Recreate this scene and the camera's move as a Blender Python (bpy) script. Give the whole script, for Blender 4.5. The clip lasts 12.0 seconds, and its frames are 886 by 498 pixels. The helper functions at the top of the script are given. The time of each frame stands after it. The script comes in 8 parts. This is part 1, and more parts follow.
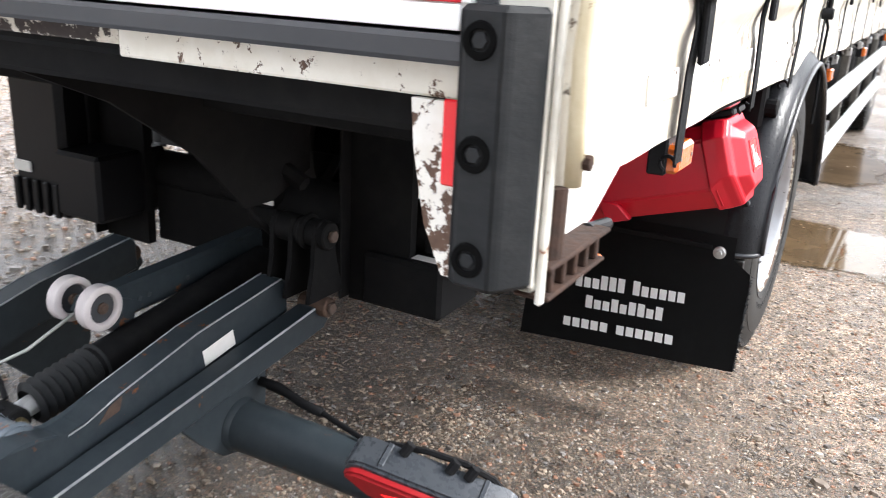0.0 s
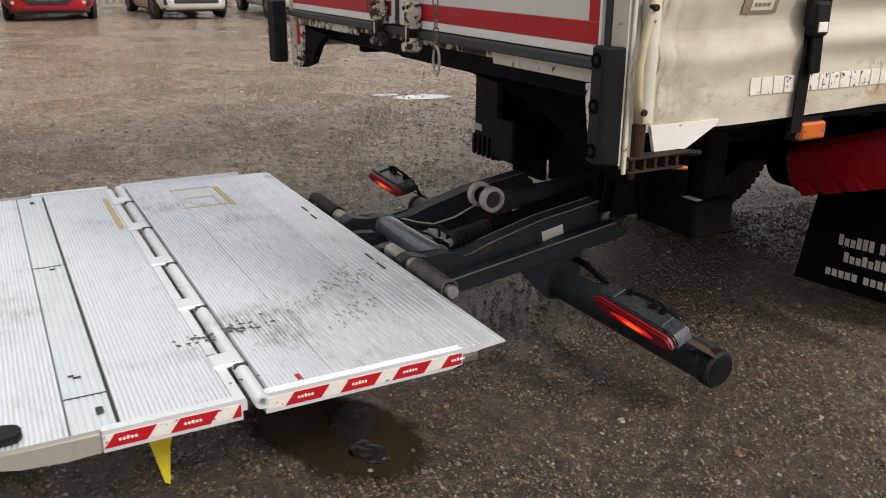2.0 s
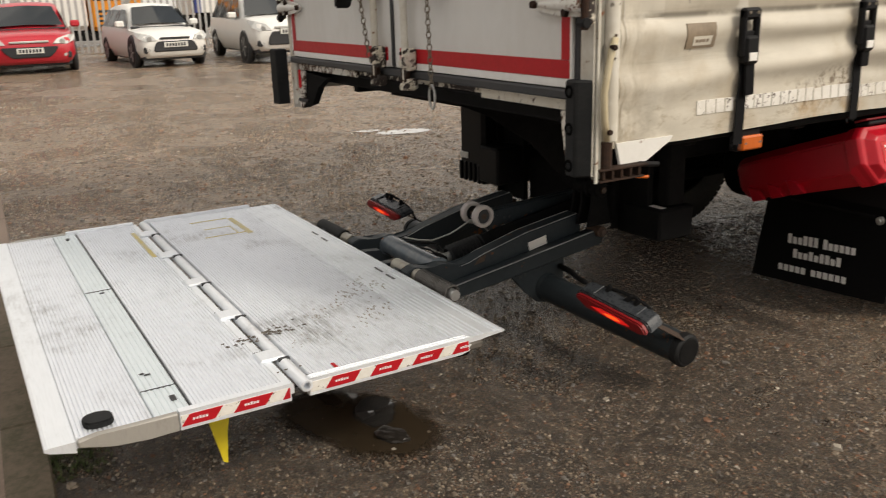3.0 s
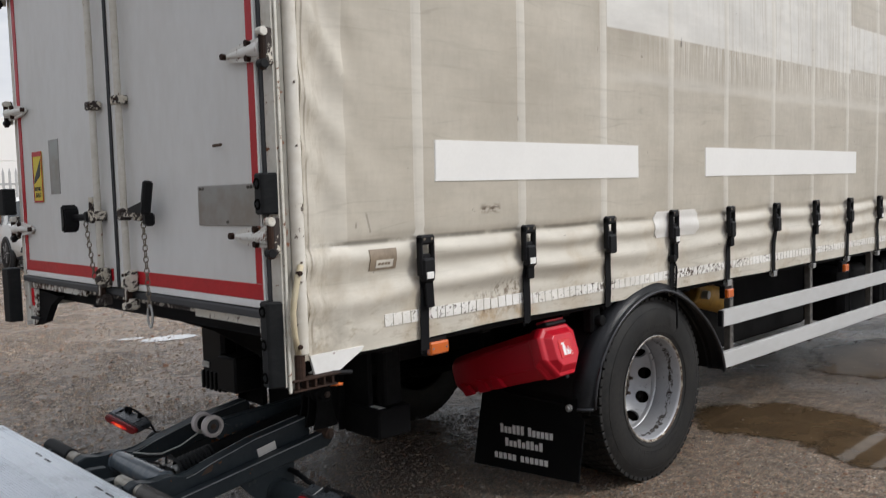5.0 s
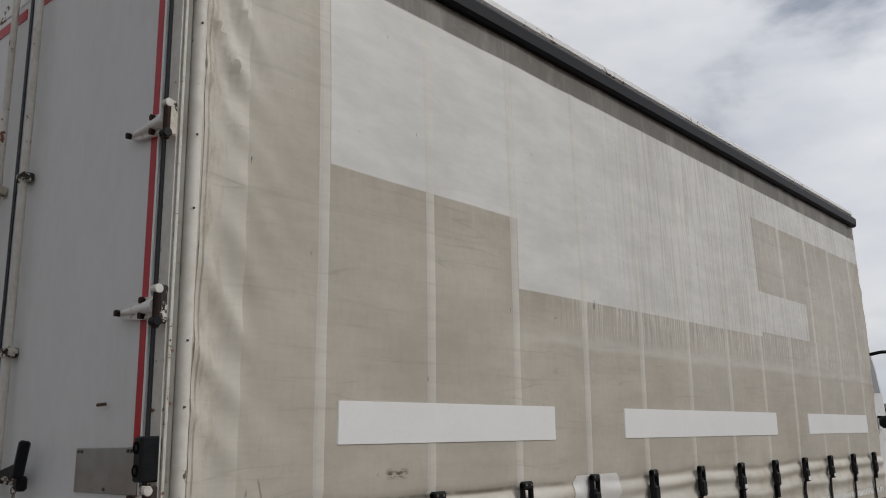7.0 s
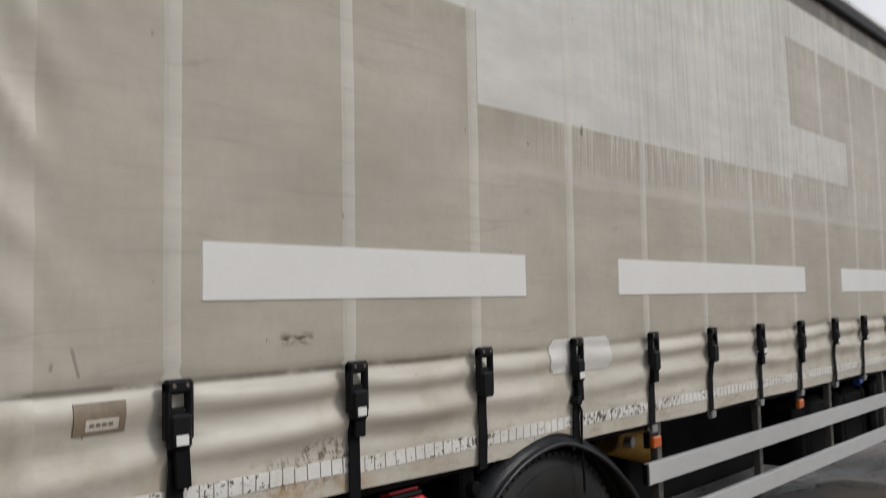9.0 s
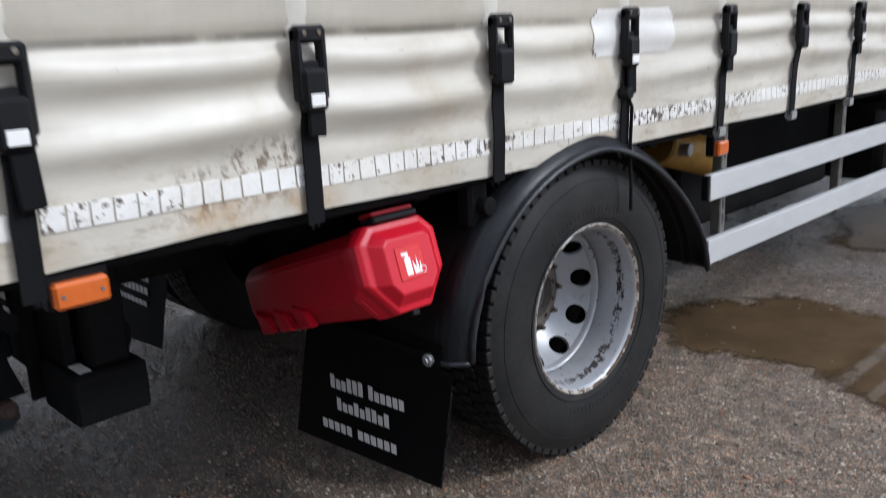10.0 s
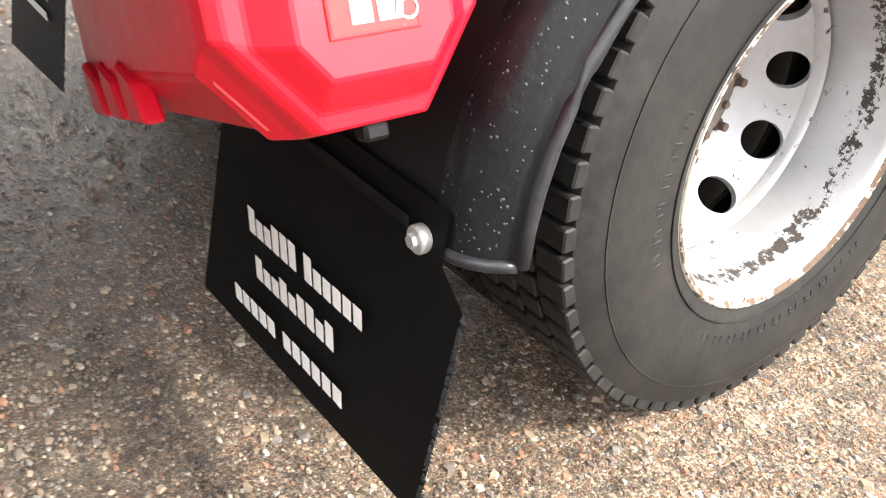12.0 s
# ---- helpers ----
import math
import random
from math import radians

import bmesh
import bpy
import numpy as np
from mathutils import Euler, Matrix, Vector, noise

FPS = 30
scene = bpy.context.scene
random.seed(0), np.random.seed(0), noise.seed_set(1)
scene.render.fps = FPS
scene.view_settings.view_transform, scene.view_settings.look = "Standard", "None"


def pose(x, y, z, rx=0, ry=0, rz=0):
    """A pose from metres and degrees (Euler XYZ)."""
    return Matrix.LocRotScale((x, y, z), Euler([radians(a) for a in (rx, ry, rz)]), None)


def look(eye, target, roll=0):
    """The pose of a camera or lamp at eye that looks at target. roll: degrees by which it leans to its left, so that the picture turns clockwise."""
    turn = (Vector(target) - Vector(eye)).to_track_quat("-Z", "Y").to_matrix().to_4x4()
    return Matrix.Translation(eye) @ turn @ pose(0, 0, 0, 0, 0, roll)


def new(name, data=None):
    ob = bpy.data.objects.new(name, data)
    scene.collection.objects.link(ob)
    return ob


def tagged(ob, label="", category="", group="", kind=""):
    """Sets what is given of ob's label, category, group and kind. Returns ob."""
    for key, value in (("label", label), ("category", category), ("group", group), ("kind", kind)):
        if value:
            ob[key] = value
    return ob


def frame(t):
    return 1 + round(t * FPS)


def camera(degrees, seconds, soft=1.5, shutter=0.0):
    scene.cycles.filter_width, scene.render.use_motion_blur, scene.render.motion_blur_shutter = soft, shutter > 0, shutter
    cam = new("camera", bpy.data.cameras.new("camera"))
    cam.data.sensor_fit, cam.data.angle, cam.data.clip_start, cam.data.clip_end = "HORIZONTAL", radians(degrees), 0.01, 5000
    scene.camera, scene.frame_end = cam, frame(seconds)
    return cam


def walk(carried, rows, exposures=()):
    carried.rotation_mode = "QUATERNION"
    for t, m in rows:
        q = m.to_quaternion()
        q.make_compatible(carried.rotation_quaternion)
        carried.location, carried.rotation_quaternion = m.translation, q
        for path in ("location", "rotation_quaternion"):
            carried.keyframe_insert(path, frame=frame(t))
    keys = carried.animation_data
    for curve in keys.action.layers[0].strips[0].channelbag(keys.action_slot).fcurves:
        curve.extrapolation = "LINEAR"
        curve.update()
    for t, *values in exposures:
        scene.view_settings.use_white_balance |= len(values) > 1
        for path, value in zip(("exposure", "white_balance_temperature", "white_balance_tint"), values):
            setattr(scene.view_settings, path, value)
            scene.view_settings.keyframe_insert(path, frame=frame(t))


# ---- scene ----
cam = camera(55.2, 12.0, 1.0, 0.3)
PATH = [
    (0, (0.379, -0.841, 1.318), (-0.537, 0.825, 0.695), 2.9),
    (0.5, (0.775, -0.951, 1.345), (-0.435, 0.516, 0.727), 1.9),
    (1, (1.128, -1.056, 1.387), (-0.317, 0.143, 0.698), 1.2),
    (1.5, (1.441, -1.297, 1.434), (-0.122, -0.25, 0.755), 1.1),
    (2, (1.729, -1.445, 1.493), (0.064, -0.545, 0.847), 0.4),
    (2.5, (1.947, -1.585, 1.529), (0.252, -0.719, 0.917), -1.2),
    (3, (2.091, -1.746, 1.55), (0.43, -0.79, 0.979), -1.8),
    (3.5, (2.179, -1.754, 1.567), (0.607, -0.619, 1.074), -1.4),
    (3.7, (2.23, -1.735, 1.569), (0.691, -0.541, 1.117), -1.5),
    (5.3, (2.601, -1.649, 1.677), (1.193, -0.23, 1.622), -1.1),
    (5.5, (2.633, -1.659, 1.685), (1.243, -0.222, 1.689), -0.6),
    (6, (2.636, -1.629, 1.692), (1.285, -0.167, 1.883), 0.1),
    (6.5, (2.651, -1.595, 1.708), (1.334, -0.139, 2.089), -0.5),
    (6.7, (2.628, -1.559, 1.709), (1.329, -0.103, 2.146), -0.9),
    (8.5, (2.293, -0.874, 1.703), (1.033, 0.642, 2.041), -1.6),
    (9, (2.171, -0.518, 1.662), (0.804, 0.935, 1.798), -1.5),
    (9.2, (2.063, -0.382, 1.62), (0.667, 1.05, 1.645), -1.6),
    (9.5, (1.88, -0.181, 1.598), (0.469, 1.226, 1.422), -1.8),
    (10, (1.628, 0.183, 1.474), (0.232, 1.523, 0.968), -2.5),
    (10.5, (1.378, 0.532, 1.362), (0.001, 1.771, 0.607), -1.7),
    (11, (1.088, 0.8, 1.265), (-0.319, 1.948, 0.426), -1.1),
    (11.5, (0.859, 1.082, 1.16), (-0.595, 2.086, 0.223), -0.3),
    (12, (0.651, 1.242, 1.067), (-0.722, 2.248, 0.017), 2.4),
]
EXPOSURES = [(0, 1.84, 6150, 10), (0.5, 1.36, 6200, 10), (1, 0.74, 6300, 10), (1.5, 0.36, 6500, 10), (2, -0.05, 6900, 10), (2.5, -0.15, 7100, 10), (3.5, -0.02, 7600, 10), (5.5, -0.35, 5950, 10), (6.5, -0.78, 6100, 10), (8.5, -0.93, 6300, 10), (9, -0.70, 6250, 10), (9.5, -0.32, 5850, 10), (10, 0.1, 5650, 10), (10.5, 0.92, 5800, 10), (11, 1.95, 6050, 10), (11.5, 2.36, 6600, 10), (12, 2.36, 6750, 10)]
walk(cam, [(t, look(eye, target, roll)) for t, eye, target, roll in PATH], EXPOSURES)


# ---- world, sun, exposure ----
def node_tree(owner):
    owner.use_nodes = True
    owner.node_tree.nodes.clear()
    return owner.node_tree


class Net:
    """Short hand for wiring shader nodes."""

    def __init__(self, tree):
        self.t = tree

    def n(self, kind):
        node = self.t.nodes.new(kind)
        return node

    def put(self, socket, value):
        if isinstance(value, bpy.types.NodeSocket):
            self.t.links.new(value, socket)
        elif isinstance(value, (tuple, list)) and len(value) == 3 and socket.type == "RGBA":
            socket.default_value = (*value, 1)
        else:
            socket.default_value = value

    def math(self, op, a, b=0.0, clamp=False):
        m = self.n("ShaderNodeMath")
        m.operation, m.use_clamp = op, clamp
        self.put(m.inputs[0], a), self.put(m.inputs[1], b)
        return m.outputs[0]

    def ramp(self, v, lo, hi, a=0.0, b=1.0):
        m = self.n("ShaderNodeMapRange")
        m.interpolation_type = "SMOOTHSTEP"
        for i, x in enumerate((v, lo, hi, a, b)):
            self.put(m.inputs[i], x)
        return m.outputs[0]

    def noise(self, scale, detail=4.0, rough=0.55, vec=None, out=0, dist=0.0):
        m = self.n("ShaderNodeTexNoise")
        m.inputs["Scale"].default_value, m.inputs["Detail"].default_value = scale, detail
        m.inputs["Roughness"].default_value, m.inputs["Distortion"].default_value = rough, dist
        if vec is not None:
            self.t.links.new(vec, m.inputs["Vector"])
        return m.outputs[out]

    def mix(self, fac, a, b, blend="MIX"):
        m = self.n("ShaderNodeMix")
        m.data_type, m.blend_type = "RGBA", blend
        self.put(m.inputs[0], fac), self.put(m.inputs[6], a), self.put(m.inputs[7], b)
        return m.outputs[2]

    def stretch(self, vec, sx, sy, sz):
        m = self.n("ShaderNodeMapping")
        self.t.links.new(vec, m.inputs[0])
        m.inputs["Scale"].default_value = (sx, sy, sz)
        return m.outputs[0]

    def bump(self, height, strength, distance=0.01, normal=None):
        m = self.n("ShaderNodeBump")
        m.inputs["Strength"].default_value, m.inputs["Distance"].default_value = strength, distance
        self.put(m.inputs["Height"], height)
        if normal is not None:
            self.t.links.new(normal, m.inputs["Normal"])
        return m.outputs[0]


SUN_TURN, SUN_HEIGHT = 122.0, 40.0   # the sun stands to the right of the lorry and ahead of it
world = bpy.data.worlds.new("sky")
scene.world = world
w = Net(node_tree(world))
sky = w.n("ShaderNodeTexSky")
sky.sky_type, sky.sun_disc, sky.dust_density = "NISHITA", False, 2.0
sky.sun_elevation, sky.sun_rotation = radians(SUN_HEIGHT), radians(180 - SUN_TURN)
sky_way = w.n("ShaderNodeTexCoord").outputs["Generated"]
cloud_shape = w.noise(1.7, 7, 0.54, w.stretch(sky_way, 1.0, 1.0, 2.6), dist=0.3)
cloud = w.ramp(cloud_shape, 0.33, 0.55)
cloud_tone = w.mix(w.ramp(w.noise(2.4, 6, 0.52, w.stretch(sky_way, 1, 1, 2.2)), 0.3, 0.7), (8.6, 8.8, 9.4), (12.6, 12.4, 12.1))
toward = w.n("ShaderNodeVectorMath")
toward.operation = "DOT_PRODUCT"
w.put(toward.inputs[0], sky_way)
toward.inputs[1].default_value = (math.sin(radians(SUN_TURN)) * math.cos(radians(SUN_HEIGHT)), -math.cos(radians(SUN_TURN)) * math.cos(radians(SUN_HEIGHT)), math.sin(radians(SUN_HEIGHT)))
lit = w.ramp(toward.outputs["Value"], -0.9, 1.0, 0.40, 1.48)   # clouds are brighter towards the sun
sky_axis = w.n("ShaderNodeSeparateXYZ")
w.put(sky_axis.inputs[0], sky_way)
lit = w.math("ADD", lit, w.ramp(sky_axis.outputs[0], -0.42, -0.92, 0.0, 0.28))   # sky beyond the fence raised, an added fill for the lorry's far side
bright = w.n("ShaderNodeVectorMath")
bright.operation = "SCALE"
w.put(bright.inputs[0], cloud_tone), w.put(bright.inputs["Scale"], lit)
dome = w.mix(cloud, sky.outputs[0], bright.outputs[0])
bg = w.n("ShaderNodeBackground")
w.put(bg.inputs[0], dome)
bg.inputs[1].default_value = 0.095
w.t.links.new(bg.outputs[0], w.n("ShaderNodeOutputWorld").inputs[0])

sun = new("sun", bpy.data.lights.new("sun", "SUN"))
sun.data.energy, sun.data.angle, sun.data.color = 2.2, radians(12), (1.0, 0.965, 0.91)
a = radians(SUN_TURN)
sun.matrix_world = look((30 * math.sin(a), -30 * math.cos(a), 30 * math.tan(radians(SUN_HEIGHT))), (0, 0, 0))


# ---- materials ----
def material(name, colour, second=None, rough=0.5, metal=0.0, grain=40.0, blotch=3.0, amount=0.5, bump=0.1, rust=0.0, rust_scale=14.0,
             rust_tone=(0.09, 0.035, 0.015), spec=0.5, stretch=None, coat=0.0, wet=0.0):
    """Paint, rubber, metal: two tones mixed by fine and coarse noise, with relief and, if asked for, rust."""
    m = bpy.data.materials.new(name)
    k = Net(node_tree(m))
    pos = k.n("ShaderNodeNewGeometry").outputs["Position"]
    if stretch:
        pos = k.stretch(pos, *stretch)
    second = second or tuple(c * 0.72 for c in colour)
    fine, broad = k.noise(grain, 5, 0.6, pos), k.noise(blotch, 4, 0.6, pos)
    mask = k.ramp(k.math("ADD", k.math("MULTIPLY", fine, 0.45), k.math("MULTIPLY", broad, 0.55)), 0.38, 0.66)
    base = k.mix(k.math("MULTIPLY", mask, amount), colour, second)
    rough_out = k.math("ADD", rough - 0.08, k.math("MULTIPLY", fine, 0.16), True)
    height = fine
    if rust:
        spots = k.noise(rust_scale, 8, 0.7, pos)
        zone = k.noise(2.3, 3, 0.5, pos)
        eaten = k.ramp(k.math("ADD", spots, k.math("MULTIPLY", k.math("SUBTRACT", zone, 0.5), 0.5)), 0.66 - rust * 0.22, 0.69 - rust * 0.22)
        tone = k.mix(k.noise(90, 3, 0.5, pos), rust_tone, tuple(c * 2.6 for c in rust_tone))
        base = k.mix(eaten, base, tone)
        rough_out = k.mix(eaten, rough_out, (0.85, 0.85, 0.85))
        height = k.math("SUBTRACT", k.math("MULTIPLY", fine, 0.3), eaten)
    p = k.n("ShaderNodeBsdfPrincipled")
    k.put(p.inputs["Base Color"], base), k.put(p.inputs["Roughness"], rough_out)
    p.inputs["Metallic"].default_value, p.inputs["Specular IOR Level"].default_value = metal, spec
    p.inputs["Coat Weight"].default_value = coat
    p.inputs["Coat Roughness"].default_value = 0.08
    if bump:
        k.put(p.inputs["Normal"], k.bump(height, bump, 0.004))
    k.t.links.new(p.outputs[0], k.n("ShaderNodeOutputMaterial").inputs[0])
    return m


def gravel_material(name, wet_tone=1.0):
    m = bpy.data.materials.new(name)
    k = Net(node_tree(m))
    pos = k.n("ShaderNodeNewGeometry").outputs["Position"]
    cells = k.n("ShaderNodeTexVoronoi")
    cells.inputs["Scale"].default_value = 88
    warp = k.mix(0.012, pos, k.noise(60, 3, 0.6, pos, out=1), "ADD")
    k.t.links.new(warp, cells.inputs["Vector"])
    small = k.n("ShaderNodeTexVoronoi")
    small.inputs["Scale"].default_value = 190
    k.t.links.new(pos, small.inputs["Vector"])
    hue = k.n("ShaderNodeSeparateColor")
    k.t.links.new(cells.outputs["Color"], hue.inputs[0])
    hue2 = k.n("ShaderNodeSeparateColor")
    k.t.links.new(small.outputs["Color"], hue2.inputs[0])
    broad, mid = k.noise(0.5, 5, 0.6, pos), k.noise(3.5, 5, 0.65, pos)
    soil = k.mix(k.ramp(broad, 0.35, 0.65), (0.130, 0.092, 0.060), (0.150, 0.118, 0.086))
    soil = k.mix(k.ramp(mid, 0.4, 0.72), soil, (0.072, 0.050, 0.033))
    stone = k.mix(k.ramp(hue.outputs[0], 0.1, 0.9), (0.135, 0.098, 0.068), (0.36, 0.275, 0.19))
    stone = k.mix(k.ramp(hue.outputs[1], 0.72, 0.78), stone, (0.28, 0.145, 0.085))
    stone = k.mix(k.ramp(hue.outputs[1], 0.14, 0.10), stone, (0.13, 0.13, 0.135))
    stone = k.mix(k.ramp(hue.outputs[2], 0.93, 0.95), stone, (0.55, 0.50, 0.42))
    is_stone = k.math("MULTIPLY", k.ramp(hue.outputs[2], 0.40, 0.46), k.ramp(cells.outputs["Distance"], 0.54, 0.40))
    chip = k.mix(k.ramp(hue2.outputs[0], 0.2, 0.9), (0.078, 0.057, 0.040), (0.30, 0.228, 0.158))
    chip = k.mix(k.ramp(hue2.outputs[2], 0.80, 0.86), chip, (0.24, 0.12, 0.07))
    base = k.mix(k.math("MULTIPLY", k.ramp(hue2.outputs[1], 0.30, 0.40), 0.9), soil, chip)
    base = k.mix(is_stone, base, stone)
    grit = k.n("ShaderNodeTexVoronoi")
    grit.inputs["Scale"].default_value = 290
    k.t.links.new(pos, grit.inputs["Vector"])
    hue3 = k.n("ShaderNodeSeparateColor")
    k.t.links.new(grit.outputs["Color"], hue3.inputs[0])
    sharp = k.n("ShaderNodeVectorMath")
    sharp.operation = "SCALE"
    k.put(sharp.inputs[0], base), k.put(sharp.inputs["Scale"], k.ramp(hue3.outputs[0], 0.05, 0.95, 0.66, 1.34))
    base = k.mix(k.ramp(hue3.outputs[1], 0.975, 0.985), sharp.outputs[0], (0.38, 0.34, 0.285))
    # clumps of coarser and finer grit, seen as speckle farther off
    clump = k.noise(13, 9, 0.82, pos)
    speck = k.n("ShaderNodeVectorMath")
    speck.operation = "SCALE"
    k.put(speck.inputs[0], base), k.put(speck.inputs["Scale"], k.ramp(clump, 0.40, 0.60, 0.55, 1.40))
    base = speck.outputs[0]
    pale = k.math("MULTIPLY", k.ramp(k.noise(30, 6, 0.75, pos), 0.61, 0.68), 0.5)
    base = k.mix(pale, base, (0.36, 0.285, 0.205))
    damp = k.ramp(k.noise(0.9, 4, 0.6, pos), 0.40, 0.62)
    place = k.n("ShaderNodeSeparateXYZ")
    k.t.links.new(pos, place.inputs[0])
    # the far side of the yard gets a lighter base colour
    far_yard = k.ramp(k.math("ADD", place.outputs[0], k.math("MULTIPLY", k.math("SUBTRACT", k.noise(0.35, 4, 0.6, pos), 0.5), 4.0)), -2.6, -4.6)
    tan_patch = k.math("MULTIPLY", far_yard, k.ramp(k.noise(0.8, 5, 0.65, pos), 0.42, 0.62))
    tail_way = k.math("ADD", k.math("MULTIPLY", place.outputs[0], 0.4), place.outputs[1])
    tail_way = k.math("ADD", tail_way, k.math("MULTIPLY", k.math("SUBTRACT", k.noise(1.3, 4, 0.6, pos), 0.5), 0.9))
    yard_tone = k.mix(k.ramp(tail_way, 0.7, 2.3), (0.46, 0.463, 0.47), (1.30, 1.30, 1.31))   # base colour darkest round the tail lift, lighter past it
    # darker again further forward along the lorry
    yard_tone = k.mix(k.ramp(place.outputs[1], 3.6, 5.6), yard_tone, (0.62, 0.61, 0.60))
    base = k.mix(1.0, base, k.mix(far_yard, yard_tone, (1.54, 1.56, 1.59)), "MULTIPLY")
    base = k.mix(k.math("MULTIPLY", tan_patch, 0.35), base, (0.20, 0.145, 0.095))
    clod = k.ramp(k.noise(7, 8, 0.8, pos), 0.41, 0.57, 0.76, 1.22)
    speck2 = k.n("ShaderNodeVectorMath")
    speck2.operation = "SCALE"
    k.put(speck2.inputs[0], base), k.put(speck2.inputs["Scale"], clod)
    base = speck2.outputs[0]
    base = k.mix(k.math("MULTIPLY", damp, 0.28), base, k.mix(0.5, base, (0.02, 0.016, 0.012)))
    p = k.n("ShaderNodeBsdfPrincipled")
    k.put(p.inputs["Base Color"], base)
    k.put(p.inputs["Roughness"], k.math("SUBTRACT", k.ramp(damp, 0.0, 1.0, 0.54, 0.34), k.math("ADD", k.math("MULTIPLY", k.ramp(tail_way, 2.6, 1.0), 0.12), k.math("MULTIPLY", k.ramp(place.outputs[0], -0.3, -1.2), 0.10))))
    h = k.math("ADD", k.math("MULTIPLY", k.ramp(cells.outputs["Distance"], 0.55, 0.0), k.ramp(hue.outputs[2], 0.3, 0.6)), k.math("MULTIPLY", k.ramp(small.outputs["Distance"], 0.6, 0.0), 0.5))
    k.put(p.inputs["Normal"], k.bump(h, 0.9, 0.007, k.bump(clump, 0.7, 0.03)))
    k.t.links.new(p.outputs[0], k.n("ShaderNodeOutputMaterial").inputs[0])
    return m


def box_mask(k, y, z, y0, y1, z0, z1, soft=0.012):
    a = k.math("MULTIPLY", k.ramp(y, y0 - soft, y0 + soft), k.ramp(y, y1 + soft, y1 - soft))
    b = k.math("MULTIPLY", k.ramp(z, z0 - soft, z0 + soft), k.ramp(z, z1 + soft, z1 - soft))
    return k.math("MULTIPLY", a, b)


def curtain_material(name="weathered_tarpaulin", doubled=0.0):
    """Weathered cream tarpaulin with paler ghosts where old lettering was peeled off, rain streaks and scuffs."""
    m = bpy.data.materials.new(name)
    k = Net(node_tree(m))
    pos = k.n("ShaderNodeNewGeometry").outputs["Position"]
    sep = k.n("ShaderNodeSeparateXYZ")
    k.t.links.new(pos, sep.inputs[0])
    y, z = sep.outputs[1], sep.outputs[2]
    broad = k.noise(1.3, 5, 0.6, pos)
    dirt = k.mix(k.ramp(broad, 0.3, 0.7), (0.500, 0.455, 0.378), (0.430, 0.386, 0.312))
    weave = k.noise(9, 6, 0.7, k.stretch(pos, 1, 3.5, 1.2))
    dirt = k.mix(k.math("MULTIPLY", k.ramp(weave, 0.4, 0.75), 0.35), dirt, (0.40, 0.355, 0.29))
    clean = k.mix(k.ramp(broad, 0.3, 0.7), (0.660, 0.640, 0.595), (0.60, 0.580, 0.535))
    ghost, grimy = 0.0, 0.0
    for area in ((0.715, 2.0, 2.835, 3.72), (2.0, 5.24, 2.463, 3.72), (5.24, 8.2, 3.45, 3.72), (5.20, 6.33, 2.50, 2.83)):
        ghost = k.math("MAXIMUM", ghost, box_mask(k, y, z, *area, 0.004))
        grimy = k.math("MAXIMUM", grimy, box_mask(k, y, z, area[0] - 0.12, area[1] + 0.12, area[2] - 0.14, area[3], 0.16))
    # grime lies thickest round the edges of the peeled areas
    grimy = k.math("MULTIPLY", k.math("SUBTRACT", 1.0, ghost), grimy)
    dirt = k.mix(k.math("MULTIPLY", grimy, k.ramp(k.noise(5, 6, 0.7, k.stretch(pos, 1, 1.8, 0.5)), 0.3, 0.65, 0.35, 0.75)), dirt, (0.355, 0.310, 0.240))
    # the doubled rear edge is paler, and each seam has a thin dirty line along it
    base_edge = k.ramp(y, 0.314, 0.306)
    seam_at = k.math("FRACT", k.math("DIVIDE", k.math("SUBTRACT", y, 0.683 - 0.0235), 0.6425))
    seam_line = k.math("MULTIPLY", k.ramp(k.math("ABSOLUTE", k.math("SUBTRACT", seam_at, 0.01)), 0.011, 0.004), k.ramp(k.noise(4, 5, 0.7, pos), 0.36, 0.6))
    seam_line = k.math("MULTIPLY", seam_line, k.ramp(z, 1.5, 1.52))
    streak = k.noise(9, 6, 0.75, k.stretch(pos, 1, 4.4, 0.11))
    far = k.ramp(y, 2.2, 4.2)
    wash = k.math("MULTIPLY", k.ramp(streak, 0.47, 0.62), far)
    ghost = k.math("MULTIPLY", ghost, k.math("SUBTRACT", 1.0, k.math("MULTIPLY", wash, 0.75)))
    base = k.mix(ghost, dirt, clean)
    base = k.mix(k.math("MULTIPLY", k.math("MULTIPLY", k.ramp(streak, 0.47, 0.36), far), k.math("MULTIPLY", k.ramp(z, 2.1, 2.5), 0.6)), base, (0.63, 0.60, 0.53))
    # pale rain runs below the big ghost patch, ending at a faint lighter line
    drips = k.noise(11, 4, 0.7, k.stretch(pos, 1, 5.5, 0.16))
    runs = k.math("MULTIPLY", k.ramp(drips, 0.46, 0.62), k.math("MULTIPLY", k.ramp(y, 2.1, 2.9), k.math("MULTIPLY", k.ramp(z, 2.18, 2.34), k.ramp(z, 2.52, 2.46))))
    base = k.mix(k.math("MULTIPLY", runs, 0.7), base, (0.66, 0.63, 0.565))
    shelf = k.math("ADD", z, k.math("MULTIPLY", k.noise(1.6, 3, 0.6, pos), 0.05))
    shelf = k.math("MULTIPLY", k.math("MULTIPLY", k.ramp(shelf, 2.20, 2.235), k.ramp(shelf, 2.31, 2.24)), k.ramp(y, 1.8, 2.4))
    base = k.mix(k.math("MULTIPLY", shelf, 0.4), base, (0.64, 0.61, 0.545))
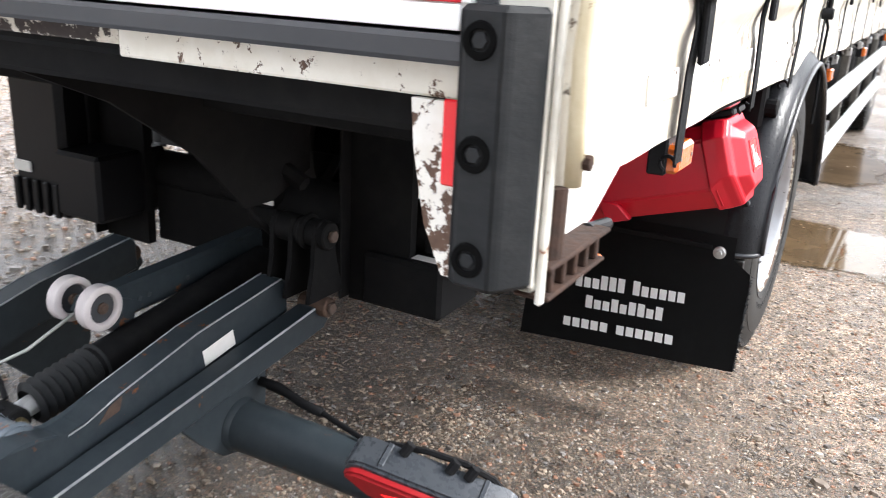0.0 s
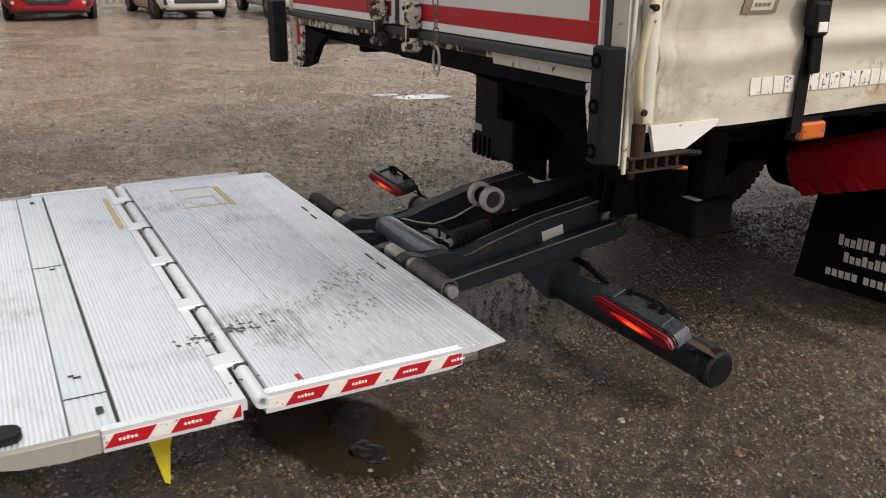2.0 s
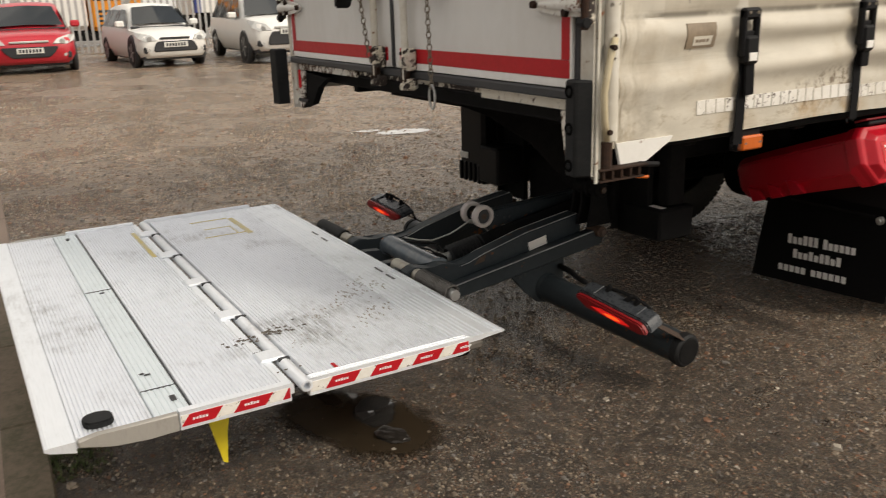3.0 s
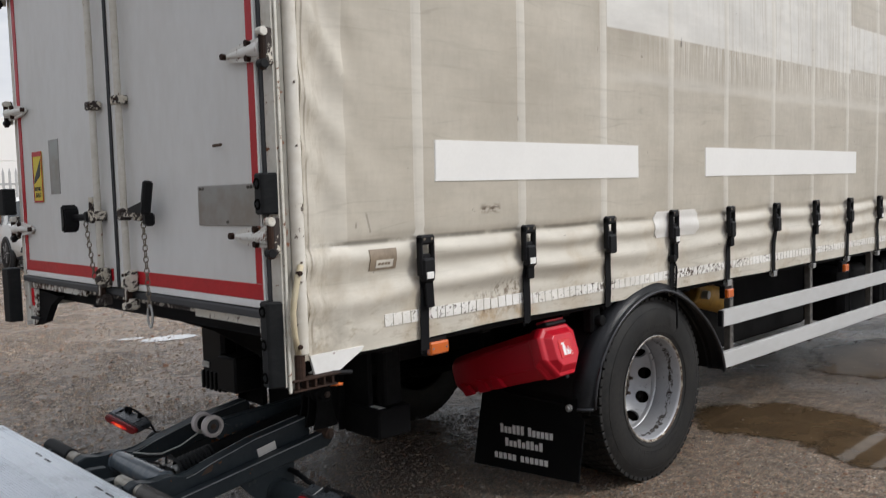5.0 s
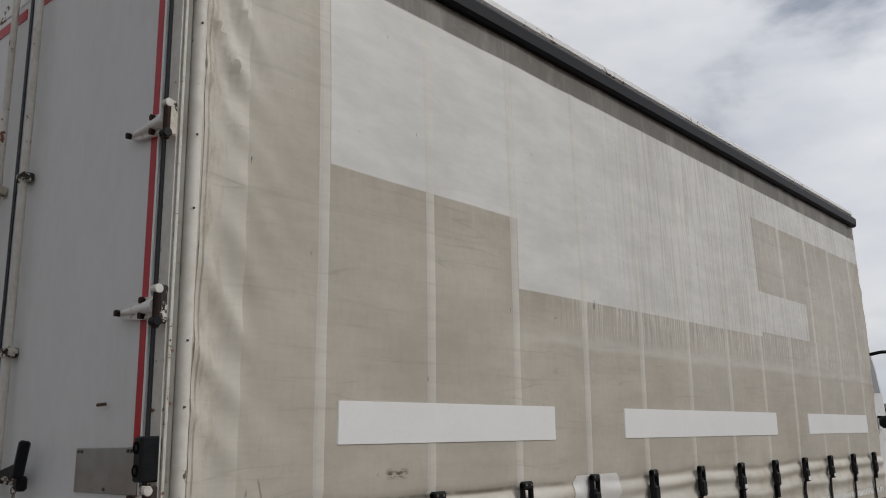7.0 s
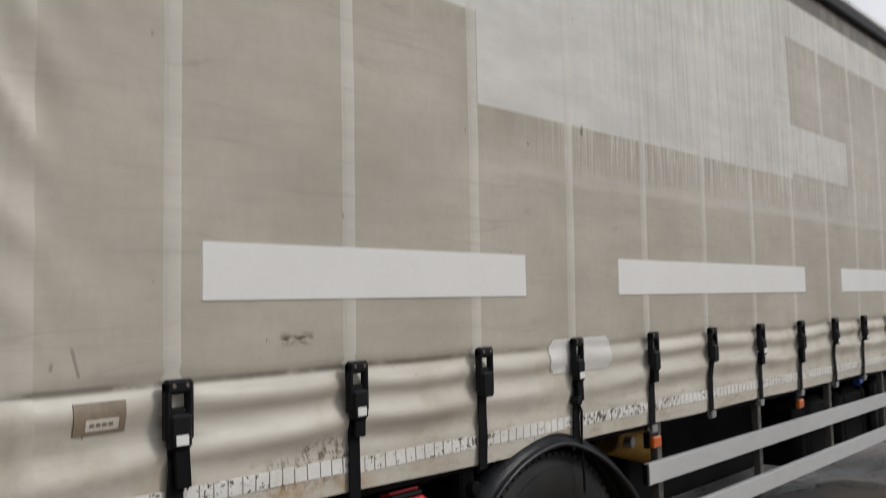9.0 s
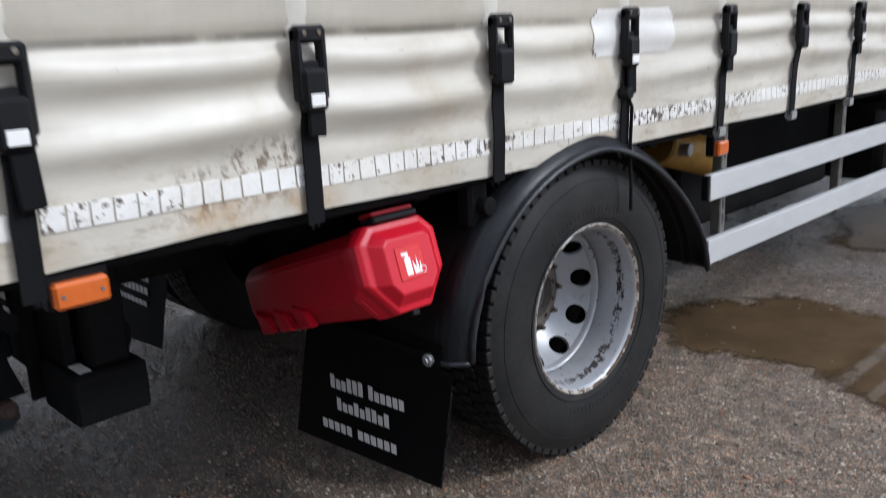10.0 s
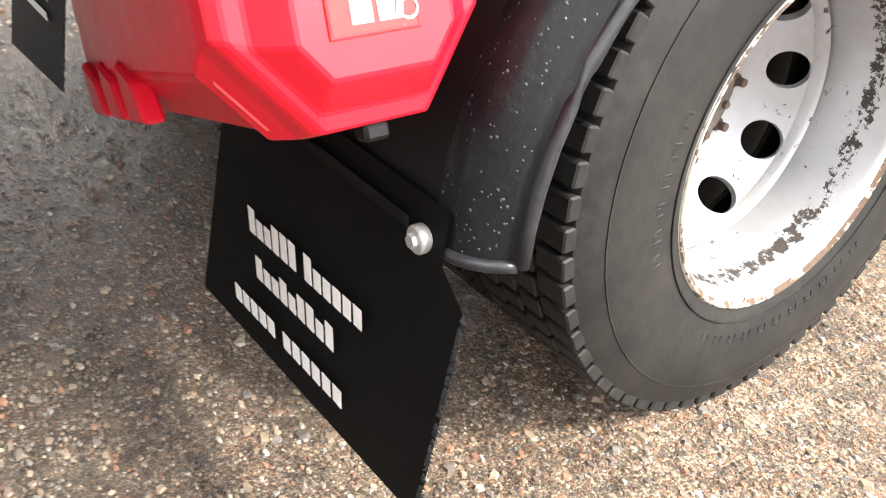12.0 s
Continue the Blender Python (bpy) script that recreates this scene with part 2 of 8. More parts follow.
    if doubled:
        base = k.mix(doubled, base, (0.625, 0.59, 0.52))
    # dirty band below the roof rail, with the rail's scalloped shadows painted in
    top_band = k.math("MULTIPLY", k.ramp(z, 3.712, 3.728), k.ramp(k.noise(2.4, 5, 0.65, k.stretch(pos, 1, 2.2, 0.7)), 0.3, 0.55, 0.72, 1.0))
    base = k.mix(top_band, base, (0.115, 0.10, 0.076))
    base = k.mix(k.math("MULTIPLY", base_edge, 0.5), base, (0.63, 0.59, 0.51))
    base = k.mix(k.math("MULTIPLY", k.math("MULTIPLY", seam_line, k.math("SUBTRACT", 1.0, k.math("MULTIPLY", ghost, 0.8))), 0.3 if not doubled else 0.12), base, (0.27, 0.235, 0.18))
    # paler rubbed skirt with brown run-off, black rub marks and a dark line in the fold above it
    skirt = k.ramp(z, 1.47, 1.45)
    base = k.mix(k.math("MULTIPLY", skirt, 0.7), base, (0.61, 0.57, 0.49))
    base = k.mix(k.math("MULTIPLY", k.math("MULTIPLY", skirt, 0.8), k.ramp(k.noise(2.6, 5, 0.65, pos), 0.47, 0.74)), base, (0.43, 0.35, 0.245))
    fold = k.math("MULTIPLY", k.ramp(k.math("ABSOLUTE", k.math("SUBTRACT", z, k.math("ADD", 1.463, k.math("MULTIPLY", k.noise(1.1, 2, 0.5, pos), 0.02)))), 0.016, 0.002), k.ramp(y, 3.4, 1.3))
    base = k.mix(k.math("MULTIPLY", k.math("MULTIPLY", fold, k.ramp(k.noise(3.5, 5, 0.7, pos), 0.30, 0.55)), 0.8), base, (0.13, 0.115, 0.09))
    brush = k.math("MULTIPLY", k.ramp(z, 1.32, 1.12), k.ramp(k.noise(11, 6, 0.7, k.stretch(pos, 1, 1, 2.2)), 0.52, 0.68))
    base = k.mix(k.math("MULTIPLY", brush, 0.6), base, (0.31, 0.25, 0.17))
    scuff = k.ramp(k.noise(5.5, 7, 0.72, k.stretch(pos, 1, 1.6, 3.4)), 0.70, 0.75)
    base = k.mix(k.math("MULTIPLY", scuff, k.ramp(z, 1.95, 1.3, 0.25, 0.7)), base, (0.12, 0.10, 0.075))
    rust_spot = k.math("MULTIPLY", k.math("MAXIMUM", box_mask(k, y, z, 1.12, 1.31, 1.12, 1.245, 0.035), box_mask(k, y, z, 0.99, 1.14, 1.10, 1.20, 0.03)), k.ramp(k.noise(26, 7, 0.78, k.stretch(pos, 1, 1.3, 1.0)), 0.49, 0.56))
    base = k.mix(k.math("MULTIPLY", rust_spot, 0.85), base, (0.13, 0.085, 0.050))
    tan_spot = k.math("MULTIPLY", box_mask(k, y, z, 0.98, 1.40, 1.05, 1.13, 0.05), k.ramp(k.noise(6, 5, 0.7, pos), 0.36, 0.60))
    base = k.mix(k.math("MULTIPLY", tan_spot, 0.85), base, (0.40, 0.265, 0.13))
    for cy, z0, z1, lean in ((0.425, 1.500, 1.590, 0.25), (0.352, 1.52, 1.555, -0.1), (1.30, 1.96, 1.99, 0.05), (0.62, 2.43, 2.455, 0.1)):
        way = k.math("SUBTRACT", k.math("ADD", y, k.math("MULTIPLY", k.math("SUBTRACT", z, z0), lean)), cy)
        slash = k.math("MULTIPLY", k.ramp(k.math("ABSOLUTE", way), 0.006, 0.003), k.math("MULTIPLY", k.ramp(z, z0, z0 + 0.01), k.ramp(z, z1, z1 - 0.02)))
        base = k.mix(k.math("MULTIPLY", slash, 0.5), base, (0.13, 0.11, 0.085))
    mould = k.math("MULTIPLY", box_mask(k, y, z, 1.05, 1.17, 1.560, 1.588, 0.016), k.ramp(k.noise(22, 6, 0.7, k.stretch(pos, 1, 0.8, 2.6)), 0.44, 0.54))
    base = k.mix(mould, base, (0.10, 0.07, 0.045))
    rim_line = k.math("MULTIPLY", k.ramp(k.math("ABSOLUTE", k.math("SUBTRACT", y, 0.128)), 0.006, 0.002), k.ramp(k.noise(4, 5, 0.7, pos), 0.35, 0.55))
    base = k.mix(k.math("MULTIPLY", rim_line, 0.6), base, (0.16, 0.13, 0.09))
    foot = k.math("MULTIPLY", k.math("MULTIPLY", k.ramp(y, 0.42, 0.12), k.ramp(z, 1.40, 1.10)), k.ramp(k.noise(9, 6, 0.72, pos), 0.40, 0.62))
    base = k.mix(k.math("MULTIPLY", foot, 0.6), base, (0.20, 0.16, 0.11))
    edge = k.math("MULTIPLY", k.ramp(y, 0.30, 0.10), k.ramp(k.noise(6, 6, 0.7, k.stretch(pos, 1, 3, 0.8)), 0.46, 0.68))
    base = k.mix(k.math("MULTIPLY", edge, 0.65), base, (0.28, 0.225, 0.15))
    # fine sagging creases, their dark lines put into the colour alone
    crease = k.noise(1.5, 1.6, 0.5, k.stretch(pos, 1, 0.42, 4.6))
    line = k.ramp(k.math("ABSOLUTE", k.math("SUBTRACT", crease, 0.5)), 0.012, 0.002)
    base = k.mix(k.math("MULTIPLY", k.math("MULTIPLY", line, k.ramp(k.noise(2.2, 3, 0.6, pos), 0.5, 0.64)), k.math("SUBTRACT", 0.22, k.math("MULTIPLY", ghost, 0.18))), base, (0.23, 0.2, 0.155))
    streaky = k.noise(2.0, 6, 0.72, k.stretch(pos, 1, 0.32, 8.0))
    base = k.mix(k.math("MULTIPLY", k.ramp(streaky, 0.55, 0.68), k.math("SUBTRACT", 0.22, k.math("MULTIPLY", ghost, 0.18))), base, (0.27, 0.24, 0.19))
    # short rub ticks, smeared blotches and a cloudy grime over the whole cloth
    tick = k.ramp(k.noise(7.5, 3, 0.6, k.stretch(pos, 1, 3.8, 1.0)), 0.735, 0.755)
    tick2 = k.ramp(k.noise(8.5, 3, 0.6, k.stretch(pos, 1, 1.0, 5.0)), 0.75, 0.77)
    base = k.mix(k.math("MULTIPLY", k.math("MAXIMUM", tick, tick2), 0.75), base, (0.075, 0.065, 0.05))
    cloudy = k.n("ShaderNodeVectorMath")
    cloudy.operation = "SCALE"
    haze = k.math("ADD", k.math("MULTIPLY", k.noise(3.0, 7, 0.74, k.stretch(pos, 1, 0.7, 2.8)), 0.6), k.math("MULTIPLY", k.noise(1.1, 4, 0.6, k.stretch(pos, 1, 1.0, 2.2)), 0.4))
    k.put(cloudy.inputs[0], base), k.put(cloudy.inputs["Scale"], k.ramp(haze, 0.36, 0.62, 1.05, 0.905))
    base = cloudy.outputs[0]
    p = k.n("ShaderNodeBsdfPrincipled")
    k.put(p.inputs["Base Color"], base)
    k.put(p.inputs["Roughness"], k.math("SUBTRACT", k.ramp(weave, 0.2, 0.8, 0.42, 0.58), k.math("MULTIPLY", skirt, 0.07)))
    p.inputs["Specular IOR Level"].default_value = 0.45
    n1 = k.bump(k.noise(2.4, 2, 0.5, k.stretch(pos, 1, 1.3, 1.0)), 0.12, 0.06)
    k.put(p.inputs["Normal"], k.bump(k.noise(420, 2, 0.5, pos), 0.12, 0.002, n1))
    k.t.links.new(p.outputs[0], k.n("ShaderNodeOutputMaterial").inputs[0])
    return m


def aluminium_material(name, tone=(0.86, 0.89, 0.94), metal=0.45, rough=0.38, dirt_amount=0.5):
    m = bpy.data.materials.new(name)
    k = Net(node_tree(m))
    pos = k.n("ShaderNodeNewGeometry").outputs["Position"]
    grain = k.noise(30, 5, 0.65, k.stretch(pos, 0.35, 6, 1))
    broad = k.noise(2.2, 6, 0.7, pos)
    base = k.mix(k.math("MULTIPLY", k.ramp(grain, 0.4, 0.75), 0.45), tone, tuple(c * 0.82 for c in tone))
    grime = k.math("MULTIPLY", k.ramp(broad, 0.48, 0.70), k.ramp(k.noise(24, 6, 0.7, k.stretch(pos, 0.5, 3, 1)), 0.36, 0.62))
    base = k.mix(k.math("MULTIPLY", grime, dirt_amount), base, (0.13, 0.115, 0.10))
    p = k.n("ShaderNodeBsdfPrincipled")
    k.put(p.inputs["Base Color"], base)
    p.inputs["Metallic"].default_value = metal
    k.put(p.inputs["Roughness"], k.ramp(broad, 0.3, 0.7, rough - 0.06, rough + 0.14))
    k.put(p.inputs["Normal"], k.bump(grain, 0.12, 0.002))
    k.t.links.new(p.outputs[0], k.n("ShaderNodeOutputMaterial").inputs[0])
    return m


def rim_material():
    """Silver wheel paint flaking off in a ring, with brown rust beneath."""
    m = bpy.data.materials.new("flaking_silver_wheel_paint")
    k = Net(node_tree(m))
    pos = k.n("ShaderNodeNewGeometry").outputs["Position"]
    fine = k.noise(45, 8, 0.75, pos)
    base = k.mix(k.ramp(k.noise(6, 5, 0.6, pos), 0.35, 0.7), (0.37, 0.375, 0.39), (0.30, 0.297, 0.297))
    sep = k.n("ShaderNodeSeparateXYZ")
    k.t.links.new(pos, sep.inputs[0])
    inward = k.math("ABSOLUTE", k.math("ADD", sep.outputs[0], 1.28))   # distance from the lorry's middle
    ring = k.math("MULTIPLY", k.ramp(inward, 1.170, 1.196), k.ramp(inward, 1.228, 1.205))
    lip = k.ramp(inward, 1.245, 1.262)
    low = k.ramp(sep.outputs[2], 0.75, 0.45, 0.7, 1.0)
    reach = k.math("ADD", k.math("MULTIPLY", k.math("MULTIPLY", ring, low), 0.18), k.math("MULTIPLY", lip, 0.05))
    eaten = k.ramp(k.math("ADD", k.math("ADD", fine, k.math("MULTIPLY", k.math("SUBTRACT", k.noise(7, 3, 0.6, pos), 0.5), 0.3)), reach), 0.63, 0.655)
    base = k.mix(eaten, base, k.mix(k.noise(120, 3, 0.6, pos), (0.025, 0.022, 0.020), (0.065, 0.052, 0.043)))
    p = k.n("ShaderNodeBsdfPrincipled")
    k.put(p.inputs["Base Color"], base)
    p.inputs["Metallic"].default_value = 0.25
    k.put(p.inputs["Roughness"], k.ramp(eaten, 0, 1, 0.38, 0.9))
    k.put(p.inputs["Normal"], k.bump(k.math("SUBTRACT", 0.0, eaten), 0.4, 0.003))
    k.t.links.new(p.outputs[0], k.n("ShaderNodeOutputMaterial").inputs[0])
    return m


def brick_paver_material(name="weathered_brick_paver", joined=False):
    m = bpy.data.materials.new(name)
    k = Net(node_tree(m))
    pos = k.n("ShaderNodeNewGeometry").outputs["Position"]
    pick = k.n("ShaderNodeNewGeometry").outputs["Random Per Island"] if joined else k.n("ShaderNodeObjectInfo").outputs["Random"]
    base = k.mix(pick, (0.24, 0.150, 0.112), (0.29, 0.205, 0.155))
    base = k.mix(k.ramp(k.noise(35, 6, 0.7, pos), 0.4, 0.7), base, (0.10, 0.085, 0.068))
    base = k.mix(k.ramp(k.noise(2.0, 5, 0.6, pos), 0.52, 0.7), base, (0.055, 0.065, 0.03))
    p = k.n("ShaderNodeBsdfPrincipled")
    k.put(p.inputs["Base Color"], base)
    p.inputs["Roughness"].default_value = 0.75
    k.put(p.inputs["Normal"], k.bump(k.noise(120, 4, 0.6, pos), 0.4, 0.004))
    k.t.links.new(p.outputs[0], k.n("ShaderNodeOutputMaterial").inputs[0])
    return m


def water_material(name, tone=(0.10, 0.072, 0.045), rough=0.04, spec=0.5, ior=1.33):
    """Standing water on a unit disc, thinning out raggedly at its rim."""
    m = bpy.data.materials.new(name)
    k = Net(node_tree(m))
    pos = k.n("ShaderNodeNewGeometry").outputs["Position"]
    base = k.mix(k.ramp(k.noise(2.5, 5, 0.6, pos), 0.3, 0.7), tone, tuple(c * 0.65 for c in tone))
    dist = k.n("ShaderNodeVectorMath")
    dist.operation = "LENGTH"
    k.put(dist.inputs[0], k.n("ShaderNodeTexCoord").outputs["Object"])
    rim = k.math("ADD", dist.outputs["Value"], k.math("MULTIPLY", k.math("SUBTRACT", k.noise(2.2, 3, 0.6, pos), 0.5), 0.9))
    rim = k.math("ADD", rim, k.math("MULTIPLY", k.math("SUBTRACT", k.noise(26, 6, 0.75, pos), 0.5), 0.42))
    cover = k.ramp(rim, 0.88, 0.70)
    p = k.n("ShaderNodeBsdfPrincipled")
    k.put(p.inputs["Base Color"], base)
    k.put(p.inputs["Alpha"], cover)
    p.inputs["Roughness"].default_value, p.inputs["IOR"].default_value = rough, ior
    p.inputs["Specular IOR Level"].default_value = spec
    k.put(p.inputs["Normal"], k.bump(k.noise(5, 3, 0.5, pos), 0.04, 0.01))
    k.t.links.new(p.outputs[0], k.n("ShaderNodeOutputMaterial").inputs[0])
    return m


def glow_material(name, colour, strength, base=None):
    m = bpy.data.materials.new(name)
    k = Net(node_tree(m))
    p = k.n("ShaderNodeBsdfPrincipled")
    p.inputs["Base Color"].default_value = (*(base or colour), 1)
    p.inputs["Emission Color"].default_value = (*colour, 1)
    p.inputs["Emission Strength"].default_value = strength
    p.inputs["Roughness"].default_value = 0.15
    k.t.links.new(p.outputs[0], k.n("ShaderNodeOutputMaterial").inputs[0])
    return m


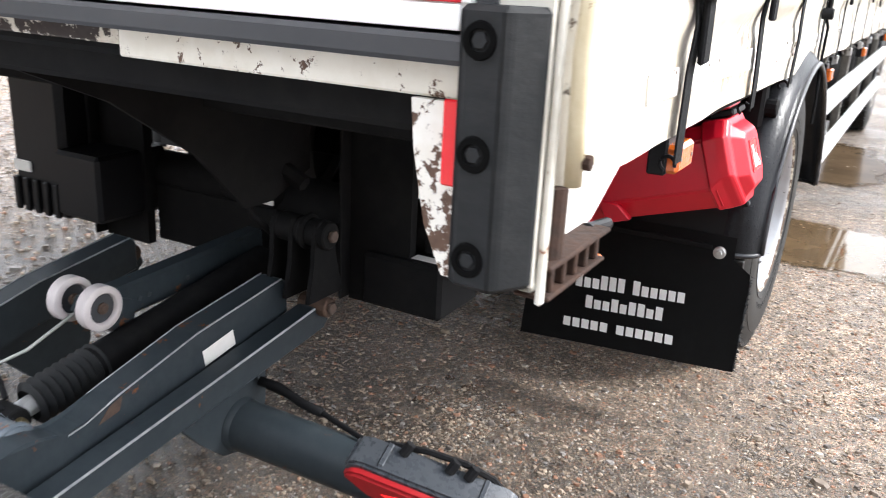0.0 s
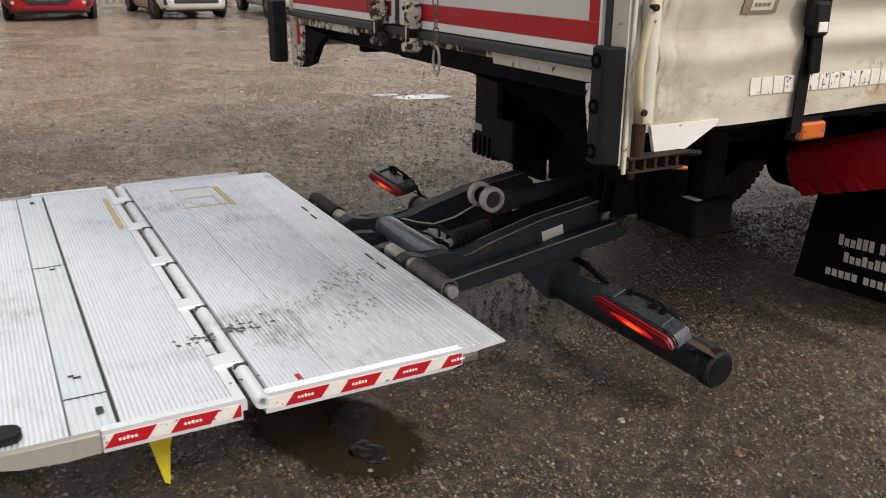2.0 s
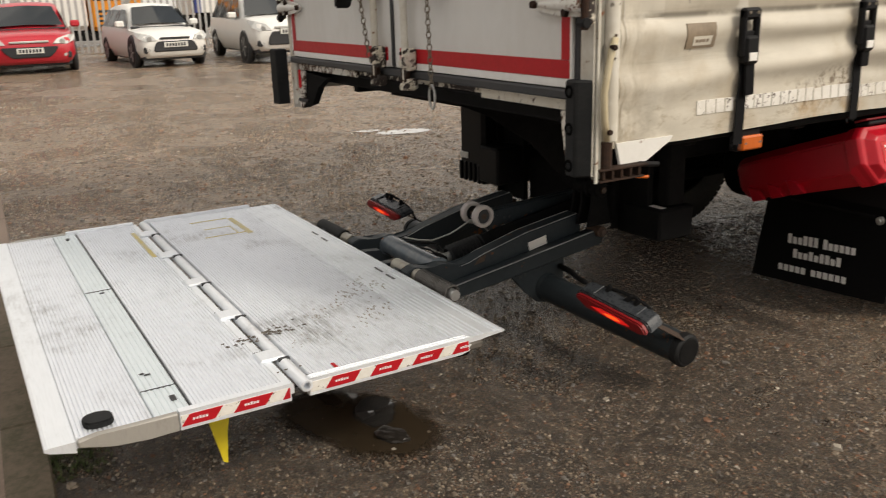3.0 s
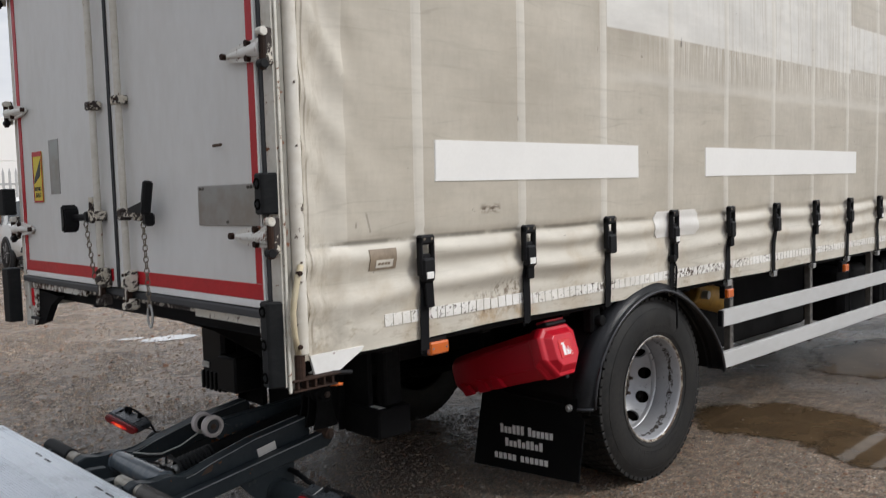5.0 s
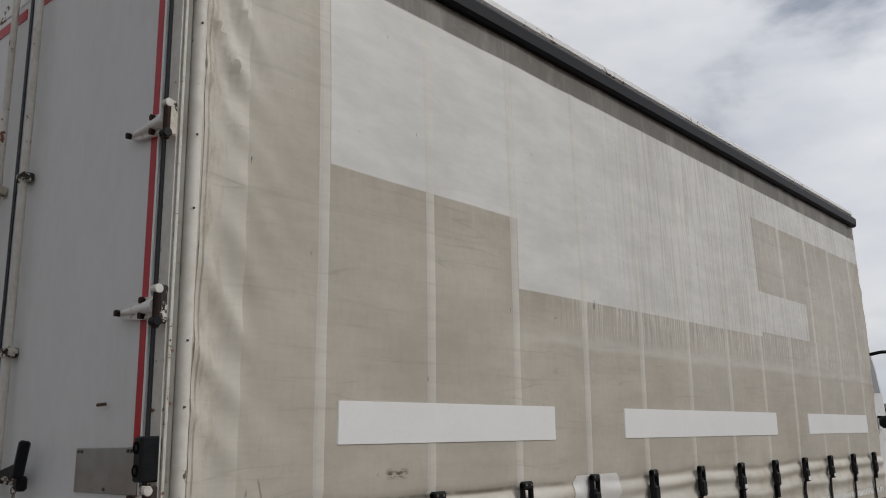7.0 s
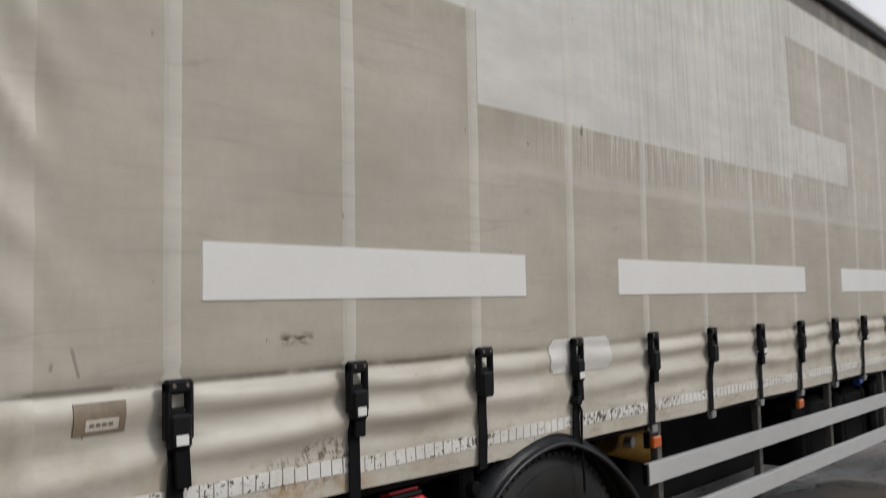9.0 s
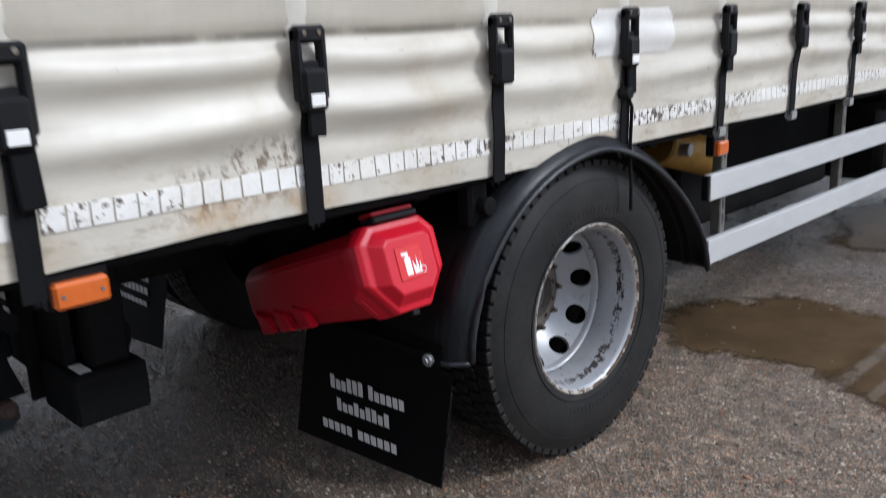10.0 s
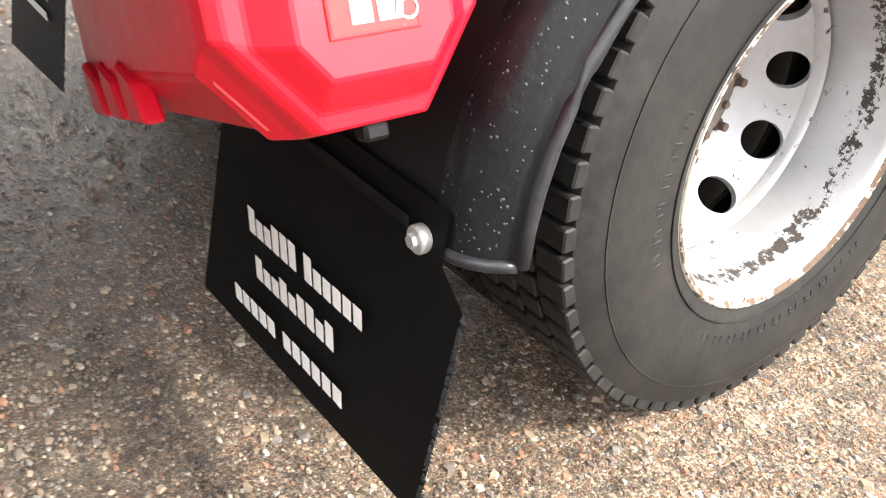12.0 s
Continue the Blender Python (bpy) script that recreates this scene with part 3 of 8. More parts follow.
M = dict(
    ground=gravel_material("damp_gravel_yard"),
    curtain=curtain_material(),
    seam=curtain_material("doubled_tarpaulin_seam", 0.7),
    pole=material("wrapped_pole_vinyl", (0.64, 0.61, 0.545), (0.50, 0.455, 0.38), rough=0.5, grain=25, amount=0.7, bump=0.15, rust=0.16, rust_scale=16, rust_tone=(0.055, 0.042, 0.032)),
    # channel colour is darkened to carry the shade of the gap
    channel=material("shade_toned_channel", (0.26, 0.25, 0.215), (0.15, 0.135, 0.11), rough=0.6, grain=18, amount=0.8, bump=0.1, rust=0.15, rust_scale=25),
    edge_cream=material("dull_cream_edge", (0.60, 0.58, 0.52), (0.42, 0.385, 0.31), rough=0.5, grain=30, amount=0.8, rust=0.2, rust_scale=30),
    hinge=material("grimy_hinge_paint", (0.72, 0.71, 0.68), (0.56, 0.53, 0.46), rough=0.4, grain=45, amount=0.6, bump=0.12, rust=0.2, rust_scale=40),
    panel_white=material("white_vinyl", (0.80, 0.785, 0.75), (0.73, 0.715, 0.68), rough=0.45, grain=60, amount=0.4, bump=0.05),
    patch=material("repair_vinyl", (0.72, 0.70, 0.66), (0.60, 0.57, 0.52), rough=0.4, amount=0.6),
    tape=material("worn_reflective_tape", (0.76, 0.74, 0.70), (0.62, 0.58, 0.5), rough=0.4, grain=70, amount=0.7, rust=0.38, rust_scale=44, rust_tone=(0.06, 0.045, 0.035)),
    label=material("faded_brown_label", (0.27, 0.21, 0.145), (0.15, 0.115, 0.085), rough=0.5, amount=0.8),
    cream=material("cream_label", (0.66, 0.62, 0.54), rough=0.5),
    door=material("white_door_panel", (0.66, 0.655, 0.64), (0.58, 0.565, 0.535), rough=0.42, grain=18, blotch=1.2, amount=0.55, bump=0.04, stretch=(1, 1, 0.45)),
    red_tape=material("red_reflective_tape", (0.46, 0.010, 0.018), (0.34, 0.008, 0.013), spec=0.3, rough=0.4, grain=60, amount=0.6),
    white_tape=material("white_edge_tape", (0.78, 0.78, 0.77), (0.66, 0.65, 0.62), rough=0.4, amount=0.5),
    seal=material("black_rubber_seal", (0.022, 0.024, 0.028), (0.04, 0.04, 0.042), rough=0.55),
    rubber=material("scuffed_black_rubber", (0.008, 0.009, 0.010), (0.024, 0.024, 0.024), rough=0.65, spec=0.22, grain=34, amount=0.55, bump=0.25, stretch=(1, 1, 2.2)),
    tyre=material("tyre_rubber", (0.009, 0.009, 0.009), (0.026, 0.0245, 0.022), rough=0.62, spec=0.28, grain=44, blotch=6, amount=0.75, bump=0.2),
    post=material("dirty_cream_post", (0.63, 0.605, 0.545), (0.48, 0.435, 0.35), rough=0.5, amount=0.7, rust=0.10, rust_scale=20),
    rusty=material("rusty_white_paint", (0.74, 0.72, 0.67), (0.60, 0.55, 0.46), rough=0.45, amount=0.6, rust=0.66, rust_scale=34, rust_tone=(0.05, 0.028, 0.018)),
    white=material("white_painted_steel", (0.76, 0.75, 0.72), (0.66, 0.64, 0.6), rough=0.42, amount=0.5, rust=0.22, rust_scale=22),
    dark_rust=material("dark_crusted_rust", (0.022, 0.014, 0.011), (0.055, 0.028, 0.018), rough=0.85, spec=0.2, grain=60, amount=0.8, bump=0.5),
    aged_cream=material("aged_yellowed_cream_paint", (0.56, 0.49, 0.34), (0.44, 0.36, 0.22), rough=0.45, amount=0.7, rust=0.15, rust_scale=24),
    sill=material("cream_sill_paint", (0.72, 0.69, 0.61), (0.60, 0.55, 0.45), rough=0.45, amount=0.6, rust=0.56, rust_scale=42, rust_tone=(0.05, 0.028, 0.018)),
    rust=material("rusted_steel", (0.085, 0.050, 0.033), (0.045, 0.030, 0.023), rough=0.85, grain=50, amount=0.9, bump=0.4),
    fitting=material("flaking_white_fitting", (0.62, 0.58, 0.5), (0.44, 0.38, 0.28), rough=0.5, amount=0.8, rust=0.90, rust_scale=26, rust_tone=(0.018, 0.013, 0.011)),
    chain=material("tarnished_chain", (0.22, 0.19, 0.15), (0.10, 0.075, 0.05), rough=0.5, metal=0.7, grain=90),
    zinc=material("galvanised_steel", (0.46, 0.46, 0.45), (0.33, 0.33, 0.33), rough=0.42, metal=0.6, grain=30, amount=0.7),
    dull_zinc=material("dull_grimy_galvanised_steel", (0.15, 0.14, 0.125), (0.075, 0.068, 0.058), rough=0.6, metal=0.3, grain=30, amount=0.8),
    steel_plate=material("brushed_steel_plate", (0.34, 0.335, 0.335), (0.27, 0.235, 0.20), rough=0.34, metal=0.85, grain=12, amount=0.7, bump=0.03),
    black=material("black_plastic", (0.005, 0.005, 0.006), (0.011, 0.011, 0.012), spec=0.18, rough=0.5, grain=50, amount=0.6, bump=0.08),
    webbing=material("black_webbing", (0.006, 0.006, 0.007), (0.014, 0.014, 0.014), spec=0.12, rough=0.8, grain=160, amount=0.6, bump=0.3),
    chassis=material("road_grimed_black_steel", (0.0065, 0.0065, 0.007), (0.015, 0.0145, 0.014), rough=0.75, grain=26, amount=0.7, bump=0.2, spec=0.08),
    grey_steel=material("dark_grey_painted_steel", (0.024, 0.031, 0.036), (0.042, 0.050, 0.055), rough=0.40, spec=0.16, grain=30, amount=0.6, bump=0.12, rust=0.05, rust_scale=22),
    nut=material("rusty_wheel_nut", (0.055, 0.038, 0.030), (0.11, 0.07, 0.05), rough=0.7, grain=80, amount=0.9, bump=0.3),
    blue_steel=material("worn_blue_grey_paint", (0.085, 0.105, 0.125), (0.14, 0.15, 0.16), rough=0.22, grain=24, amount=0.8, bump=0.08, rust=0.10, rust_scale=18),
    drop=material("water_drop", (0.035, 0.036, 0.04), rough=0.22, amount=0, bump=0, spec=0.4),
    guard=material("black_mudguard_plastic", (0.014, 0.015, 0.018), (0.032, 0.033, 0.036), spec=0.36, rough=0.32, grain=75, amount=0.6, bump=0.25),
    flap=material("black_rubber_flap", (0.005, 0.005, 0.0055), (0.010, 0.010, 0.010), rough=0.6, spec=0.2, grain=40, amount=0.6, bump=0.08),
    ink=material("white_flap_print", (0.78, 0.78, 0.77), rough=0.5, amount=0.3, bump=0),
    red_box=material("red_moulded_plastic", (0.52, 0.006, 0.020), (0.42, 0.005, 0.016), spec=0.4, rough=0.36, grain=20, amount=0.4, bump=0.05),
    red_label=material("red_sticker", (0.60, 0.02, 0.02), rough=0.25, bump=0),
    rim=rim_material(),
    rim_edge=material("rusty_cream_rim_edge", (0.38, 0.345, 0.28), (0.27, 0.23, 0.18), rough=0.5, rust=0.8, rust_scale=36, rust_tone=(0.045, 0.028, 0.018)),
    hub=material("grimy_hub", (0.12, 0.105, 0.09), (0.055, 0.045, 0.038), rough=0.7, grain=60, amount=0.9, bump=0.4),
    rail=material("white_aluminium_rail", (0.56, 0.56, 0.55), (0.46, 0.455, 0.44), rough=0.38, metal=0.15, grain=20, amount=0.5, stretch=(1, 0.3, 1)),
    amber=material("amber_lens", (0.56, 0.115, 0.010), (0.40, 0.075, 0.008), rough=0.2, grain=60, amount=0.5, coat=0.5),
    red_lens=material("red_lamp_lens", (0.25, 0.007, 0.010), (0.17, 0.005, 0.007), rough=0.45, grain=60, amount=0.5),
    red_glow=glow_material("lit_tail_lamp", (1.0, 0.02, 0.02), 0.42, (0.6, 0.015, 0.015)),
    orange_glow=glow_material("lit_bulb_spot", (1.0, 0.12, 0.02), 1.0, (0.7, 0.05, 0.02)),
    reflector=material("red_reflector", (0.72, 0.02, 0.03), (0.6, 0.015, 0.02), rough=0.25, coat=0.4),
    alu=aluminium_material("ribbed_aluminium"),
    alu_clean=aluminium_material("smooth_aluminium_edge", (0.85, 0.885, 0.93), 0.45, 0.36, 0.3),
    alu_dirty=aluminium_material("dirty_aluminium_profile", (0.38, 0.36, 0.33), 0.3, 0.5, 1.0),
    moss=material("green_moss", (0.045, 0.075, 0.018), (0.09, 0.10, 0.03), rough=0.8, grain=90, amount=0.9, bump=0.3),
    alu_blue=aluminium_material("blue_grey_aluminium_strip", (0.72, 0.79, 0.83), 0.35, 0.38, 0.3),
    yellow=material("yellow_paint", (0.70, 0.56, 0.03), (0.55, 0.42, 0.03), rough=0.45),
    grimy_yellow=material("grimy_ochre_paint", (0.40, 0.22, 0.03), (0.20, 0.11, 0.03), rough=0.55, grain=30, amount=0.9),
    recess_black=material("black_recess_shade", (0.0025, 0.0025, 0.0025), (0.004, 0.004, 0.004), rough=0.9, spec=0.05, bump=0),
    yellow_worn=material("worn_yellow_line", (0.60, 0.47, 0.10), (0.50, 0.46, 0.34), rough=0.5, amount=0.9),
    pu=material("pale_polyurethane_roller", (0.52, 0.47, 0.46), (0.40, 0.36, 0.35), rough=0.5),
    spring=material("dull_spring_steel", (0.12, 0.115, 0.11), (0.07, 0.06, 0.05), rough=0.45, metal=0.6),
    paver=brick_paver_material(),
    paver_field=brick_paver_material("weathered_brick_paver_field", True),
    worn_steel=material("bare_worn_steel", (0.40, 0.41, 0.41), (0.16, 0.165, 0.17), rough=0.4, metal=0.3, grain=60, amount=0.8, bump=0.05),
    greased=material("greasy_pale_steel", (0.36, 0.34, 0.29), (0.17, 0.145, 0.11), rough=0.35, metal=0.3, grain=28, amount=0.8),
    brass=material("dull_brass", (0.20, 0.15, 0.07), (0.09, 0.07, 0.04), rough=0.45, metal=0.6),
    lamp_shell=material("wet_grey_lamp_plastic", (0.030, 0.034, 0.040), (0.055, 0.06, 0.066), rough=0.28, grain=60, amount=0.6, bump=0.1),
    pale_cable=material("pale_grey_cable", (0.34, 0.34, 0.32), (0.2, 0.2, 0.19), rough=0.5, bump=0),
    mud=material("thin_brown_mud", (0.20, 0.15, 0.105), (0.32, 0.28, 0.23), rough=0.7, grain=80, amount=0.9, bump=0),
    kerb=material("weathered_concrete_edging", (0.17, 0.128, 0.092), (0.085, 0.078, 0.045), rough=0.85, grain=38, blotch=5, amount=0.95, bump=0.5),
    concrete=material("pinkish_concrete_paving", (0.31, 0.23, 0.18), (0.22, 0.165, 0.13), rough=0.85, grain=50, blotch=1.5, amount=0.9, bump=0.3),
    mud_water=water_material("muddy_water", (0.105, 0.070, 0.039), 0.04, 0.5, 1.2),
    wet_mud=water_material("thin_brown_water", (0.046, 0.033, 0.021), 0.05),
    clod=material("wet_black_mud", (0.012, 0.010, 0.009), (0.03, 0.025, 0.02), rough=0.35, grain=60, amount=0.8, bump=0.4),
    clear_water=water_material("rain_water", (0.045, 0.042, 0.04), 0.03, 0.5, 1.9),
    silt_water=water_material("silty_water", (0.070, 0.048, 0.029), 0.12, 0.15, 1.06),
    # water with the bright sky reflection put into its base colour
    sky_white_water=water_material("sky_white_water", (0.78, 0.77, 0.75), 0.05, 0.6, 1.4),
    blue_grip=material("blue_plastic", (0.02, 0.08, 0.35), rough=0.4),
    glass=material("dark_window_glass", (0.02, 0.024, 0.026), (0.03, 0.034, 0.036), rough=0.06, amount=0.3, bump=0, spec=0.8),
)


# ---- mesh helpers ----
ORIGIN = {}


def thing(name, at=(0, 0, 0), label="", category="", group="", kind=""):
    ob = new(name)
    ob.empty_display_size = 0.2
    ob.location = at
    ORIGIN[ob.name] = Vector(at)
    return tagged(ob, label, category, group, kind)


def part(name, bm, mat, parent=None, label="", smooth=False, kind=""):
    """Links a bmesh, given in world metres, as one mesh object under a thing or a part."""
    me = bpy.data.meshes.new(name)
    if len(bm.faces):
        bmesh.ops.recalc_face_normals(bm, faces=bm.faces[:])
    bm.to_mesh(me)
    bm.free()
    me.materials.append(M[mat] if isinstance(mat, str) else mat)
    if smooth:
        for poly in me.polygons:
            poly.use_smooth = True
        if smooth is not True:
            me.set_sharp_from_angle(angle=radians(smooth))
    ob = new(name, me)
    if parent is not None:
        ob.parent = parent
        if parent.name in ORIGIN:
            ob.matrix_parent_inverse = Matrix.Translation(-ORIGIN[parent.name])
    return tagged(ob, label, kind=kind)


def box(bm, lo, hi, b=0.004, m=None):
    """A box with chamfered edges between two corners; m places it."""
    lo, hi = Vector(lo), Vector(hi)
    b = min(b, *((hi[i] - lo[i]) * 0.45 for i in range(3)))
    c, h = (lo + hi) / 2, (hi - lo) / 2
    ids = {}
    for sx in (-1, 1):
        for sy in (-1, 1):
            for sz in (-1, 1):
                s = (sx, sy, sz)
                for ax in range(3):
                    v = Vector([c[i] + s[i] * (h[i] if i == ax else h[i] - b) for i in range(3)])
                    ids[s, ax] = bm.verts.new(m @ v if m else v)
    for ax in range(3):
        u, v = [(1, 2), (0, 2), (0, 1)][ax]
        for sg in (-1, 1):
            ring = []
            for su, sv in ((-1, -1), (1, -1), (1, 1), (-1, 1)):
                s = [0, 0, 0]
                s[ax], s[u], s[v] = sg, su, sv
                ring.append(ids[tuple(s), ax])
            bm.faces.new(ring)
    for ax in range(3):
        u, v = [(1, 2), (0, 2), (0, 1)][ax]
        for su in (-1, 1):
            for sv in (-1, 1):
                s0, s1 = [0, 0, 0], [0, 0, 0]
                s0[u] = s1[u] = su
                s0[v] = s1[v] = sv
                s0[ax], s1[ax] = -1, 1
                s0, s1 = tuple(s0), tuple(s1)
                bm.faces.new((ids[s0, u], ids[s1, u], ids[s1, v], ids[s0, v]))
    for s in {k[0] for k in ids}:
        bm.faces.new((ids[s, 0], ids[s, 1], ids[s, 2]))


def new_box(lo, hi, b=0.004, m=None):
    bm = bmesh.new()
    box(bm, lo, hi, b, m)
    return bm


def frame_of(d):
    d = Vector(d).normalized()
    u = d.cross(Vector((0, 0, 1)) if abs(d.z) < 0.9 else Vector((1, 0, 0))).normalized()
    return d, u, d.cross(u)


def lathe(bm, p0, p1, profile, seg=20, arc=None):
    """Turns (distance along, radius) pairs round the axis from p0 to p1, distances in metres from p0."""
    d, u, v = frame_of(Vector(p1) - Vector(p0))
    rings = []
    for s, r in profile:
        c = Vector(p0) + d * s
        rings.append([bm.verts.new(c + (u * math.cos(q) + v * math.sin(q)) * r) for q in (2 * math.pi * i / seg for i in range(seg))])
    for a, b in zip(rings, rings[1:]):
        for i in range(seg):
            j = (i + 1) % seg
            bm.faces.new((a[i], a[j], b[j], b[i]))
    return rings


def rod(bm, p0, p1, r, seg=14, r1=None, b=0.0):
    L = (Vector(p1) - Vector(p0)).length
    r1 = r if r1 is None else r1
    b = min(b or r * 0.12, r * 0.5, L * 0.3)
    lathe(bm, p0, p1, [(0, 0.0005), (0, r - b), (b, r), (L - b, r1), (L, r1 - b), (L, 0.0005)], seg)


def new_rod(p0, p1, r, seg=14, r1=None):
    bm = bmesh.new()
    rod(bm, p0, p1, r, seg, r1)
    return bm


def prism(bm, outline, axis, lo, hi):
    """Extrudes an outline of 2D points (the two other axes in order) along an axis."""
    def at(p, q):
        v = [p[0], p[1]]
        v.insert(axis, q)
        return bm.verts.new(v)
    a, b = [at(p, lo) for p in outline], [at(p, hi) for p in outline]
    bm.faces.new(a), bm.faces.new(b[::-1])
    for i in range(len(a)):
        j = (i + 1) % len(a)
        bm.faces.new((a[i], a[j], b[j], b[i]))


def new_prism(outline, axis, lo, hi):
    bm = bmesh.new()
    prism(bm, outline, axis, lo, hi)
    return bm


def tube(bm, points, r, seg=8):
    """A round cable through points."""
    pts = [Vector(p) for p in points]
    rings = []
    for i, p in enumerate(pts):
        d = (pts[min(i + 1, len(pts) - 1)] - pts[max(i - 1, 0)])
        _, u, v = frame_of(d)
        rings.append([bm.verts.new(p + (u * math.cos(q) + v * math.sin(q)) * r) for q in (2 * math.pi * k / seg for k in range(seg))])
    for a, b in zip(rings, rings[1:]):
        for i in range(seg):
            j = (i + 1) % seg
            bm.faces.new((a[i], a[j], b[j], b[i]))
    bm.faces.new(rings[0]), bm.faces.new(rings[-1])


def arc_points(c, r, a0, a1, n, u=(1, 0, 0), v=(0, 0, 1)):
    c, u, v = Vector(c), Vector(u), Vector(v)
    return [c + (u * math.cos(radians(a0 + (a1 - a0) * i / n)) + v * math.sin(radians(a0 + (a1 - a0) * i / n))) * r for i in range(n + 1)]


def smooth_step(x, a, b):
    t = max(0.0, min(1.0, (x - a) / (b - a)))
    return t * t * (3 - 2 * t)


# ---- ground ----
def ground_height(x, y):
    rise = 0.016 * max(0.0, min(40.0, -3.0 - x))
    wave = 0.006 * noise.noise((x * 0.6, y * 0.6, 0.0)) if abs(x) < 12 and abs(y) < 14 else 0.0
    return rise + wave - 0.004


def axis_steps(near_lo, near_hi, step, far_lo, far_hi):
    out, q = [], near_lo
    while q <= near_hi:
        out.append(q)
        q += step
    d, q = step, out[-1]
    while q < far_hi:
        d *= 1.5
        q += d
        out.append(q)
    d, q = step, near_lo
    while q > far_lo:
        d *= 1.5
        q -= d
        out.insert(0, q)
    return out


def build_ground():
    xs, ys = axis_steps(-10, 5, 0.25, -900, 900), axis_steps(-5, 13, 0.25, -900, 900)
    verts = [(x, y, ground_height(x, y)) for x in xs for y in ys]
    n = len(ys)
    faces = [(i * n + j, (i + 1) * n + j, (i + 1) * n + j + 1, i * n + j + 1) for i in range(len(xs) - 1) for j in range(n - 1)]
    me = bpy.data.meshes.new("ground")
    me.from_pydata(verts, [], faces)
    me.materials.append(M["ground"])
    for p in me.polygons:
        p.use_smooth = True
    tagged(new("ground", me), "damp brown-grey gravel yard with small stones", "ground", kind="structure")


def puddle(cx, cy, rx, ry, seed, mat, label, z=0.004, turn=0.0, n=48):
    """A sheet of water; its outline thins out in the material."""
    bm = bmesh.new()
    ring = [bm.verts.new((math.cos(2 * math.pi * i / n) * 1.35, math.sin(2 * math.pi * i / n) * 1.35, 0)) for i in range(n)]
    bm.faces.new(ring)
    ob = part("puddle", bm, mat, label=label)
    reach = max(rx, ry)
    base = max(ground_height(cx + reach * math.cos(q), cy + reach * math.sin(q)) for q in (i * 0.5 for i in range(13)))
    ob.matrix_basis = pose(cx, cy, base + z, 0, 0, turn) @ Matrix.Diagonal((rx, ry, 1, 1))
    tagged(ob, label, "puddle", kind="structure")


def stones(name, count, x0, x1, y0, y1, size, seed, label, tone=1.0):
    """Loose stones lying on the yard, one joined mesh."""
    rnd = random.Random(seed)
    verts, faces = [], []
    for _ in range(count):
        x, y = rnd.uniform(x0, x1), rnd.uniform(y0, y1)
        if y < -1.62:
            continue
        s = size * (0.35 + 0.65 * rnd.random() ** 2) * (1.9 if rnd.random() < 0.02 else 1.0)
        z = ground_height(x, y) - s * 0.18
        q, base = rnd.uniform(0, 6.28), len(verts)
        a, b, h = s * rnd.uniform(0.8, 1.3), s * rnd.uniform(0.6, 1.0), s * rnd.uniform(0.5, 0.85)
        for i in range(5):
            w2 = q + i * 1.2566 + rnd.uniform(-0.3, 0.3)
            verts.append((x + math.cos(w2) * a, y + math.sin(w2) * b, z))
        for i in range(5):
            w2 = q + i * 1.2566 + rnd.uniform(-0.3, 0.3)
            k = rnd.uniform(0.5, 0.85)
            verts.append((x + math.cos(w2) * a * k, y + math.sin(w2) * b * k, z + h * rnd.uniform(0.75, 1.1)))
        for i in range(5):
            j = (i + 1) % 5
            faces.append((base + i, base + j, base + 5 + j, base + 5 + i))
        faces.append(tuple(base + 5 + i for i in range(5)))
    me = bpy.data.meshes.new(name)
    me.from_pydata(verts, [], faces)
    m = bpy.data.materials.new("loose_stone")
    k = Net(node_tree(m))
    isle = k.n("ShaderNodeNewGeometry").outputs["Random Per Island"]
    rampn = k.n("ShaderNodeValToRGB")
    k.t.links.new(isle, rampn.inputs[0])
    cr = rampn.color_ramp
    cr.interpolation = "CONSTANT"
    for i, (p, c) in enumerate(((0, (0.14, 0.108, 0.080)), (0.24, (0.20, 0.155, 0.112)), (0.46, (0.085, 0.071, 0.060)), (0.64, (0.25, 0.20, 0.15)), (0.74, (0.20, 0.105, 0.064)), (0.84, (0.155, 0.142, 0.13)), (0.975, (0.36, 0.32, 0.265)))):
        e = cr.elements[i] if i < 2 else cr.elements.new(p)
        e.position, e.color = p, (*(tone * v for v in c), 1)
    p = k.n("ShaderNodeBsdfPrincipled")
    k.put(p.inputs["Base Color"], rampn.outputs[0])
    p.inputs["Roughness"].default_value = 0.6
    k.t.links.new(p.outputs[0], k.n("ShaderNodeOutputMaterial").inputs[0])
    me.materials.append(m)
    tagged(new(name, me), label, "stones", kind="stuff")


build_ground()


# ---- the lorry ----
lorry = thing("lorry", (-1.27, 4.0, 0), "white curtain-sided rigid lorry with a weathered cream tarpaulin", "lorry")
LEFT, RIGHT, FRONT, REAR = -2.56, 0.0, 8.12, 0.07
STRAP_Y = [0.683 + 0.6425 * i for i in range(12)]


def curtain_x(y, z):
    """How far the tarpaulin stands out, by place along and up the side."""
    out = 0.014 * math.sin(min(1, max(0, (z - 1.5) / 2.3)) * math.pi)
    near = min(abs(y - s) for s in STRAP_Y)
    mid = 1 - math.exp(-(near / 0.10) ** 2)
    amp = (0.60 + 0.40 * noise.noise((y * 0.55, 0.3, 2.0))) * (1 - 0.30 * smooth_step(y, 1.2, 2.2)) * (1 - 0.65 * math.exp(-((y - 2.66) / 0.36) ** 2))
    zd = z + 0.030 * noise.noise((y * 0.9, 4.0, 2.0)) - 0.009 * math.exp(-(near / 0.14) ** 2)
    crest = 1.252 + 0.040 * smooth_step(y, 0.3, 1.4) + 0.014 * noise.noise((y * 1.7, 6.0, 1.0))
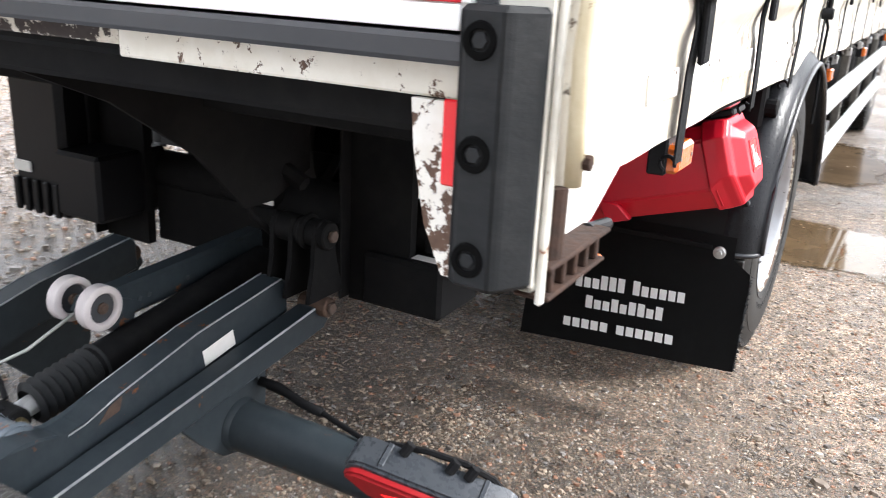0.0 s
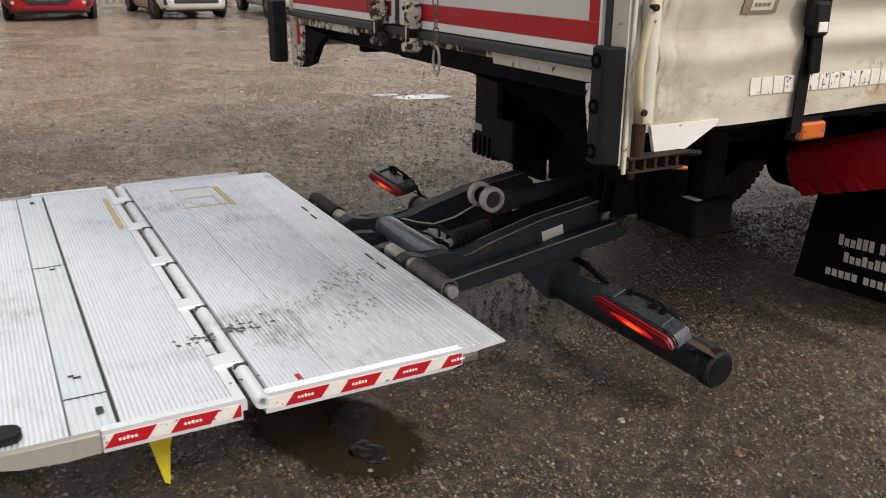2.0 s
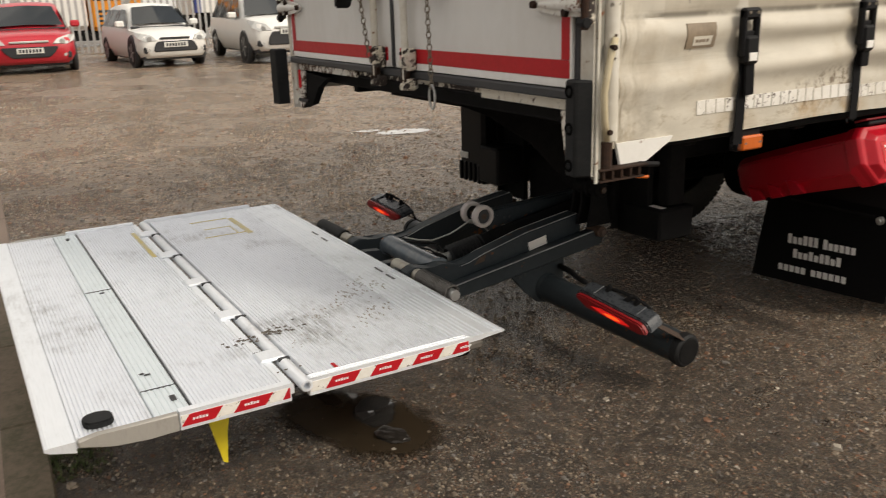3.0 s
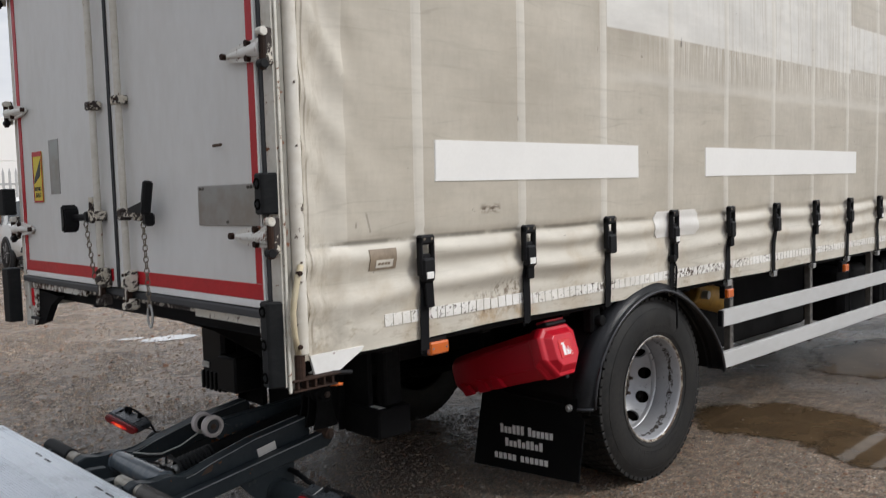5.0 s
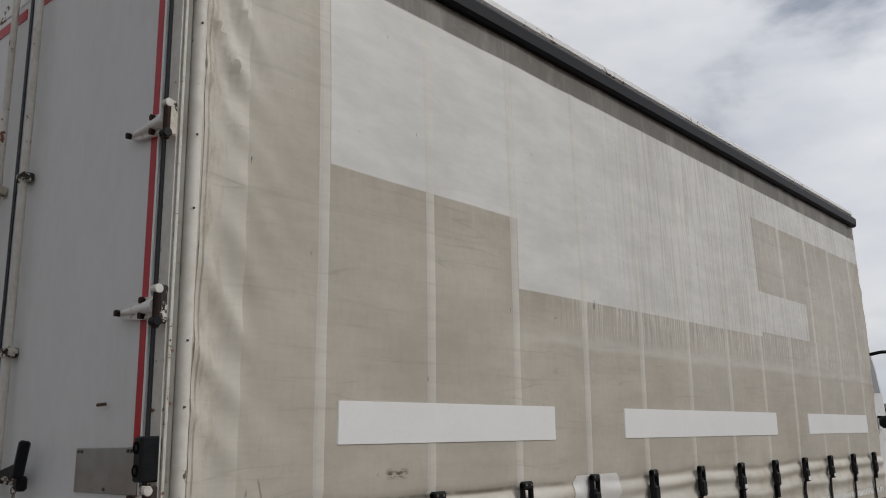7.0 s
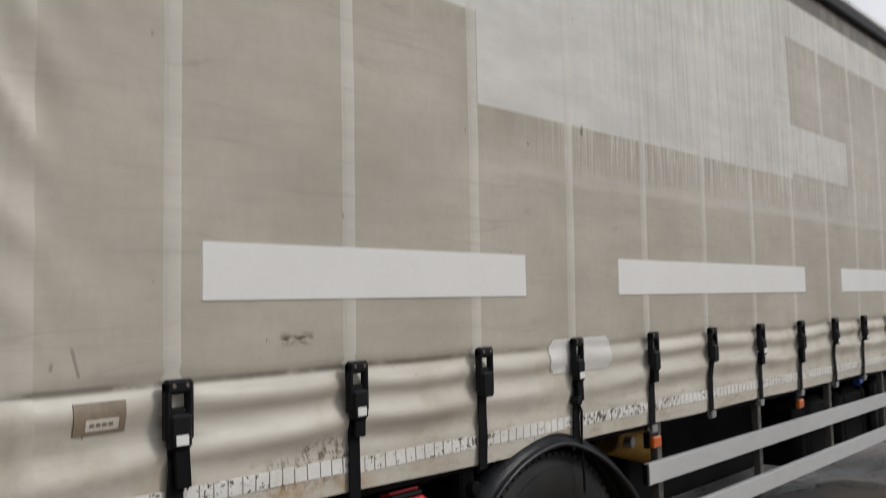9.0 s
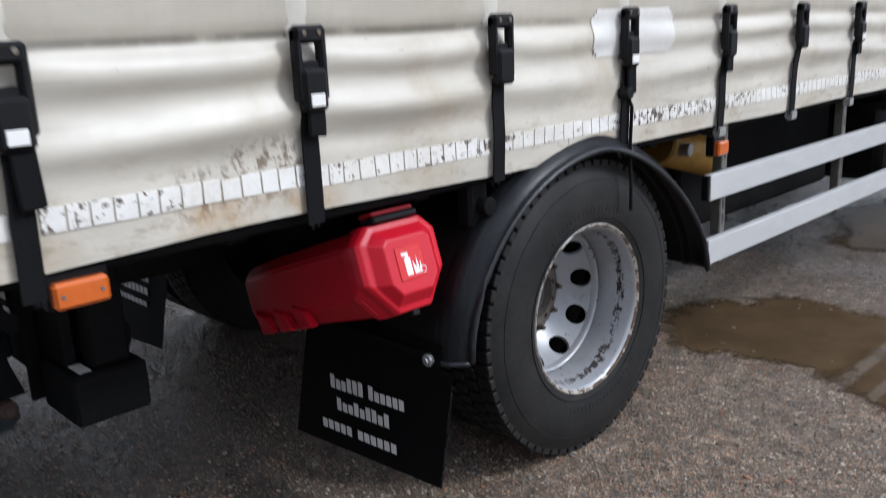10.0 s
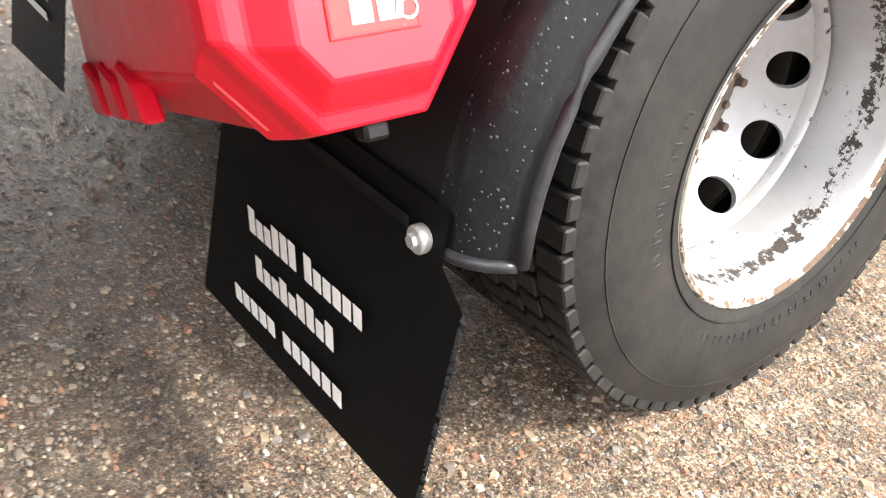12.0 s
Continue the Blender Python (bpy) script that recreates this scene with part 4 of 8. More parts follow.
    # the slack skirt below the buckles bellies out in two rolls
    out += 0.80 * amp * (0.036 * math.exp(-((zd - 1.408) / 0.036) ** 2) - 0.024 * math.exp(-((zd - 1.464) / 0.020) ** 2) + 0.046 * math.exp(-((zd - crest) / 0.036) ** 2) - 0.014 * math.exp(-((zd - crest - 0.078) / 0.026) ** 2) - 0.010 * math.exp(-((zd - crest + 0.075) / 0.026) ** 2)) * (0.72 + 0.28 * mid)
    out += (0.008 * noise.noise((y * 2.6, z * 5.5, 11.0)) + 0.0045 * abs(noise.noise((y * 5.0 + z * 4.0, z * 13.0, 17.0)))) * smooth_step(z, 1.52, 1.42)
    out += 0.005 * noise.noise((y * 2.2, z * 1.4, 1.0)) + 0.003 * noise.noise((y * 6, z * 3, 5.0))
    # slanting pull folds near the rear edge and at the front
    for edge, way in ((REAR, 1), (FRONT, -1)):
        d = (y - edge) * way
        if d < 0.75:
            phase = d * 17.0 + z * 13.0 + 2.4 * noise.noise((z * 1.3, d * 2, 7.0))
            fold = 0.9 - 1.8 * abs(math.sin(phase)) ** 0.7
            pull = max(0.0, 0.35 + 1.1 * noise.noise((z * 1.7, d * 1.5, 3.0)))
            out += 0.027 * pull * fold * math.exp(-((d - 0.16) / 0.15) ** 2) * smooth_step(z, 1.45, 1.7)
            out += 0.005 * noise.noise((d * 9 + z * 6, z * 3.5 - d * 3, 13.0)) * math.exp(-(d / 0.5) ** 2)
    if y < 0.34:
        out += 0.006 * math.sin((y - 0.07) / 0.27 * 9.5) * (1 - smooth_step(y, 0.25, 0.34))
    return out


def curtain_patch(name, y0, y1, z0, z1, lift, mat, parent, label="", step=0.05, corner=0.0, thick=0.0015, flare=0.0):
    """A thin sheet that follows the tarpaulin, standing off by lift."""
    bm = bmesh.new()
    ny, nz = max(1, round((y1 - y0) / step)), max(1, round((z1 - z0) / step))
    grid = [[bm.verts.new((curtain_x(y0 + (y1 - y0) * i / ny, z0 + (z1 - z0) * j / nz) + lift, y0 + (y1 - y0) * i / ny, z0 + (z1 - z0) * j / nz)) for j in range(nz + 1)] for i in range(ny + 1)]
    for i in range(ny):
        for j in range(nz):
            bm.faces.new((grid[i][j], grid[i + 1][j], grid[i + 1][j + 1], grid[i][j + 1]))
    if corner:
        # a cut piece with rounded corners and a slightly wavering edge
        cut = []
        for v in bm.verts:
            py = max(0.0, corner - min(v.co.y - y0, y1 - v.co.y))
            pz = max(0.0, corner - min(v.co.z - z0, z1 - v.co.z))
            if math.hypot(py, pz) > corner * 1.02:
                cut.append(v)
        bmesh.ops.delete(bm, geom=cut, context="VERTS")
    rim_edges = [e for e in bm.edges if len(e.link_faces) == 1]
    out = bmesh.ops.extrude_edge_only(bm, edges=rim_edges)
    for v in out["geom"]:
        if isinstance(v, bmesh.types.BMVert):
            v.co.x -= lift + thick
            v.co.y += flare if v.co.y > (y0 + y1) / 2 else -flare
    ob = part(name, bm, mat, parent, label, smooth=35)
    return ob


def build_curtain():
    zs = [1.06 + 0.0125 * i for i in range(45)]
    zs += [zs[-1] + (3.90 - zs[-1]) * i / 46 for i in range(1, 47)]
    ys = [REAR + 0.0225 * i for i in range(36)]
    ys += [ys[-1] + (FRONT - ys[-1]) * i / 180 for i in range(1, 181)]
    bm = bmesh.new()
    rows = []
    for y in ys:
        hem = 0.012 * noise.noise((y * 1.2, 0, 9.0))
        rows.append([bm.verts.new((curtain_x(y, z), y, z + hem * (1 - smooth_step(z, 1.06, 1.3)))) for z in zs])
    for a, b in zip(rows, rows[1:]):
        for j in range(len(zs) - 1):
            bm.faces.new((a[j], b[j], b[j + 1], a[j + 1]))
    rim_edges = [e for e in bm.edges if len(e.link_faces) == 1]
    out = bmesh.ops.extrude_edge_only(bm, edges=rim_edges)
    for v in out["geom"]:
        if isinstance(v, bmesh.types.BMVert):
            v.co.x -= 0.012
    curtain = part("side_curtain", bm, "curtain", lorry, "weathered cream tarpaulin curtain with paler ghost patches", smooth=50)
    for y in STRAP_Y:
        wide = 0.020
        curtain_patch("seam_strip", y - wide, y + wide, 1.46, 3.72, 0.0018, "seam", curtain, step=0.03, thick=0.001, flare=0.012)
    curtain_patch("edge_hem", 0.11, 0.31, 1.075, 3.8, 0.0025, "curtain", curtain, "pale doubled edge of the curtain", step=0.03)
    for y0, y1, name in ((0.776, 2.278, "white_panel"), (3.0, 5.357, "white_panel"), (6.08, 7.76, "white_panel")):
        curtain_patch(name, y0, y1, 1.698, 1.868, 0.0042, "panel_white", curtain, "plain white vinyl strip", flare=0.006)
    curtain_patch("repair_patch", 2.43, 2.90, 1.362, 1.508, 0.004, "patch", curtain, "whitish repair patch", step=0.0125, corner=0.03)
    maker = curtain_patch("maker_label", 0.405, 0.545, 1.358, 1.440, 0.004, "label", curtain, "faded brown label", step=0.02)
    curtain_patch("label_field", 0.435, 0.525, 1.367, 1.397, 0.006, "cream", maker, step=0.02)
    for i in range(4):
        curtain_patch("label_bar", 0.446 + i * 0.017, 0.458 + i * 0.017, 1.377, 1.387, 0.0075, "label", maker, step=0.02)
    rnd, y = random.Random(4), 0.478
    while y < 8.0:
        wide = 0.043 + rnd.uniform(-0.004, 0.003)
        if not any(abs(y + wide / 2 - s) < 0.020 for s in STRAP_Y):
            short = rnd.choice((0, 0, 0, 0, 0, 0.005))
            drop = 0.01 if y > 1.3 else 0.0
            curtain_patch("tape_segment", y, y + wide, 1.132 - drop, 1.180 - drop - short, 0.0035, "tape", curtain, step=0.0125)
        y += wide + 0.005
    return curtain


def build_strap(y, k):
    """One tensioner: plastic-covered buckle at the top, webbing tail below, hook under the side rail."""
    rnd = random.Random(40 + k)
    def off(z):
        return curtain_x(y, z)
    bm = bmesh.new()
    low = 1.07 if k else 1.04
    pts = [1.33, 1.25, 1.17, 1.10, low, low - 0.03]
    lean = rnd.uniform(-0.02, 0.012)
    half = 0.023
    prev = None
    for z in pts:
        x = off(max(z, 1.08)) + 0.012
        c = y + lean * (1.33 - z) / 0.3
        ring = [bm.verts.new((x + dx, c + dy, z)) for dx, dy in ((0, -half), (0, half), (0.004, half), (0.004, -half))]
        if prev:
            for a in range(4):
                b = (a + 1) % 4
                bm.faces.new((prev[a], prev[b], ring[b], ring[a]))
        else:
            bm.faces.new(ring)
        prev = ring
    bm.faces.new(prev)
    strap = part("tension_strap", bm, "webbing", lorry, "black webbing strap with a plastic buckle")
    # the buckle: a tapering lever frame with an open window near its top
    bm = bmesh.new()
    x0 = off(1.42) + 0.008
    low_z = {0: 1.293, 1: 1.302, 2: 1.314}.get(k, 1.322)
    m = pose(x0, y, low_z, 0, 0, 0) @ Matrix.Diagonal((1.1, 1.14 if k < 3 else 1.0, 1.13, 1))
    for s in (-1, 1):
        box(bm, (0, s * 0.029 - 0.009, 0.02), (0.026, s * 0.029 + 0.009, 0.165), 0.006, m)
    box(bm, (0.0, -0.038, 0.132), (0.028, 0.038, 0.168), 0.008, m)
    box(bm, (0.002, -0.030, 0.0), (0.034, 0.030, 0.085), 0.008, m)
    box(bm, (0.0, -0.022, 0.075), (0.018, 0.022, 0.10), 0.004, m)
    part("buckle", bm, "black", strap, "black plastic buckle")
    for s in (-1, 1):
        part("rivet", new_rod((x0 + 0.028, y + s * 0.020, low_z + 0.173), (x0 + 0.033, y + s * 0.020, low_z + 0.173), 0.006, 10), "chain", strap)
    if k in (0, 1, 3, 6, 8, 9):
        z = low_z + 0.028
        part("maker_tag", new_box((x0 + 0.036, y - 0.019, z - 0.016), (x0 + 0.0405, y + 0.019, z + 0.012), 0.001), "panel_white", strap, "small white tag")
    # loose folded tail
    if k in (0, 1, 3, 4, 6, 7, 10, 11):
        long = {0: 0.12, 3: 0.10, 7: 0.10}.get(k, 0.07)
        bm = bmesh.new()
        tilt = rnd.uniform(-3, 4)
        box(bm, (0.0, -0.024, -long), (0.012, 0.024, 0.0), 0.004, pose(x0 + 0.010, y + 0.008, low_z + 0.012, tilt, 0, 0))
        part("strap_tail", bm, "webbing", strap)
    # hook and ratchet pin under the rail
    bm = bmesh.new()
    tube(bm, arc_points((off(1.08) - 0.004, y, low - 0.035), 0.014, -20, 250, 8), 0.004, 6)
    hook = part("hook", bm, "black" if k < 3 else "zinc", strap)
    if k > 3:
        part("hook_plate", new_prism([(off(1.08) + 0.004, low - 0.012), (off(1.08) + 0.024, low - 0.018), (off(1.08) + 0.022, low - 0.050), (off(1.08) + 0.002, low - 0.056)], 1, y - 0.024, y + 0.024), "zinc", hook, "bright steel hook plate")
    if k == 3:
        bm = bmesh.new()
        x = off(1.2) + 0.014
        tube(bm, [(x, y, 1.24), (x + 0.015, y + 0.01, 1.19), (x + 0.012, y + 0.006, 1.05), (x + 0.02, y + 0.004, 0.93), (x + 0.018, y + 0.008, 0.84)], 0.006, 6)
        part("hanging_strap_end", bm, "webbing", strap)
        part("ratchet_knob", new_rod((x - 0.01, y - 0.02, 1.238), (x + 0.03, y - 0.02, 1.238), 0.02), "black", strap)


def build_body():
    roof = bmesh.new()
    box(roof, (LEFT - 0.02, -0.0, 3.97), (RIGHT + 0.02, FRONT + 0.02, 4.06), 0.03)
    part("roof", roof, "white", lorry, "white roof edge")
    bm = bmesh.new()
    prism(bm, [(-0.06, 3.862), (0.028, 3.862), (0.045, 3.88), (0.05, 3.945), (0.035, 3.968), (-0.06, 3.968)], 1, 0.04, FRONT + 0.01)
    part("curtain_track", bm, "black", lorry, "black roof rail over the curtain")
    part("far_side", new_box((LEFT, 0.06, 1.07), (LEFT + 0.03, FRONT, 3.97), 0.01), "curtain", lorry, "cream tarpaulin of the far side")
    part("headboard", new_box((LEFT, FRONT, 1.05), (RIGHT - 0.005, FRONT + 0.05, 3.97), 0.01), "white", lorry, "white front bulkhead")
    part("load_floor", new_box((LEFT + 0.03, 0.08, 1.12), (RIGHT - 0.03, FRONT, 1.20), 0.01), "chassis", lorry)
    part("side_rail", new_box((RIGHT - 0.10, 0.34, 1.03), (RIGHT - 0.035, FRONT, 1.13), 0.006), "chassis", lorry, "grimy side rail")
    part("side_rail", new_box((LEFT + 0.035, 0.34, 1.03), (LEFT + 0.10, FRONT, 1.13), 0.006), "chassis", lorry)
    for y in [0.55 + 0.6 * i for i in range(13)]:
        part("cross_bearer", new_box((LEFT + 0.1, y, 1.0), (RIGHT - 0.11, y + 0.06, 1.118), 0.005), "chassis", lorry)
    for x in (-0.86, -1.70):
        part("chassis_rail", new_box((x - 0.035, 1.12, 0.76), (x + 0.035, 9.4, 0.998), 0.01), "chassis", lorry)
    # corner posts of the rear frame
    part("corner_post", new_prism([(-0.025, -0.012), (0.038, -0.012), (0.038, 0.0075), (0.006, 0.0085), (0.004, 0.07), (-0.025, 0.07)], 2, 0.985, 3.97), "post", lorry, "dirty cream corner post")
    part("corner_post", new_box((LEFT - 0.03, -0.012, 0.985), (LEFT + 0.033, 0.07, 3.97), 0.006), "post", lorry, "dirty cream corner post")
    part("edge_plate", new_box((0.0395, -0.004, 0.962), (0.0475, 0.008, 3.95), 0.002), "edge_cream", lorry, "white steel edge plate")
    # the shadow gap beside the pole is painted as this darker channel
    part("edge_channel", new_box((0.012, 0.0085, 0.97), (0.030, 0.036, 3.94), 0.002), "channel", lorry, "channel behind the edge plate, toned dark for its shadow gap")
    part("edge_plate", new_box((LEFT - 0.0475, -0.004, 0.962), (LEFT - 0.0395, 0.050, 3.95), 0.002), "white", lorry)
    part("rear_header", new_box((LEFT, -0.015, 3.80), (RIGHT, 0.06, 3.968), 0.006), "white", lorry)
    # curtain pole at the rear edge with its bent lever
    part("curtain_pole", new_rod((0.026, 0.066, 1.09), (0.026, 0.066, 3.80), 0.027, 18), "pole", lorry, "cream wrapped curtain pole", smooth=40)
    for z in (1.42, 1.83, 2.05, 2.51, 2.78, 3.21, 3.55):
        part("pole_rivet", new_rod((0.050, 0.063, z), (0.056, 0.062, z), 0.0045, 8), "nut", lorry)
    bm = bmesh.new()
    tube(bm, [(0.058, 0.056, 1.412), (0.062, 0.038, 1.372), (0.064, 0.020, 1.30), (0.064, 0.011, 1.245), (0.064, 0.015, 1.17), (0.060, 0.030, 1.10)], 0.011, 8)
    lever = part("pole_lever", bm, "aged_cream", lorry, "yellowed cream bent lever", smooth=True)
    for y, z in ((0.040, 1.385), (0.029, 1.127)):
        part("bolt", new_rod((0.058, y, z), (0.080, y, z), 0.009, 8), "dark_rust", lever)
    # tail sill, seals and corner gussets
    part("door_seal", new_box((LEFT + 0.03, -0.036, 1.222), (RIGHT - 0.05, 0.03, 1.254), 0.006), "seal", lorry, "black rubber seal under the doors")
    part("rear_sill", new_box((-0.63, 0.006, 1.180), (-0.03, 0.018, 1.2215), 0.003), "sill", lorry, "cream rear sill flaking with rust")
    part("rear_sill", new_box((-2.50, -0.004, 1.185), (-1.72, 0.006, 1.220), 0.003), "rusty", lorry, "white rear sill flaking with rust")
    part("rear_sill", new_box((-1.7195, 0.010, 1.196), (-0.6305, 0.022, 1.2215), 0.003), "fitting", lorry, "rusted cream rear sill")
    part("rear_beam", new_box((LEFT + 0.03, 0.07, 1.17), (RIGHT - 0.05, 0.12, 1.221), 0.01), "chassis", lorry)
    for s in (0, 1):
        fx = (lambda q: q) if not s else (lambda q: LEFT - q)
        pts = [(-0.045, 1.178), (-0.135, 1.178), (-0.130, 1.12), (-0.112, 1.03), (-0.085, 0.97), (-0.045, 0.97)]
        g = part("post_foot", new_prism([(fx(a), b) for a, b in pts], 1, 0.0, 0.012), "rusty", lorry, "white post foot flaking with rust")
        part("reflector", new_box((min(fx(-0.09), fx(-0.058)), -0.006, 1.082), (max(fx(-0.09), fx(-0.058)), -0.0005, 1.182), 0.003), "reflector", g, "red reflector")
    part("bumper_bracket", new_prism([(LEFT + 0.05, 1.175), (LEFT + 0.42, 1.155), (LEFT + 0.30, 1.10), (LEFT + 0.20, 1.0), (LEFT + 0.05, 0.965)], 1, 0.014, 0.05), "chassis", lorry, "black steel corner bracket")
    # white bracket plate under the rear end of the curtain
    bm = new_prism([(0.112, 1.075), (0.362, 1.075), (0.352, 1.060), (0.248, 1.004), (0.21, 0.996), (0.165, 0.992), (0.132, 1.003)], 0, 0.0, 0.012)
    part("corner_bracket", bm, "white", lorry, "white corner bracket")
    part("pole_foot", new_rod((0.022, 0.054, 0.998), (0.022, 0.054, 1.092), 0.024, 16), "dark_rust", lorry, "rusted pole foot")
    ratchet = thing_part("curtain_ratchet", lorry)
    part("ratchet_plate", new_box((0.005, 0.014, 0.997), (0.05, 0.221, 1.004), 0.002), "dark_rust", ratchet, "rusted ratchet")
    part("ratchet_plate", new_box((0.005, 0.014, 0.961), (0.05, 0.206, 0.967), 0.002), "dark_rust", ratchet)
    for i in range(5):
        part("ratchet_tooth", new_box((0.012, 0.030 + i * 0.038, 0.967), (0.045, 0.041 + i * 0.038, 0.997), 0.002), "dark_rust", ratchet)
    part("ratchet_handle", new_rod((0.022, 0.205, 0.999), (0.022, 0.29, 0.988), 0.009, 10), "black", ratchet, "black handle grip")
    part("ratchet_pin", new_rod((0.03, 0.185, 0.960), (0.032, 0.236, 0.953), 0.006, 8), "amber", ratchet, "orange tipped pin")
    part("ratchet_handle", new_rod((LEFT + 0.1, -0.02, 1.02), (LEFT + 0.26, -0.03, 1.025), 0.010, 8), "black", ratchet)
    # rubber dock buffers
    for x0, x1, z0, z1 in ((-0.050, 0.038, 0.983, 1.288), (-0.050, 0.038, 1.594, 1.738), (LEFT - 0.135, LEFT - 0.05, 0.985, 1.292), (LEFT - 0.135, LEFT - 0.05, 1.592, 1.742)):
        bm = bmesh.new()
        xm = x0 + 0.062
        prism(bm, [(x0, -0.027), (x0, -0.048), (x0 + 0.006, -0.054), (xm - 0.004, -0.060), (xm, -0.056), (x1, -0.012), (x1, 0.002), (x0 + 0.01, -0.02)] if x0 > -1 else [(x1, -0.02), (x1, -0.09), (x0 + 0.01, -0.1), (x0, -0.09), (x0, -0.02)], 2, z0, z1)
        bmesh.ops.bevel(bm, geom=bm.edges[:], offset=0.006, segments=1, affect="EDGES", profile=0.7)
        buffer = part("dock_buffer", bm, "rubber", lorry, "scuffed black rubber dock buffer")
        if x0 > -1:
            n = 3 if z1 - z0 > 0.2 else 2
            for i in range(n):
                z = z0 + (z1 - z0) * (i + 0.5) / n * 1.0 if n == 2 else z0 + 0.035 + (z1 - z0 - 0.07) * i / 2
                # no hole is cut: a black ring gives the recess its shade
                bm = bmesh.new()
                lathe(bm, (x0 + 0.029, -0.0595, z), (x0 + 0.029, -0.03, z), [(0.003, 0.0205), (-0.0015, 0.0190), (-0.0015, 0.0125), (0.0, 0.0115)], 18)
                recess = part("bolt_recess", bm, "recess_black", buffer, "black ring painted as the shade of a bolt recess")
                part("bolt_head", new_rod((x0 + 0.029, -0.0605, z), (x0 + 0.029, -0.05, z), 0.0095, 6), "rubber", recess)


def thing_part(name, parent):
    """An empty part that only gathers its pieces."""
    ob = new(name)
    ob.empty_display_size = 0.05
    ob.parent = parent
    if parent.name in ORIGIN:
        ob.matrix_parent_inverse = Matrix.Translation(-ORIGIN[parent.name])
    return ob


def build_doors():
    seam = -1.278
    for name, x0, x1, side in (("rear_door", LEFT + 0.055, seam - 0.008, -1), ("rear_door", seam + 0.008, RIGHT - 0.052, 1)):
        door = part(name, new_box((x0, -0.02, 1.258), (x1, 0.02, 3.79), 0.004), "door", lorry, "closed off-white rear door edged with red tape")
        outer = x1 if side > 0 else x0
        inner = x0 if side > 0 else x1
        a, b = sorted((outer - side * 0.012, outer - side * 0.056))
        part("red_tape", new_box((a, -0.0235, 1.345), (b, -0.0205, 3.70), 0.001), "red_tape", door, "red reflective tape")
        lo, hi = sorted((inner + side * 0.05, outer - side * 0.012))
        part("red_tape", new_box((lo, -0.0235, 1.287), (hi, -0.0205, 1.344), 0.001), "red_tape", door, "red reflective tape")
        part("red_tape", new_box((lo, -0.0235, 3.701), (hi, -0.0205, 3.755), 0.001), "red_tape", door)
        part("white_edge", new_box((lo, -0.0245, 1.258), (hi, -0.0205, 1.285), 0.001), "white_tape", door, "white edge strip")
        a, b = sorted((outer, outer - side * 0.011))
        part("white_edge", new_box((a, -0.0245, 1.287), (b, -0.0205, 3.79), 0.001), "white_tape", door)
        a, b = sorted((outer + side * 0.002, outer + side * 0.028))
        part("seal_strip", new_box((a, -0.016, 1.262), (b, 0.0, 3.79), 0.003), "seal", door, "black rubber seal")
        a, b = sorted((seam + side * 0.002, seam + side * 0.012))
        part("seal_strip", new_box((a, -0.028, 1.262), (b, -0.021, 3.79), 0.002), "seal", door)
        # locking bar with its brackets, cams and handle
        bx = seam + (0.160 if side > 0 else -0.122)
        part("locking_bar", new_rod((bx, -0.052, 1.20), (bx, -0.052, 3.86), 0.0155), "post", door, "cream painted locking bar")
        for z in (2.095, 2.855):
            bracket = part("bar_bracket", new_box((bx - 0.036, -0.074, z - 0.020), (bx + 0.036, -0.0215, z + 0.020), 0.006), "fitting", door, "bar bracket flaking paint")
            part("bracket_bolt", new_rod((bx + 0.024, -0.080, z), (bx + 0.024, -0.07, z), 0.007, 6), "dark_rust", bracket)
        # cam locks: a keeper block with two dark hollows and a hooked cam below it
        for z, h, wide in ((1.303, 0.046, 0.038), (1.200, 0.024, 0.040)):
            bm = bmesh.new()
            c = bx + 0.028
            box(bm, (c - wide, -0.072, z - h), (c + wide * 0.7, -0.022, z + h), 0.010)
            rod(bm, (c - wide * 0.3, -0.086, z - h * 0.3), (c - wide * 0.3, -0.03, z - h * 0.3), 0.016, 10)
            box(bm, (c + wide * 0.2, -0.092, z - h * 0.7), (c + wide * 0.75, -0.06, z + h * 0.5), 0.007)
            cam = part("cam_lock", bm, "fitting", door, "cam lock flaking white paint over rust")
            for q, dz in ((-0.72, 0.55), (0.10, 0.66)):
                part("cam_bolt", new_rod((c + wide * q, -0.0775, z + h * dz), (c + wide * q, -0.068, z + h * dz), 0.008, 6), "dark_rust", cam, "rusted bolt head")
        part("cam_hook", new_prism([(bx - 0.02, 1.262), (bx + 0.03, 1.262), (bx + 0.022, 1.218), (bx - 0.012, 1.214)], 1, -0.066, -0.046), "dark_rust", door, "rusted cam hook")
        pivot = bmesh.new()
        grip = bmesh.new()
        if side > 0:
            box(pivot, (bx - 0.024, -0.078, 1.570), (bx + 0.024, -0.022, 1.624), 0.008)
            box(pivot, (bx + 0.02, -0.078, 1.586), (-0.862, -0.064, 1.606), 0.004)
            box(pivot, (-1.0, -0.068, 1.568), (-0.94, -0.022, 1.586), 0.004)
            prism(grip, [(-1.000, 1.622), (-0.862, 1.650), (-0.850, 1.600), (-0.985, 1.606)], 1, -0.090, -0.058)
            box(grip, (-0.014, -0.021, -0.070), (0.014, 0.021, 0.072), 0.008, Matrix.Translation((-0.832, -0.080, 1.664)) @ Matrix.Rotation(radians(-8), 4, "X"))
            box(grip, (-0.862, -0.092, 1.548), (-0.818, -0.050, 1.604), 0.010)
